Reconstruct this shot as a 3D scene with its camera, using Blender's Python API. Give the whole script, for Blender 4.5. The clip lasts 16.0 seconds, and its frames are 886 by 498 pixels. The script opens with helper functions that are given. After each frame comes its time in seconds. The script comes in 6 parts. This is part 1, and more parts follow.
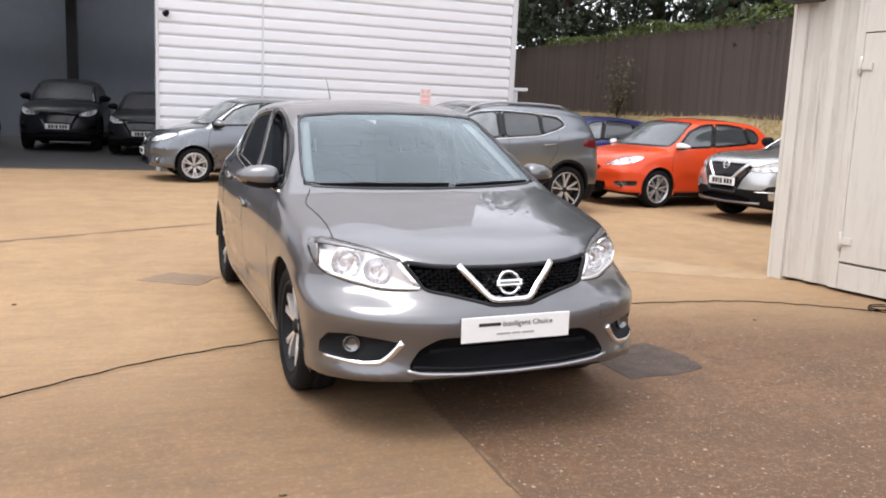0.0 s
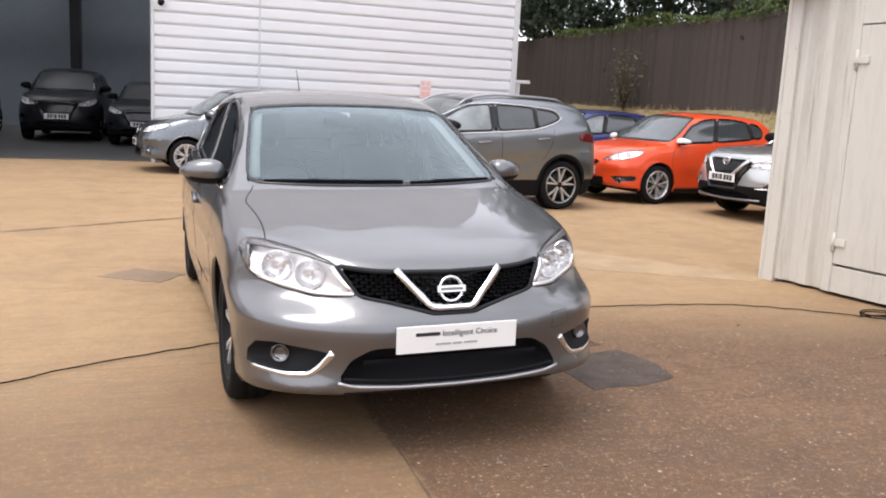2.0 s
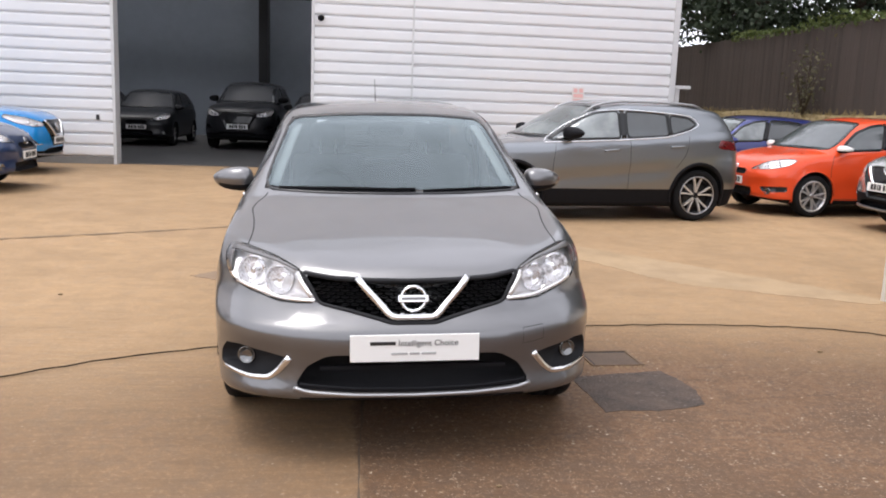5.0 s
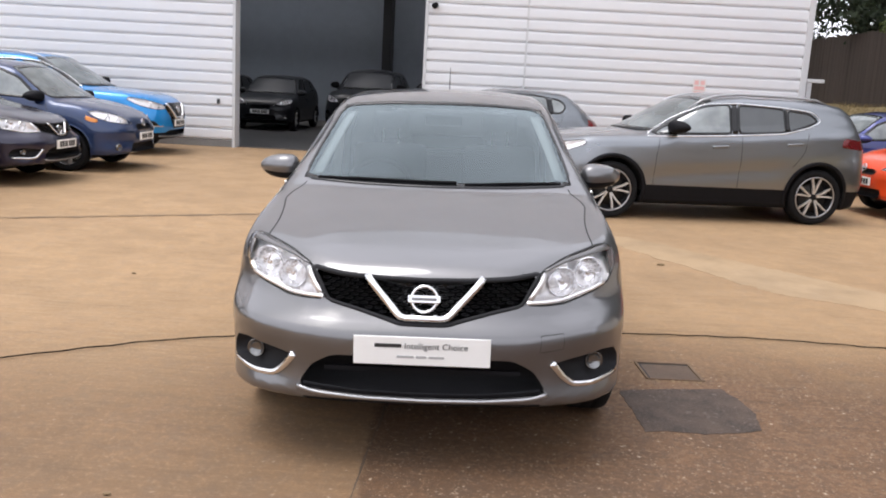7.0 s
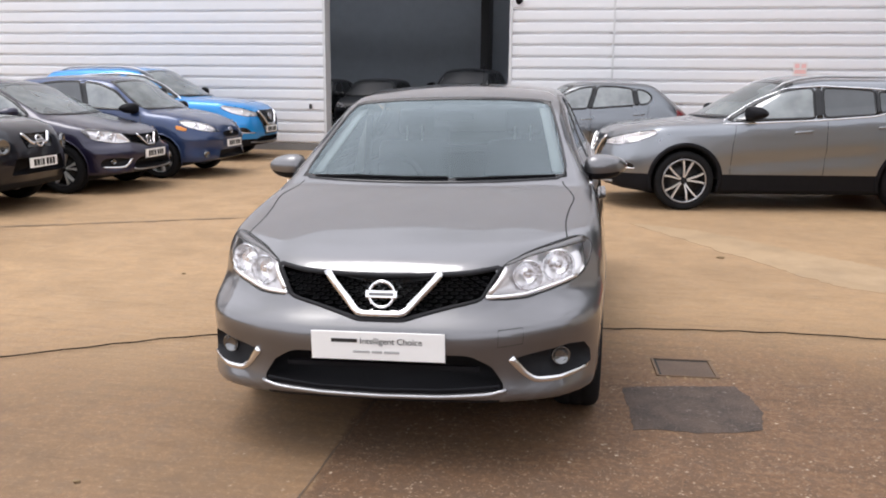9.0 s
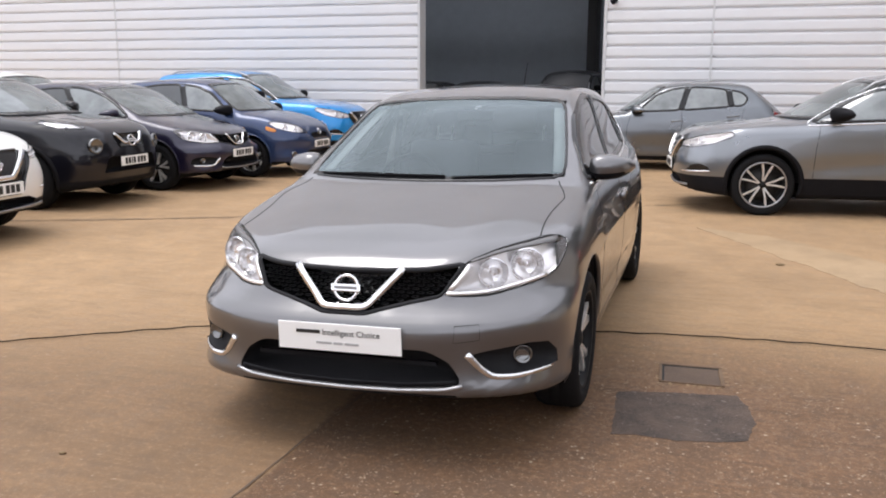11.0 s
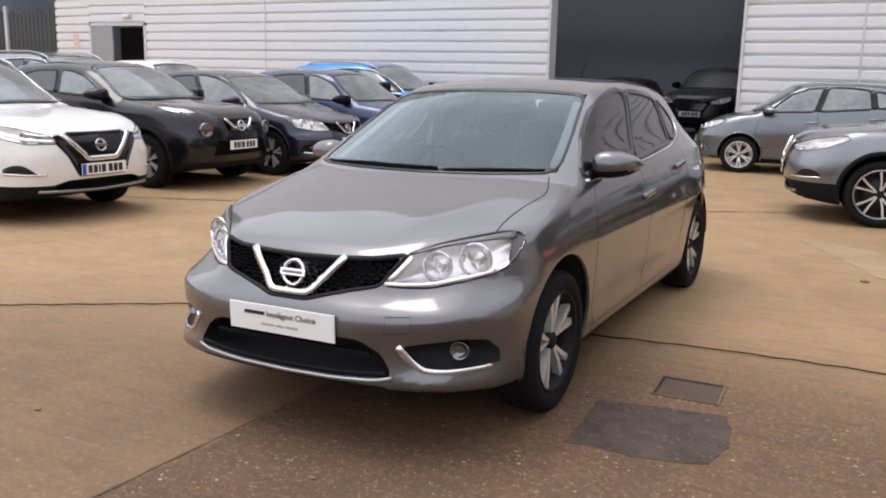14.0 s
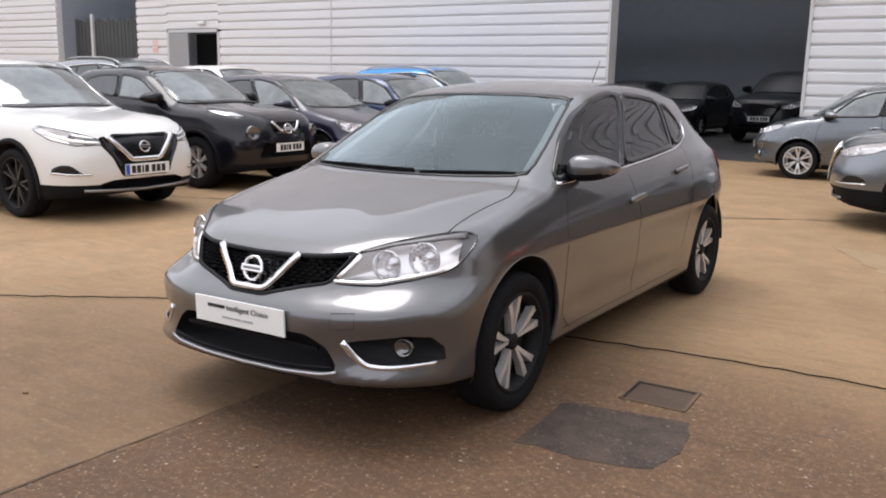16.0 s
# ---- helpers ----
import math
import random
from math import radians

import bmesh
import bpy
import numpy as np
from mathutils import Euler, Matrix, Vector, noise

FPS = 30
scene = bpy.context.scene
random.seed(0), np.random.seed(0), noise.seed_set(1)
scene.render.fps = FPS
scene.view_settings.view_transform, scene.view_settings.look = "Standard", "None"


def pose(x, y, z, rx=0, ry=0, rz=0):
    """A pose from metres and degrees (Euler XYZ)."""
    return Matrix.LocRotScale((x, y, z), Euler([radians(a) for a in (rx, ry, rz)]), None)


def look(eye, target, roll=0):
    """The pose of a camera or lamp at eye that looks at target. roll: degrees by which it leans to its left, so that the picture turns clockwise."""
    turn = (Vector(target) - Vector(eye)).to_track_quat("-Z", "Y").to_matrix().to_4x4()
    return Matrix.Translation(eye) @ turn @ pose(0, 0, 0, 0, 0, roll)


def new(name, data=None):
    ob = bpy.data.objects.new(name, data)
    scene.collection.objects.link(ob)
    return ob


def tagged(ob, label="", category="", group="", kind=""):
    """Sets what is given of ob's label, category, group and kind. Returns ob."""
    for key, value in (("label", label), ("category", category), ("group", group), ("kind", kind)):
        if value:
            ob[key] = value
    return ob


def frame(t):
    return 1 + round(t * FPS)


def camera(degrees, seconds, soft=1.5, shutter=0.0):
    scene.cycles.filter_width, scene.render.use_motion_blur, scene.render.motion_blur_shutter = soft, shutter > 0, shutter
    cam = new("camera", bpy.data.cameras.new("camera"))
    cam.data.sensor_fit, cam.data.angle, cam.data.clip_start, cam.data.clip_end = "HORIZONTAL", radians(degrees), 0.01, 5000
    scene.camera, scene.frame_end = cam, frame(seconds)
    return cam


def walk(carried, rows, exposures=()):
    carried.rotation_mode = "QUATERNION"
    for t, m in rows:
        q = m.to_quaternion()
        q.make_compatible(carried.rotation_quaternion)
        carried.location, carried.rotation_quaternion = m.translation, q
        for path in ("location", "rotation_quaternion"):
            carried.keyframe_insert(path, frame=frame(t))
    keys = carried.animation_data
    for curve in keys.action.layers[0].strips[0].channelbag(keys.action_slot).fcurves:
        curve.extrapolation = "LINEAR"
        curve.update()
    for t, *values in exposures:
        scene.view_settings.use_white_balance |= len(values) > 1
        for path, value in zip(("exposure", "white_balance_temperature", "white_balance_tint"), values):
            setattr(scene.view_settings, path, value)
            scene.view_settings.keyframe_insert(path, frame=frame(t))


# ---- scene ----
cam = camera(55.0, 16.0, soft=1.9)
PATH = [
    (0, (0.347, 0.174, 1.415), (1.064, 2.013, 1.094), 2.5),
    (0.5, (0.447, 0.136, 1.417), (1.158, 1.978, 1.096), 2.6),
    (1, (0.513, 0.132, 1.418), (1.223, 1.974, 1.098), 2.5),
    (1.5, (0.631, 0.254, 1.42), (1.341, 2.095, 1.091), 2.5),
    (2, (0.735, 0.313, 1.432), (1.422, 2.16, 1.092), 2.9),
    (2.5, (0.901, 0.283, 1.431), (1.504, 2.16, 1.091), 2.7),
    (3, (1.075, 0.143, 1.46), (1.585, 2.046, 1.118), 2.6),
    (3.5, (1.183, 0.153, 1.449), (1.63, 2.074, 1.115), 2.6),
    (3.7, (1.235, 0.188, 1.439), (1.666, 2.112, 1.106), 2.4),
    (5.8, (1.848, 0.133, 1.484), (1.979, 2.098, 1.133), 1.9),
    (6, (1.88, 0.152, 1.47), (1.987, 2.117, 1.114), 1.7),
    (6.5, (1.999, 0.278, 1.47), (2.038, 2.242, 1.097), 1.9),
    (7, (2.105, 0.341, 1.488), (2.061, 2.304, 1.11), 3.1),
    (7.5, (2.273, 0.332, 1.487), (2.148, 2.293, 1.115), 2.5),
    (8, (2.487, 0.264, 1.507), (2.277, 2.217, 1.13), 2.1),
    (8.5, (2.612, 0.288, 1.492), (2.368, 2.237, 1.114), 0.3),
    (9, (2.732, 0.417, 1.488), (2.407, 2.352, 1.098), 0.5),
    (9.2, (2.777, 0.472, 1.495), (2.417, 2.4, 1.1), 0.9),
    (11.3, (3.413, 0.528, 1.475), (2.771, 2.381, 1.085), 0.2),
    (11.5, (3.459, 0.574, 1.482), (2.784, 2.414, 1.083), 0.3),
    (12, (3.571, 0.612, 1.494), (2.833, 2.429, 1.104), 0.5),
    (12.5, (3.764, 0.636, 1.491), (2.911, 2.401, 1.096), 0.7),
    (13, (3.944, 0.657, 1.492), (3.042, 2.4, 1.106), 1.2),
    (13.5, (4.024, 0.717, 1.47), (3.115, 2.457, 1.09), 1.1),
    (14, (4.082, 0.885, 1.462), (3.147, 2.607, 1.061), 1.3),
    (14.5, (4.14, 0.99, 1.458), (3.184, 2.699, 1.048), 1.8),
    (15, (4.266, 1.033, 1.454), (3.275, 2.724, 1.057), 1.7),
    (15.5, (4.445, 1.071, 1.467), (3.359, 2.704, 1.076), 1.2),
    (16, (4.564, 1.091, 1.47), (3.468, 2.716, 1.075), 1.2),
]
walk(cam, [(t, look(eye, target, roll)) for t, eye, target, roll in PATH],
     [(0, 0.43), (3.5, 0.35), (7, 0.25), (9, 0.24), (11.5, 0.16), (13, 0.05), (16, -0.04)])
# ---- light ----
world = bpy.data.worlds.new("overcast_sky")
scene.world = world
world.use_nodes = True
wn = world.node_tree.nodes
wn.clear()
sky = wn.new("ShaderNodeTexSky")
sky.sky_type = "NISHITA"
sky.sun_disc = False
sky.sun_elevation = radians(70)
sky.sun_rotation = radians(236)
sky.dust_density = 4.0
sky.air_density = 1.2
soften = wn.new("ShaderNodeHueSaturation")
soften.inputs["Saturation"].default_value = 0.22
# broken cloud over the whole sky
wtc = wn.new("ShaderNodeTexCoord")
wmap = wn.new("ShaderNodeMapping")
wmap.inputs["Scale"].default_value = (1.0, 1.0, 2.2)
wnoise = wn.new("ShaderNodeTexNoise")
wnoise.inputs["Scale"].default_value, wnoise.inputs["Detail"].default_value, wnoise.inputs["Roughness"].default_value = 2.6, 5, 0.5
wramp = wn.new("ShaderNodeValToRGB")
wramp.color_ramp.elements[0].position, wramp.color_ramp.elements[0].color = 0.36, (0.25, 0.25, 0.25, 1)
wramp.color_ramp.elements[1].position, wramp.color_ramp.elements[1].color = 0.60, (1, 1, 1, 1)
wmix = wn.new("ShaderNodeMix")
wmix.data_type = "RGBA"
wmix.inputs[7].default_value = (6.7, 6.75, 7.5, 1)
back = wn.new("ShaderNodeBackground")
back.inputs["Strength"].default_value = 0.225
wout = wn.new("ShaderNodeOutputWorld")
wl = world.node_tree.links
wl.new(sky.outputs[0], soften.inputs["Color"])
wl.new(wtc.outputs["Generated"], wmap.inputs["Vector"])
wl.new(wmap.outputs[0], wnoise.inputs["Vector"])
wl.new(wnoise.outputs["Fac"], wramp.inputs["Fac"])
wl.new(wramp.outputs[0], wmix.inputs[0])
wl.new(soften.outputs[0], wmix.inputs[6])
wl.new(wmix.outputs[2], back.inputs[0])
wl.new(back.outputs[0], wout.inputs[0])
sun = new("sun", bpy.data.lights.new("sun", "SUN"))
sun.data.energy = 1.15
sun.data.angle = radians(28)
sun.data.color = (1.0, 0.95, 0.94)
sun.matrix_world = look((-6, 1.5, 20), (0, 0, 0))


# ---- materials ----
class Nodes:
    def __init__(self, name):
        self.mat = bpy.data.materials.new(name)
        self.mat.use_nodes = True
        self.tree = self.mat.node_tree
        self.n = self.tree.nodes
        self.bsdf = self.n["Principled BSDF"]
        self.out = self.n["Material Output"]

    def add(self, kind, **inputs):
        node = self.n.new(kind)
        for k, v in inputs.items():
            node.inputs[k.replace("_", " ")].default_value = v
        return node

    def link(self, a, b):
        self.tree.links.new(a, b)

    def coords(self, scale=(1, 1, 1)):
        tc = self.n.new("ShaderNodeTexCoord")
        mp = self.n.new("ShaderNodeMapping")
        mp.inputs["Scale"].default_value = scale
        self.link(tc.outputs["Object"], mp.inputs["Vector"])
        return mp.outputs["Vector"]

    def noise(self, scale, detail=4, rough=0.6, vec=None, stretch=(1, 1, 1)):
        node = self.add("ShaderNodeTexNoise", Scale=scale, Detail=detail, Roughness=rough)
        self.link(vec if vec else self.coords(stretch), node.inputs["Vector"])
        return node.outputs["Fac"]

    def ramp(self, fac, stops):
        node = self.n.new("ShaderNodeValToRGB")
        el = node.color_ramp.elements
        while len(el) < len(stops):
            el.new(0.5)
        for e, (p, c) in zip(el, stops):
            e.position, e.color = p, (*c, 1) if len(c) == 3 else c
        self.link(fac, node.inputs["Fac"])
        return node.outputs["Color"]

    def mix(self, fac, a, b, blend="MIX"):
        node = self.n.new("ShaderNodeMix")
        node.data_type, node.blend_type = "RGBA", blend
        for sock, v in ((0, fac), (6, a), (7, b)):
            if isinstance(v, (int, float)):
                node.inputs[sock].default_value = v
            elif isinstance(v, tuple):
                node.inputs[sock].default_value = (*v, 1)
            else:
                self.link(v, node.inputs[sock])
        return node.outputs[2]

    def bump(self, height, strength=0.3, distance=0.01):
        node = self.add("ShaderNodeBump", Strength=strength, Distance=distance)
        self.link(height, node.inputs["Height"])
        self.link(node.outputs["Normal"], self.bsdf.inputs["Normal"])

    def put(self, **kw):
        for k, v in kw.items():
            sock = self.bsdf.inputs[k.replace("_", " ")]
            if isinstance(v, (int, float, tuple)):
                sock.default_value = (*v, 1) if isinstance(v, tuple) and len(v) == 3 and sock.type == "RGBA" else v
            else:
                self.link(v, sock)
        return self.mat


def paint(name, colour, metal=0.0, rough=0.35, dirt=0.05, coat=1.45, soft=0.02):
    m = Nodes(name)
    fine = m.noise(900, 2)
    cloud = m.noise(2.2, 5)
    base = m.mix(fine, tuple(c * (0.86 if metal else 0.97) for c in colour), tuple(min(1, c * (1.14 if metal else 1.02)) for c in colour))
    dust = m.ramp(cloud, [(0.45, (0, 0, 0)), (0.8, (dirt, dirt, dirt))])
    base = m.mix(dust, base, (0.42, 0.37, 0.3))
    r = m.ramp(cloud, [(0.3, (rough * 0.9,) * 3), (0.8, (rough * 1.2,) * 3)])
    return m.put(Base_Color=base, Metallic=metal, Roughness=r, Coat_Weight=1.0, Coat_Roughness=soft, Coat_IOR=coat, Specular_IOR_Level=0.5 if metal else 0.15)


def plain(name, colour, rough=0.5, metal=0.0, grain=60.0, spread=0.12, bump=0.0, spec=0.5):
    m = Nodes(name)
    g = m.noise(grain, 4)
    big = m.noise(grain / 14, 3)
    a = m.mix(g, tuple(c * (1 - spread) for c in colour), tuple(min(1, c * (1 + spread)) for c in colour))
    b = m.mix(m.ramp(big, [(0.4, (0, 0, 0)), (0.75, (0.5, 0.5, 0.5))]), a, tuple(c * (1 - 1.5 * spread) for c in colour))
    if bump:
        m.bump(g, bump, 0.004)
    return m.put(Base_Color=b, Roughness=rough, Metallic=metal, Specular_IOR_Level=spec)


def clear_glass(name, tint, gloss=1.0, sheen=(0.97, 0.98, 1.0)):
    m = Nodes(name)
    t = m.add("ShaderNodeBsdfTransparent")
    t.inputs["Color"].default_value = (*tint, 1)
    g = m.add("ShaderNodeBsdfGlossy", Roughness=0.02)
    g.inputs["Color"].default_value = (*sheen, 1)
    f = m.add("ShaderNodeFresnel", IOR=1.52)
    k = m.n.new("ShaderNodeMath")
    k.operation, k.inputs[1].default_value = "MULTIPLY", gloss
    m.link(f.outputs[0], k.inputs[0])
    s = m.n.new("ShaderNodeMixShader")
    m.link(k.outputs[0], s.inputs[0])
    m.link(t.outputs[0], s.inputs[1])
    m.link(g.outputs[0], s.inputs[2])
    m.link(s.outputs[0], m.out.inputs["Surface"])
    return m.mat


GREY_PAINT = paint("warm_grey_metallic_paint", (0.150, 0.148, 0.152), 0.85, 0.34, 0.0, 1.62, 0.03)
GUNMETAL = paint("gunmetal_paint", (0.215, 0.228, 0.245), 0.85, 0.30, 0.0, 1.6)
SLATE = paint("slate_blue_grey_paint", (0.165, 0.178, 0.192), 0.85, 0.28, 0.0)
SILVER = paint("silver_paint", (0.48, 0.48, 0.47), 0.7, 0.24)
WHITE = paint("pearl_white_paint", (0.80, 0.79, 0.76), 0.0, 0.3, 0.03)
ORANGE = paint("orange_red_paint", (0.75, 0.075, 0.018), 0.0, 0.3, 0.02)
BLACK_PAINT = paint("black_paint", (0.005, 0.005, 0.009), 0.0, 0.3, 0.0)
PURPLE = paint("midnight_purple_paint", (0.011, 0.009, 0.030), 0.4, 0.3, 0.0)
NAVY = paint("navy_blue_paint", (0.013, 0.033, 0.10), 0.4, 0.32, 0.02)
BLUE = paint("vivid_blue_paint", (0.0, 0.24, 0.62), 0.3, 0.3, 0.01)
ROYAL = paint("royal_blue_paint", (0.02, 0.028, 0.16), 0.4, 0.3, 0.02)
TRIM = plain("black_plastic", (0.009, 0.009, 0.011), 0.6, 0, 300, 0.2, 0.15, 0.12)
GLOSS_BLACK = plain("gloss_black", (0.008, 0.008, 0.009), 0.12, 0, 40)
HONEYCOMB = plain("grille_plastic", (0.03, 0.03, 0.032), 0.32, 0, 60)
RECESS = plain("recess_plastic", (0.02, 0.02, 0.022), 0.7, 0, 80, 0.2, 0, 0.2)
GAP = plain("panel_gap", (0.012, 0.012, 0.012), 0.8, 0, 40)
RUBBER = plain("tyre_rubber", (0.011, 0.011, 0.012), 0.8, 0, 120, 0.25, 0.3, 0.15)
CHROME = plain("chrome", (0.78, 0.78, 0.79), 0.1, 1.0, 30, 0.03)
SATIN = plain("satin_silver", (0.40, 0.40, 0.41), 0.3, 0.9, 50, 0.05)
ALLOY = plain("machined_alloy", (0.74, 0.73, 0.72), 0.33, 0.6, 90, 0.08)
ALLOY_DARK = plain("dark_alloy", (0.012, 0.012, 0.013), 0.6, 0.0, 90, 0.1, 0, 0.2)
DISC = plain("brake_disc", (0.03, 0.028, 0.027), 0.55, 0.5, 90, 0.2)
TINT = plain("dark_window_glass", (0.055, 0.062, 0.066), 0.04, 0, 4, 0.3, 0, 1.0)
# pale cloudy patches put reflected sky and see-through light into the glass colour
_w = Nodes("sky_toned_window_glass")
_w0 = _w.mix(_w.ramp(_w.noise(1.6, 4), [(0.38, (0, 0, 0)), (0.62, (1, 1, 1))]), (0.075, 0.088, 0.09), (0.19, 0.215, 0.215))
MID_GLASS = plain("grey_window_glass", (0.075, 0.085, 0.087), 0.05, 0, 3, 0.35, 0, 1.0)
SKY_TONED_GLASS = _w.put(Base_Color=_w0, Roughness=0.05, Specular_IOR_Level=1.0, IOR=1.7)
SCREEN = clear_glass("windscreen_glass", (0.62, 0.70, 0.73), 1.7, (0.84, 0.97, 1.0))
DOOR_GLASS = clear_glass("door_glass", (0.15, 0.165, 0.17), 1.1)
PRIVACY = clear_glass("privacy_glass", (0.06, 0.065, 0.07), 1.1)
LENS = clear_glass("lamp_lens", (0.97, 0.96, 0.96), 0.7)
REFLECT = plain("lamp_reflector", (0.97, 0.96, 0.96), 0.30, 0.80, 30, 0.02)
REFLECT_FACET = plain("faceted_reflector", (0.93, 0.93, 0.94), 0.16, 0.9, 30, 0.02)
LAMP_BEZEL = plain("lamp_bezel", (0.20, 0.195, 0.195), 0.3, 0.7, 60, 0.05)
AMBER = plain("amber_plastic", (0.75, 0.28, 0.06), 0.25, 0, 40)
RED_LENS = plain("red_lamp_lens", (0.12, 0.004, 0.006), 0.12, 0, 40)
PLATE_WHITE = plain("plate_white", (0.88, 0.88, 0.86), 0.4, 0, 40, 0.02)
PLATE_BLUE = plain("plate_blue", (0.02, 0.08, 0.45), 0.4, 0, 40, 0.02)
INK = plain("black_ink", (0.02, 0.02, 0.02), 0.6, 0, 40)
INK_GREY = plain("grey_ink", (0.42, 0.42, 0.42), 0.6, 0, 40)
FOG_GLASS = plain("fog_lamp_glass", (0.22, 0.22, 0.22), 0.12, 0.9, 40, 0.1)
SEAT = plain("charcoal_upholstery", (0.045, 0.045, 0.048), 0.9, 0, 500, 0.25, 0.3)
DASH = plain("grey_dashboard", (0.05, 0.052, 0.055), 0.7, 0, 400, 0.2, 0.2)
HEADLINING = plain("pale_headlining", (0.42, 0.42, 0.40), 0.9, 0, 300, 0.1)
# ---- mesh helpers ----
def mesh_ob(name, verts, faces, mat, parent=None, label="", smooth=True):
    me = bpy.data.meshes.new(name)
    me.from_pydata([tuple(map(float, v)) for v in verts], [], [tuple(map(int, f)) for f in faces])
    me.update()
    if smooth:
        me.shade_smooth()
    if mat:
        me.materials.append(mat)
    ob = new(name, me)
    if parent:
        ob.parent = parent
    if label:
        tagged(ob, label)
    return ob


def part(name, bm, mat, parent=None, label="", smooth=False):
    me = bpy.data.meshes.new(name)
    bmesh.ops.recalc_face_normals(bm, faces=bm.faces)
    bm.to_mesh(me)
    bm.free()
    if smooth:
        me.shade_smooth()
    me.materials.append(mat)
    ob = new(name, me)
    if parent:
        ob.parent = parent
    if label:
        tagged(ob, label)
    return ob


def empty(name, m, label, category, group=""):
    ob = new(name)
    ob.empty_display_size = 0.2
    ob.matrix_world = m
    return tagged(ob, label, category, group)


def box(bm, lo, hi, bevel=0.0, m=None):
    c = [(a + b) / 2 for a, b in zip(lo, hi)]
    s = [abs(b - a) for a, b in zip(lo, hi)]
    mat = Matrix.Translation(c) @ Matrix.Diagonal((*s, 1))
    made = bmesh.ops.create_cube(bm, size=1, matrix=(m @ mat) if m else mat)
    if bevel:
        edges = list({e for v in made["verts"] for e in v.link_edges})
        bmesh.ops.bevel(bm, geom=edges, offset=bevel, segments=2, affect="EDGES", profile=0.6)
    return bm


def boxes(items, bevel=0.0):
    bm = bmesh.new()
    for lo, hi in items:
        box(bm, lo, hi, bevel)
    return bm


def tube(bm, pts, r, n=8, closed=False):
    pts = [Vector(p) for p in pts]
    rings = []
    for i, p in enumerate(pts):
        a = pts[i - 1] if i or closed else p
        b = pts[(i + 1) % len(pts)] if i + 1 < len(pts) or closed else p
        d = (b - a).normalized()
        u = d.orthogonal().normalized() if abs(d.z) > 0.95 else d.cross(Vector((0, 0, 1))).normalized()
        w = u.cross(d)
        rr = r[i] if isinstance(r, (list, tuple)) else r
        rings.append([bm.verts.new(p + rr * (math.cos(k * math.tau / n) * u + math.sin(k * math.tau / n) * w)) for k in range(n)])
    pairs = list(zip(rings, rings[1:])) + ([(rings[-1], rings[0])] if closed else [])
    for a, b in pairs:
        for k in range(n):
            bm.faces.new((a[k], a[(k + 1) % n], b[(k + 1) % n], b[k]))
    if not closed:
        bm.faces.new(rings[0][::-1])
        bm.faces.new(rings[-1])
    return bm


def lathe(profile, n=40, arc=math.tau):
    """Rings round the x axis from (x, radius) pairs."""
    verts, faces = [], []
    full = abs(arc - math.tau) < 1e-6
    cols = n if full else n + 1
    for x, r in profile:
        for k in range(cols):
            a = arc * k / n
            verts.append((x, r * math.cos(a), r * math.sin(a)))
    for i in range(len(profile) - 1):
        for k in range(n):
            k2 = (k + 1) % cols
            faces.append((i * cols + k, i * cols + k2, (i + 1) * cols + k2, (i + 1) * cols + k))
    return verts, faces


def curve(*pts):
    """A smooth monotone curve through (x, y) pairs, level beyond its ends."""
    xs = np.array([p[0] for p in pts], float)
    ys = np.array([p[1] for p in pts], float)
    h = np.diff(xs)
    d = np.diff(ys) / h
    m = np.zeros(len(xs))
    m[0], m[-1] = d[0], d[-1]
    for i in range(1, len(xs) - 1):
        if d[i - 1] * d[i] > 0:
            w1, w2 = 2 * h[i] + h[i - 1], h[i] + 2 * h[i - 1]
            m[i] = (w1 + w2) / (w1 / d[i - 1] + w2 / d[i])

    def f(q):
        q = np.clip(np.asarray(q, float), xs[0], xs[-1])
        i = np.clip(np.searchsorted(xs, q) - 1, 0, len(xs) - 2)
        t = (q - xs[i]) / h[i]
        return (2 * t**3 - 3 * t**2 + 1) * ys[i] + (t**3 - 2 * t**2 + t) * h[i] * m[i] + (3 * t**2 - 2 * t**3) * ys[i + 1] + (t**3 - t**2) * h[i] * m[i + 1]
    return f


def smax(a, b, k):
    h = np.clip(0.5 + 0.5 * (a - b) / k, 0, 1)
    return b * (1 - h) + a * h + k * h * (1 - h)


def inside(poly, pts):
    poly = np.asarray(poly, float)
    x, y = pts[:, 0], pts[:, 1]
    res = np.zeros(len(pts), bool)
    for (x1, y1), (x2, y2) in zip(poly, np.roll(poly, -1, 0)):
        c = (y1 > y) != (y2 > y)
        res ^= c & (x < (x2 - x1) * (y - y1) / (y2 - y1 + 1e-12) + x1)
    return res


def resample(poly, step, closed=True, rounding=0):
    p = np.asarray(poly, float)
    if closed:
        p = np.vstack([p, p[:1]])
    out = []
    for a, b in zip(p, p[1:]):
        n = max(1, int(round(np.linalg.norm(b - a) / step)))
        out += [a + (b - a) * k / n for k in range(n)]
    if not closed:
        out.append(p[-1])
    out = np.array(out)
    for _ in range(rounding):
        if closed:
            out = 0.5 * out + 0.25 * (np.roll(out, 1, 0) + np.roll(out, -1, 0))
        else:
            out[1:-1] = 0.5 * out[1:-1] + 0.25 * (out[:-2] + out[2:])
    return out


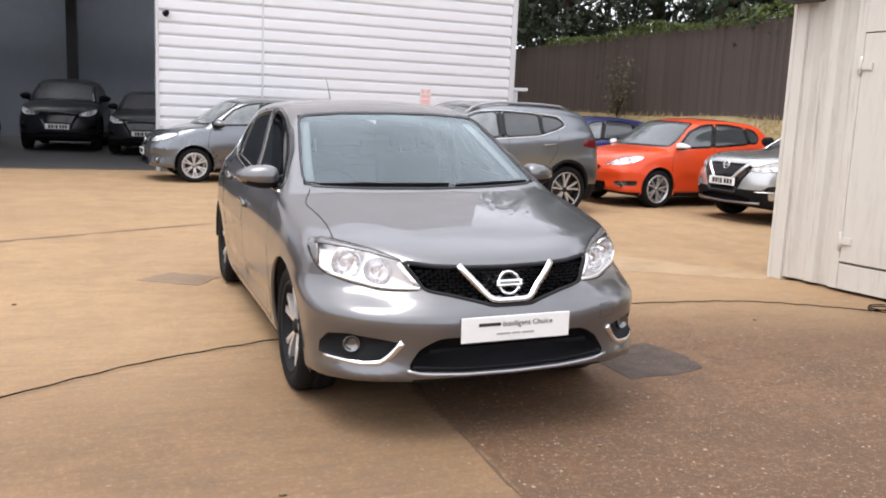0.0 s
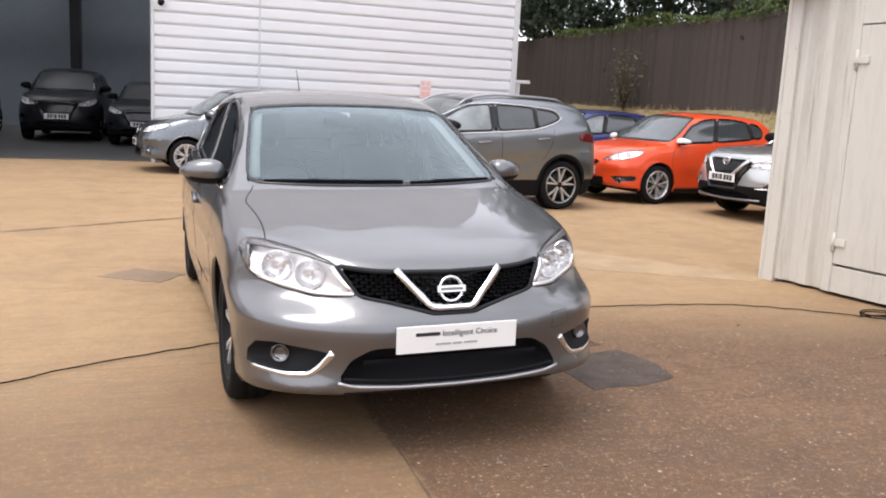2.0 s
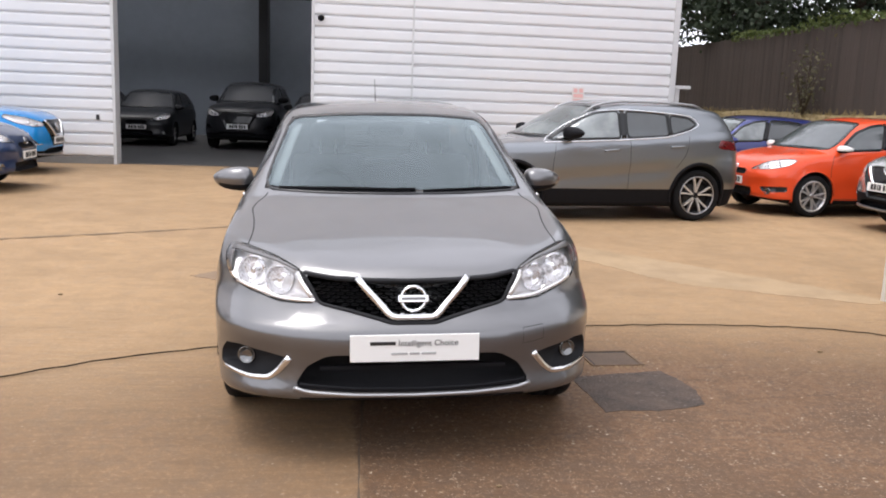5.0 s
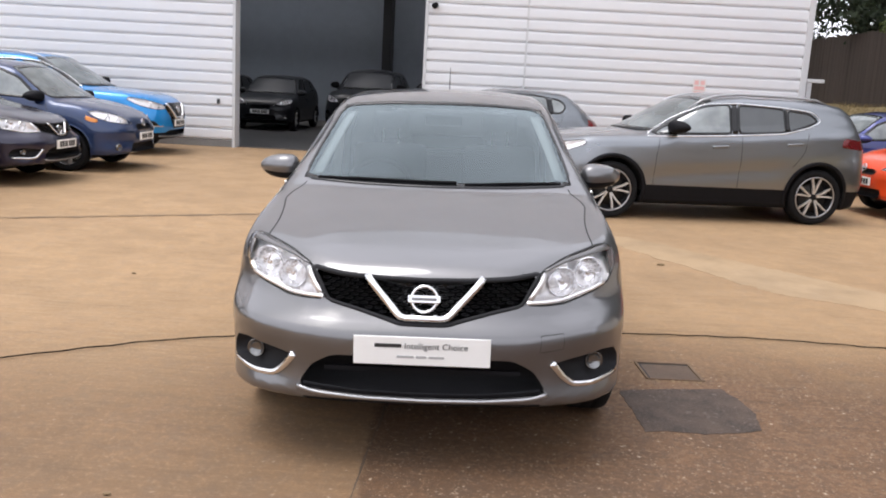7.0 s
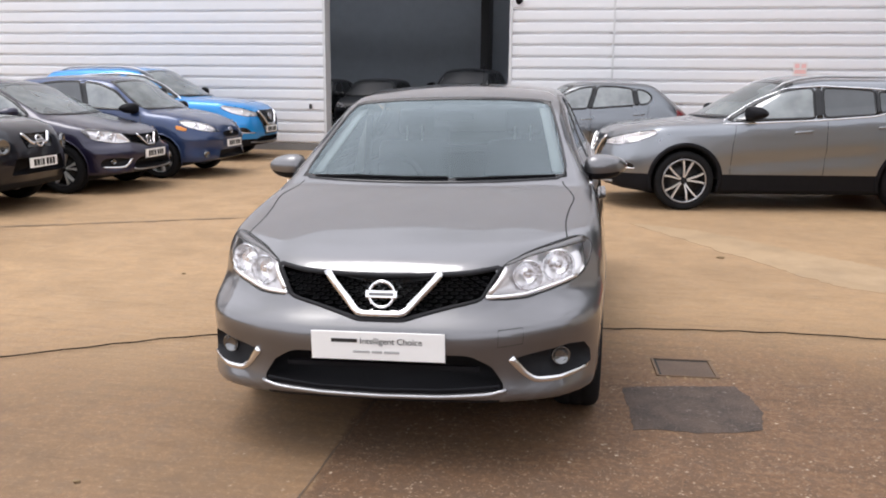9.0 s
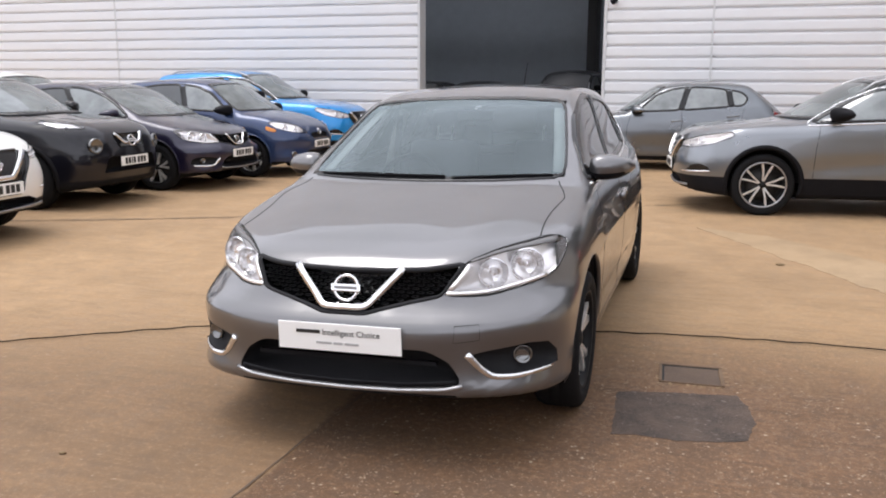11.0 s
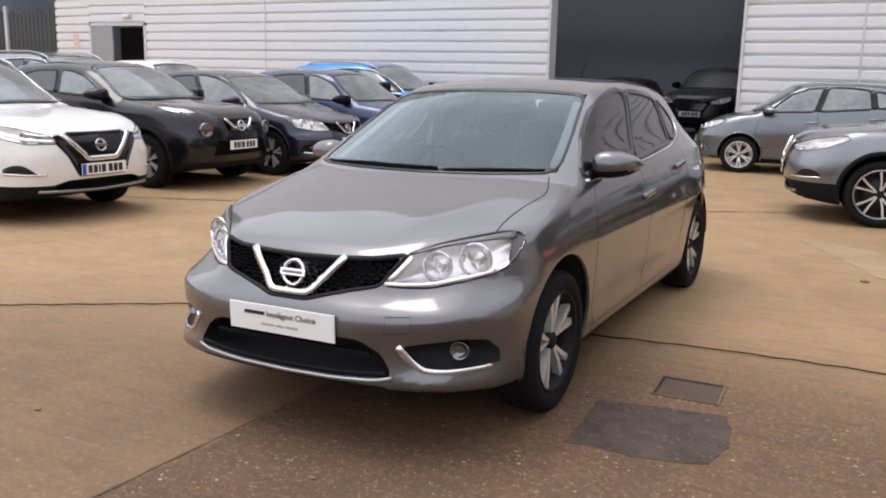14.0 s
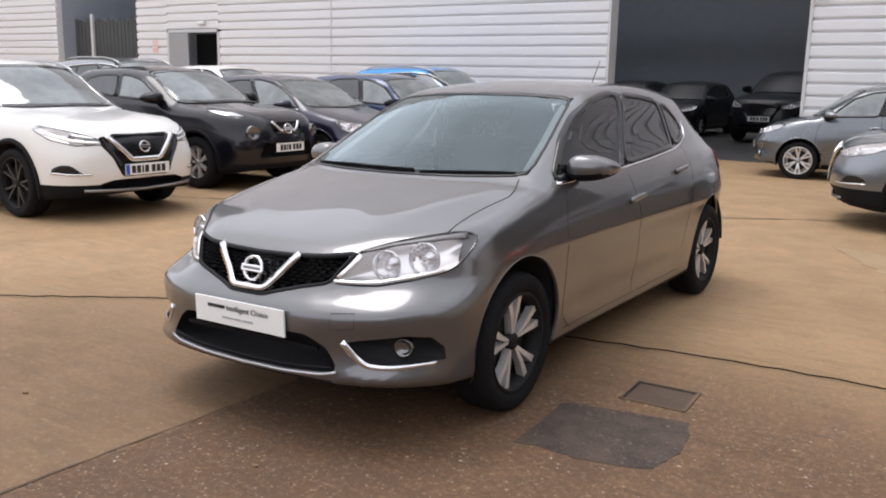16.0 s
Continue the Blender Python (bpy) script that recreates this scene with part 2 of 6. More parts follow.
def inset(poly, d):
    p = np.asarray(poly, float)
    t = np.roll(p, -1, 0) - np.roll(p, 1, 0)
    t /= np.linalg.norm(t, axis=1)[:, None] + 1e-9
    area = np.sum(p[:, 0] * np.roll(p[:, 1], -1) - np.roll(p[:, 0], -1) * p[:, 1])
    n = np.stack([-t[:, 1], t[:, 0]], 1) * (1 if area > 0 else -1)
    return p + d * n


# ---- car bodies: a nose at y = 0, the tail at y = length, the car faces -y ----
class Shape:
    """A car's skin as the meeting of side, top, front and rear surfaces with rounded edges."""

    def __init__(self, **s):
        self.s = s
        self.L = s["length"]
        s.setdefault("keel", ((0, 9), (s["floor"], s["floor"])))
        s.setdefault("shelf", ((0, 0), (1, 0)))
        self.c = {k: curve(*s[k]) for k in ("plan", "belt", "side", "top", "crown", "fplan", "fprof", "rplan", "rprof", "taper", "shelf")}

    def field(self, P):
        c, s = self.c, self.s
        x, y, z = np.abs(P[:, 0]), P[:, 1], P[:, 2]
        dz = z - c["belt"](y)
        w = c["plan"](y) + c["side"](dz) - c["taper"](y) * np.clip(dz, 0, 1)
        for y0, y1, z0, depth, spread, *rise in s.get("creases", ()):
            run = np.clip((y - y0) / 0.25, 0, 1) * np.clip((y1 - y) / 0.25, 0, 1)
            zc = z0 + (rise[0] if rise else 0.0) * (y - y0)
            w = w - depth * run * np.exp(-(((z - zc) / spread) ** 2))
        d = x - w
        t = z - c["top"](y - s["bow"] * np.clip(0.3 + 0.54 * y, 0.3, 1) * x * x) + c["crown"](y) * x * x
        for x0, slope, width, high, ya, yb in s.get("ridges", ()):
            run = np.clip((y - ya) / 0.2, 0, 1) * np.clip((yb - y) / 0.2, 0, 1)
            t = t - high * run * np.exp(-(((x - x0 - slope * y) / width) ** 2))
        d = smax(d, t * 0.88, s.get("edge", 0.09))
        f = c["fplan"](x) + c["fprof"](z) + s.get("sweep", 0.0) * np.clip(x - 0.45, 0, 1) * np.clip(z - 0.58, 0, 0.4)
        z0, z1 = s.get("shelf_z", (0.5, 0.6))
        step = np.clip((z - z0) / (z1 - z0), 0, 1)
        f = f + c["shelf"](x) * step * step * (3 - 2 * step)
        for x0, z0, sx, sz, depth in s.get("dents", ()):
            f = f + depth * np.exp(-(((x - x0) / sx) ** 2) - ((z - z0) / sz) ** 2)
        d = smax(d, (f - y) * 0.85, s.get("nose", 0.05))
        d = smax(d, (y - (self.L - c["rplan"](x) - c["rprof"](z))) * 0.85, 0.06)
        return smax(d, np.interp(y, s["keel"][0], s["keel"][1]) - z, 0.03)

    def cast(self, O, D, far=3.0):
        """First meeting of the rays O + t D with the skin, and the normals there."""
        O, D = np.asarray(O, float), np.asarray(D, float)
        t = np.full(len(O), 1.2)
        best, where = np.full(len(O), 9.0), t.copy()
        for k in range(34):
            f = self.field(O + D * t[:, None])
            near = f < best
            best, where = np.where(near, f, best), np.where(near, t, where)
            t = np.clip(t + np.where(f > 0.002, 0.78, 0.6) * f, 0, far)
        where = np.where(np.abs(f) < 0.004, t, where)
        P = O + D * where[:, None]
        return P, self.normal(P)

    def normal(self, P):
        e = 0.004
        n = np.stack([self.field(P + e * np.eye(3)[k]) - self.field(P - e * np.eye(3)[k]) for k in range(3)], 1)
        return n / (np.linalg.norm(n, axis=1)[:, None] + 1e-9)

    def skin(self, nx, ny, nz):
        """Grid of the whole skin, shot outward from a spine."""
        L, W, H = self.L, self.s["width"] / 2, self.s["height"]
        V, F, index = [], [], {}

        def vert(i, j, k):
            key = (i, j, k)
            if key not in index:
                index[key] = len(V)
                V.append(((2 * i / nx - 1) * W * 1.1, L * j / ny, H * 1.05 * k / nz))
            return index[key]
        for j in range(ny):
            for i in range(nx):
                for k in (0, nz):
                    F.append((vert(i, j, k), vert(i + 1, j, k), vert(i + 1, j + 1, k), vert(i, j + 1, k))[:: 1 if k else -1])
            for k in range(nz):
                for i in (0, nx):
                    F.append((vert(i, j, k), vert(i, j, k + 1), vert(i, j + 1, k + 1), vert(i, j + 1, k))[:: 1 if i == 0 else -1])
        for i in range(nx):
            for k in range(nz):
                for j in (0, ny):
                    F.append((vert(i, j, k), vert(i + 1, j, k), vert(i + 1, j, k + 1), vert(i, j, k + 1))[:: 1 if j == 0 else -1])
        V = np.array(V)
        core = np.stack([np.zeros(len(V)), np.clip(V[:, 1], 0.9, L - 0.8), np.full(len(V), 0.6)], 1)
        core[:, 1] = 0.25 * core[:, 1] + 0.75 * np.clip(V[:, 1], 0.55, L - 0.5)
        D = V - core
        lo, hi = np.zeros(len(V)), np.full(len(V), 2.0)
        for _ in range(30):
            mid = (lo + hi) / 2
            g = self.field(core + D * mid[:, None]) <= 0
            lo = np.where(g, mid, lo)
            hi = np.where(g, hi, mid)
        return core + D * lo[:, None], np.array(F)


class View:
    """A flat drawing direction: azimuth 0 looks at the front, 90 at the +x flank, 180 at the tail."""

    def __init__(self, shape, azimuth, sign=1, down=0.0):
        a = radians(azimuth)
        self.shape, self.sign = shape, sign
        self.d = np.array([-math.sin(a), math.cos(a), -down])
        self.u = np.array([math.cos(a), math.sin(a), 0])

    def flat(self, P):
        P = np.asarray(P, float) * (self.sign, 1, 1)
        along = P[:, :2] @ self.d[:2]
        return np.stack([P @ self.u, P[:, 2] - along * self.d[2]], 1)

    def on(self, q, lift=0.0):
        q = np.asarray(q, float)
        O = q[:, :1] * self.u + np.array([0, 0, 1.0]) * q[:, 1:2]
        O = O - self.d * (self.s0(q)[:, None])
        P, N = self.shape.cast(O, np.tile(self.d, (len(q), 1)), 8.0)
        return (P + N * lift) * (self.sign, 1, 1), N * (self.sign, 1, 1)

    def s0(self, q):
        return np.full(len(q), 3.2 if self.d[1] > -0.5 else 5.4)


def to_flat(view, pts):
    """Corners in car metres (x, y, z) to the view's plane."""
    return view.flat(np.asarray(pts, float) * (view.sign, 1, 1))


def cut(V, F, view, poly, facing=0.1, near=None):
    """Take the faces inside poly out of a skin and draw the hole's rim onto poly."""
    C = V[F].mean(1)
    q = view.flat(C)
    n = np.cross(V[F[:, 2]] - V[F[:, 0]], V[F[:, 3]] - V[F[:, 1]])
    n /= np.linalg.norm(n, axis=1)[:, None] + 1e-12
    d = view.d * (view.sign, 1, 1)
    front = -(n @ d) > facing
    if near is not None:
        front &= near(C)
    gone = inside(poly, q) & front
    rim = np.intersect1d(F[gone].ravel(), F[~gone].ravel())
    F = F[~gone]
    if len(rim):
        edge = resample(poly, 0.006)
        q = view.flat(V[rim])
        best = edge[np.argmin(((q[:, None] - edge[None]) ** 2).sum(2), 1)]
        close = np.linalg.norm(best - q, axis=1) < 0.05
        P, _ = view.on(best)
        jump = np.linalg.norm(P - V[rim], axis=1) < 0.12
        V = V.copy()
        V[rim[close & jump]] = P[close & jump]
    return V, F


def sheet(view, poly, lift, rings=5, step=0.03, rounding=1, thick=0.0):
    """A patch of the skin inside poly, lifted off it."""
    b = resample(poly, step, True, rounding)
    c = b.mean(0)
    n = len(b)
    levels = [c + (b - c) * (1 - r / rings) for r in range(rings)]
    q = np.vstack(levels + [c[None]])
    P, N = view.on(q, lift)
    faces = []
    for r in range(rings - 1):
        for k in range(n):
            faces.append((r * n + k, r * n + (k + 1) % n, (r + 1) * n + (k + 1) % n, (r + 1) * n + k))
    m = (rings - 1) * n
    for k in range(n):
        faces.append((m + k, m + (k + 1) % n, rings * n))
    faces = outward(P, faces, N)
    if thick:
        base = len(P)
        P = np.vstack([P, P[:n] - N[:n] * thick])
        for k in range(n):
            faces.append((k, base + k, base + (k + 1) % n, (k + 1) % n))
    return P, faces


def ring(view, poly, width, lift, step=0.02, rounding=1, thick=0.004, out=0.0):
    """A flat band that runs round poly, from out beyond it to width inside it."""
    b = resample(poly, step, True, rounding)
    n = len(b)
    A, NA = view.on(inset(b, -out), lift)
    B, NB = view.on(inset(b, width), lift)
    P = np.vstack([A - NA * (lift + thick), A, B, B - NB * (lift + thick)])
    faces = [(i * n + k, i * n + (k + 1) % n, (i + 1) * n + (k + 1) % n, (i + 1) * n + k) for i in range(3) for k in range(n)]
    return P, faces


def strip(view, line, width, height, step=0.03, rounding=1, sink=0.002):
    """A raised bar along a line drawn on the skin; width may taper as (start, end)."""
    b = resample(line, step, False, rounding)
    P, N = view.on(b)
    T = np.gradient(P, axis=0)
    T /= np.linalg.norm(T, axis=1)[:, None] + 1e-9
    S = np.cross(N, T)
    w = np.linspace(*(width if isinstance(width, tuple) else (width, width)), len(b))[:, None] / 2
    A = [P + S * w - N * sink, P + S * w * 0.86 + N * height, P - S * w * 0.86 + N * height, P - S * w - N * sink]
    n = len(b)
    V = np.vstack(A)
    faces = [(i * n + k, i * n + k + 1, ((i + 1) % 4) * n + k + 1, ((i + 1) % 4) * n + k) for i in range(4) for k in range(n - 1)]
    faces += [(0, n, 2 * n, 3 * n), (n - 1, 4 * n - 1, 3 * n - 1, 2 * n - 1)]
    return V, faces


def flip(faces, sign):
    return [f[::-1] for f in faces] if sign < 0 else faces


def outward(P, faces, N):
    """Turn a patch's faces so that they look the way N points."""
    a, b, c = (Vector(P[i]) for i in faces[len(faces) // 2][:3])
    n = (b - a).cross(c - a)
    return faces if n.dot(Vector(N[faces[len(faces) // 2][0] % len(N)])) > 0 else [f[::-1] for f in faces]


def put(name, vf, mat, parent, label="", sign=1, smooth=True):
    return mesh_ob(name, vf[0], vf[1], mat, parent, label, smooth)


def arc(cy, cz, r, a0, a1, n=40):
    return [(cy + r * math.cos(radians(a0 + (a1 - a0) * k / n)), cz + r * math.sin(radians(a0 + (a1 - a0) * k / n))) for k in range(n + 1)]


WHEELS = {}


def make_wheel(parent, m, R, rim, width, style, face, deep, lip):
    """Tyre and alloy rim with spokes, its outer face towards +x of m."""
    hub = new("wheel")
    hub.empty_display_size = 0.1
    hub.parent = parent
    hub.matrix_local = m
    key = (R, rim, width, style, face.name, deep.name, lip.name)
    if key not in WHEELS:
        h = width / 2
        tyre = lathe([(-h * 0.8, rim), (-h, rim + 0.02), (-h * 1.02, (R + rim) / 2), (-h * 0.9, R - 0.012), (-h * 0.6, R), (-0.03, R), (-0.025, R - 0.006), (-0.02, R), (0.02, R), (0.025, R - 0.006), (0.03, R),
                      (h * 0.6, R), (h * 0.9, R - 0.012), (h * 1.03, (R + rim) / 2 + 0.01), (h * 1.0, rim + 0.02), (h * 0.86, rim)], 48)
        barrel = lathe([(h * 0.86, rim + 0.003), (h * 0.92, rim - 0.004), (h * 0.84, rim - 0.014), (h * 0.5, rim - 0.03), (-h * 0.8, rim - 0.02), (-h * 0.82, rim + 0.003)], 48)
        bm = bmesh.new()
        n, twin, taper = style
        x0 = h * 0.62
        for k in range(n):
            for t in ((-twin, twin) if twin else (0,)):
                a0 = math.tau * k / n
                rin, rout = 0.032, rim - 0.010
                w0, w1 = taper
                prof = []
                for r, w, off, x in ((rin, w0, t * 0.35, x0 + 0.0), ((rin + rout) / 2, (w0 + w1) / 2, t * 0.75, x0 + 0.012), (rout, w1, t, x0 + 0.016)):
                    prof.append((r, w / 2, off * r / rout, x))
                cols = []
                for r, w, off, x in prof:
                    row = []
                    for s, xx in ((-1, x - 0.035), (-0.8, x), (0.8, x), (1, x - 0.035)):
                        yy, zz = off + s * w, r
                        row.append(bm.verts.new((xx, yy * math.cos(a0) - zz * math.sin(a0), yy * math.sin(a0) + zz * math.cos(a0))))
                    cols.append(row)
                for a, b in zip(cols, cols[1:]):
                    for i in range(3):
                        bm.faces.new((a[i], a[i + 1], b[i + 1], b[i]))
        spokes = bmesh_data("spokes", bm, face)
        cap = lathe([(x0 - 0.02, 0.042), (x0 + 0.006, 0.038), (x0 + 0.014, 0.026), (x0 + 0.016, 0.001)], 24)
        disc = lathe([(h * 0.2, rim * 0.72), (h * 0.24, rim * 0.72), (h * 0.24, 0.05)], 36)
        back = lathe([(h * 0.05, rim - 0.022), (h * 0.05, 0.01)], 36)
        WHEELS[key] = (raw("tyre", tyre, RUBBER), raw("rim", barrel, deep), spokes, raw("rim_lip", lathe([(h * 0.86, rim + 0.004), (h * 0.95, rim - 0.002), (h * 0.93, rim - 0.012), (h * 0.86, rim - 0.016)], 48), lip), raw("hub_cap", cap, deep if twin else face), raw("brake_disc", disc, DISC), raw("wheel_back", back, deep))
    for name, me in zip(("tyre", "rim", "spokes", "rim_lip", "hub_cap", "brake_disc", "wheel_back"), WHEELS[key]):
        o = new(name, me)
        o.parent = hub
    return hub


def raw(name, vf, mat):
    me = bpy.data.meshes.new(name)
    me.from_pydata([tuple(map(float, v)) for v in vf[0]], [], [tuple(f) for f in vf[1]])
    me.shade_smooth()
    me.materials.append(mat)
    return me


def bmesh_data(name, bm, mat):
    me = bpy.data.meshes.new(name)
    bmesh.ops.recalc_face_normals(bm, faces=bm.faces)
    bm.to_mesh(me)
    bm.free()
    me.materials.append(mat)
    return me


def plate_bars(parent, m, lines, blue=False, text=None):
    """A white plate of 520 x 111 mm; its writing is bars unless text is given."""
    plate = part("number_plate", boxes([((-0.26, -0.004, -0.0555), (0.26, 0.004, 0.0555))], 0.002), PLATE_WHITE, parent)
    plate.matrix_local = m
    if blue:
        part("plate_band", boxes([((-0.257, -0.0065, -0.05), (-0.215, -0.004, 0.05))]), PLATE_BLUE, plate)
    for x, w in lines:
        part("plate_bar", boxes([((x, -0.0065, -0.037), (x + w, -0.004, 0.037))]), INK, plate)
    return plate


DIGITS = [(-0.19, 0.045), (-0.13, 0.045), (-0.07, 0.02), (-0.035, 0.045), (0.045, 0.045), (0.105, 0.045), (0.165, 0.045)]


def mirror_unit(parent, S, sign, y, z, x, cap, size=(0.13, 0.10, 0.075)):
    """Door mirror: rounded shell, glass at the back, foot to the door."""
    n, rows = 20, 12
    V, F = [], []
    for i in range(rows + 1):
        u = math.pi * i / rows
        for k in range(n):
            a = math.tau * k / n
            cx, cy, cz = math.cos(u), math.sin(u) * math.cos(a), math.sin(u) * math.sin(a)
            px = math.copysign(abs(cx) ** 0.7, cx) * size[0]
            py = math.copysign(abs(cy) ** 0.7, cy) * size[1]
            pz = math.copysign(abs(cz) ** 0.75, cz) * size[2]
            py = min(py, size[1] * 0.35) + 0.25 * (px + size[0])
            pz *= 1 - 0.18 * px / size[0] - 0.30 * max(px / size[0], 0) ** 2
            py += 0.35 * size[1] * max(px / size[0], 0) ** 2
            V.append((sign * (x + px), y + py, z + pz))
    for i in range(rows):
        for k in range(n):
            F.append((i * n + k, i * n + (k + 1) % n, (i + 1) * n + (k + 1) % n, (i + 1) * n + k))
    shell = mesh_ob("door_mirror", V, flip(F, -sign), cap, parent)
    shell.data.materials.append(TRIM)
    for p_ in shell.data.polygons:
        p_.material_index = int(sum(V[i][2] - z for i in p_.vertices) / len(p_.vertices) < -0.42 * size[2])
    bm = bmesh.new()
    tube(bm, [(sign * (x - size[0] * 0.7), y + 0.05, z - size[2] * 0.75), (sign * (x - size[0] - 0.07), y + 0.07, z - size[2] * 1.0)], [0.034, 0.05], 10)
    part("mirror_foot", bm, TRIM, shell, smooth=True)
    return shell


def lamp_unit(parent, view, poly, sign, S, bulbs, dark=False, lip=None):
    """Headlamp: a bright sunken bowl behind a clear lens, reflectors inside."""
    b = resample(poly, 0.02, True, 1)
    c = b.mean(0)
    n = len(b)
    P0 = view.on(b, 0.001)[0]
    P1 = view.on(c + (b - c) * 0.93, -0.02)[0]
    P2 = view.on(c + (b - c) * 0.6, -0.045)[0]
    P3 = view.on(c[None], -0.05)[0]
    V = np.vstack([P0, P1, P2, P3])
    F = [(i * n + k, i * n + (k + 1) % n, (i + 1) * n + (k + 1) % n, (i + 1) * n + k) for i in range(2) for k in range(n)]
    F += [(2 * n + k, 2 * n + (k + 1) % n, 3 * n) for k in range(n)]
    bowl = put("headlamp", (V, F), GLOSS_BLACK if dark else REFLECT, parent, "", sign)
    put("lens", sheet(view, poly, 0.004, 5, 0.025, 1, 0.006), LENS, bowl, "", sign).visible_shadow = False
    if lip:
        lid, end = lip
        put("lamp_lid", strip(view, lid, (0.008, 0.034), 0.006, 0.03, 1, 0.001), LAMP_BEZEL, bowl)
        put("lamp_end", sheet(view, end, 0.001, 3, 0.02, 1, 0.006), LAMP_BEZEL, bowl)
    for px, pz, r in bulbs:
        Q, N = view.on(np.array([[px, pz]]), -0.03)
        ax = Vector((0.25 * sign, -1, 0.06)).normalized()
        mm = Matrix.Translation(Q[0]) @ ax.to_track_quat("X", "Z").to_matrix().to_4x4()
        v, f = lathe([(0.016, r * 1.04), (0.022, r), (0.016, r * 0.93), (0.002, r * 0.82), (-0.010, r * 0.62), (-0.014, r * 0.36), (0.004, r * 0.30), (0.012, r * 0.17), (0.013, 0.001)], 18)
        v = [mm @ Vector(p) for p in v]
        mesh_ob("reflector", v, f, REFLECT_FACET, bowl, smooth=False)
    return bowl


def build_car(kind, label, m, S, look_, detail, group=""):
    """One car from its shape S and its looks."""
    o = look_
    sh = Shape(**S)
    car = empty(kind, m, label, o.get("category", "car"), group)
    V, F = sh.skin(*detail)
    W = S["wheel"]
    front, tail = View(sh, 0), View(sh, 180)
    flank = {1: View(sh, 90, 1), -1: View(sh, 90, -1)}
    quarter = {s: View(sh, o.get("lamp_az", 40), s) for s in (1, -1)}
    body_mat = o["paint"]
    real = o.get("real_glass", False)

    def flat_poly(view, pts):
        return to_flat(view, pts) if len(pts[0]) == 3 else np.array(pts, float)
    # openings
    for s in (1, -1):
        for hy in W["hubs"]:
            V, F = cut(V, F, flank[s], arc(hy, W["R"] + 0.012, W["arch"], 0, 360), -0.9, lambda C, s=s: C[:, 0] * s > 0.45)
        if real:
            for poly in o["windows"]:
                V, F = cut(V, F, flank[s], poly, 0.2)
        lamp = flat_poly(quarter[s], o["headlamp"])
        V, F = cut(V, F, quarter[s], lamp, 0.05)
        for pit in o.get("pits", ()):
            V, F = cut(V, F, quarter[s], flat_poly(quarter[s], pit[1]), 0.05)
    if real:
        V, F = cut(V, F, front, o["windscreen"], 0.15, lambda C: C[:, 1] > 0.9)
        V, F = cut(V, F, tail, o["rear_window"], 0.15)
    for poly in o.get("mouths", ()):
        V, F = cut(V, F, front, poly["outline"], 0.1, lambda C: C[:, 1] < 0.8)
    used = np.unique(F)
    remap = np.full(len(V), -1)
    remap[used] = np.arange(len(used))
    body = mesh_ob("body", V[used], remap[F], body_mat, car)
    low = o.get("cladding")
    if low:
        body.data.materials.append(TRIM)
        cx, cz, cy = o.get("chin", (0, 0, 0))
        bm = bmesh.new()
        bm.from_mesh(body.data)
        for co, no in [((0, 0, low), (0, 0, 1))] + ([((0, 0, cz), (0, 0, 1)), ((cx, 0, 0), (1, 0, 0)), ((-cx, 0, 0), (1, 0, 0))] if cx else []):
            band = [f for f in bm.faces if abs((f.calc_center_median() - Vector(co)).dot(Vector(no))) < 0.09 and (no[2] and co[2] == low or f.calc_center_median().y < cy + 0.1)]
            geom = set(band)
            for f in band:
                geom.update(f.edges)
                geom.update(f.verts)
            bmesh.ops.bisect_plane(bm, geom=list(geom), plane_co=co, plane_no=no, dist=0.0005)
        for f in bm.faces:
            c_ = f.calc_center_median()
            f.material_index = int(c_.z < low or (c_.z < cz and abs(c_.x) < cx and c_.y < cy))
        bm.to_mesh(body.data)
        bm.free()
    roof = o.get("roof_paint")
    # wheels, arches, wells
    for s in (1, -1):
        for hy in W["hubs"]:
            mw = Matrix.Translation((s * W["x"], hy, W["R"])) @ Matrix.Rotation(W.get("turn", 0.4 + hy + s), 4, "X")
            if s < 0:
                mw = mw @ Matrix.Rotation(math.pi, 4, "Z")
            make_wheel(car, mw, W["R"], W["rim"], W["width"], W["style"], W.get("face", ALLOY), W.get("deep", ALLOY_DARK), W.get("lip", W.get("face", ALLOY)))
            cz = W["R"] + 0.012
            lo = math.degrees(math.asin(min(1, (cz - S["floor"] - 0.01) / W["arch"])))
            band = o.get("arch_band", 0.022)
            line = arc(hy, cz, W["arch"] + band / 2 - 0.006, -lo, 180 + lo)
            put("arch_lip", strip(flank[s], line, band, o.get("arch_proud", 0.004), 0.04, 0, 0.03), TRIM if o.get("arch_black") else body_mat, car, "", s)
            v, f = lathe([(W["x"] + 0.105, W["arch"] - 0.002), (W["x"] - 0.2, W["arch"] - 0.004), (W["x"] - 0.21, 0.02)], 30, math.pi)
            mesh_ob("wheel_well", [(s * p[0], hy + p[1], cz + p[2]) for p in v], f, GAP, car)
    # glass
    for s in (1, -1):
        for i, poly in enumerate(o["windows"]):
            glass = (PRIVACY if i else DOOR_GLASS) if real else o.get("glass", o.get("rear_glass", TINT) if i else o.get("front_glass", SKY_TONED_GLASS))
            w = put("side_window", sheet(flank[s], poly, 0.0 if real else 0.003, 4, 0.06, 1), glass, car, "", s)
            w.visible_shadow = not real
            put("window_seal", ring(flank[s], poly, 0.016, 0.005, 0.05, 1, 0.004, 0.014), GLOSS_BLACK, w, "", s)
        if o.get("waist"):
            put("window_trim", strip(flank[s], o["waist"], 0.016, 0.007, 0.05, 2), CHROME, car, "", s)
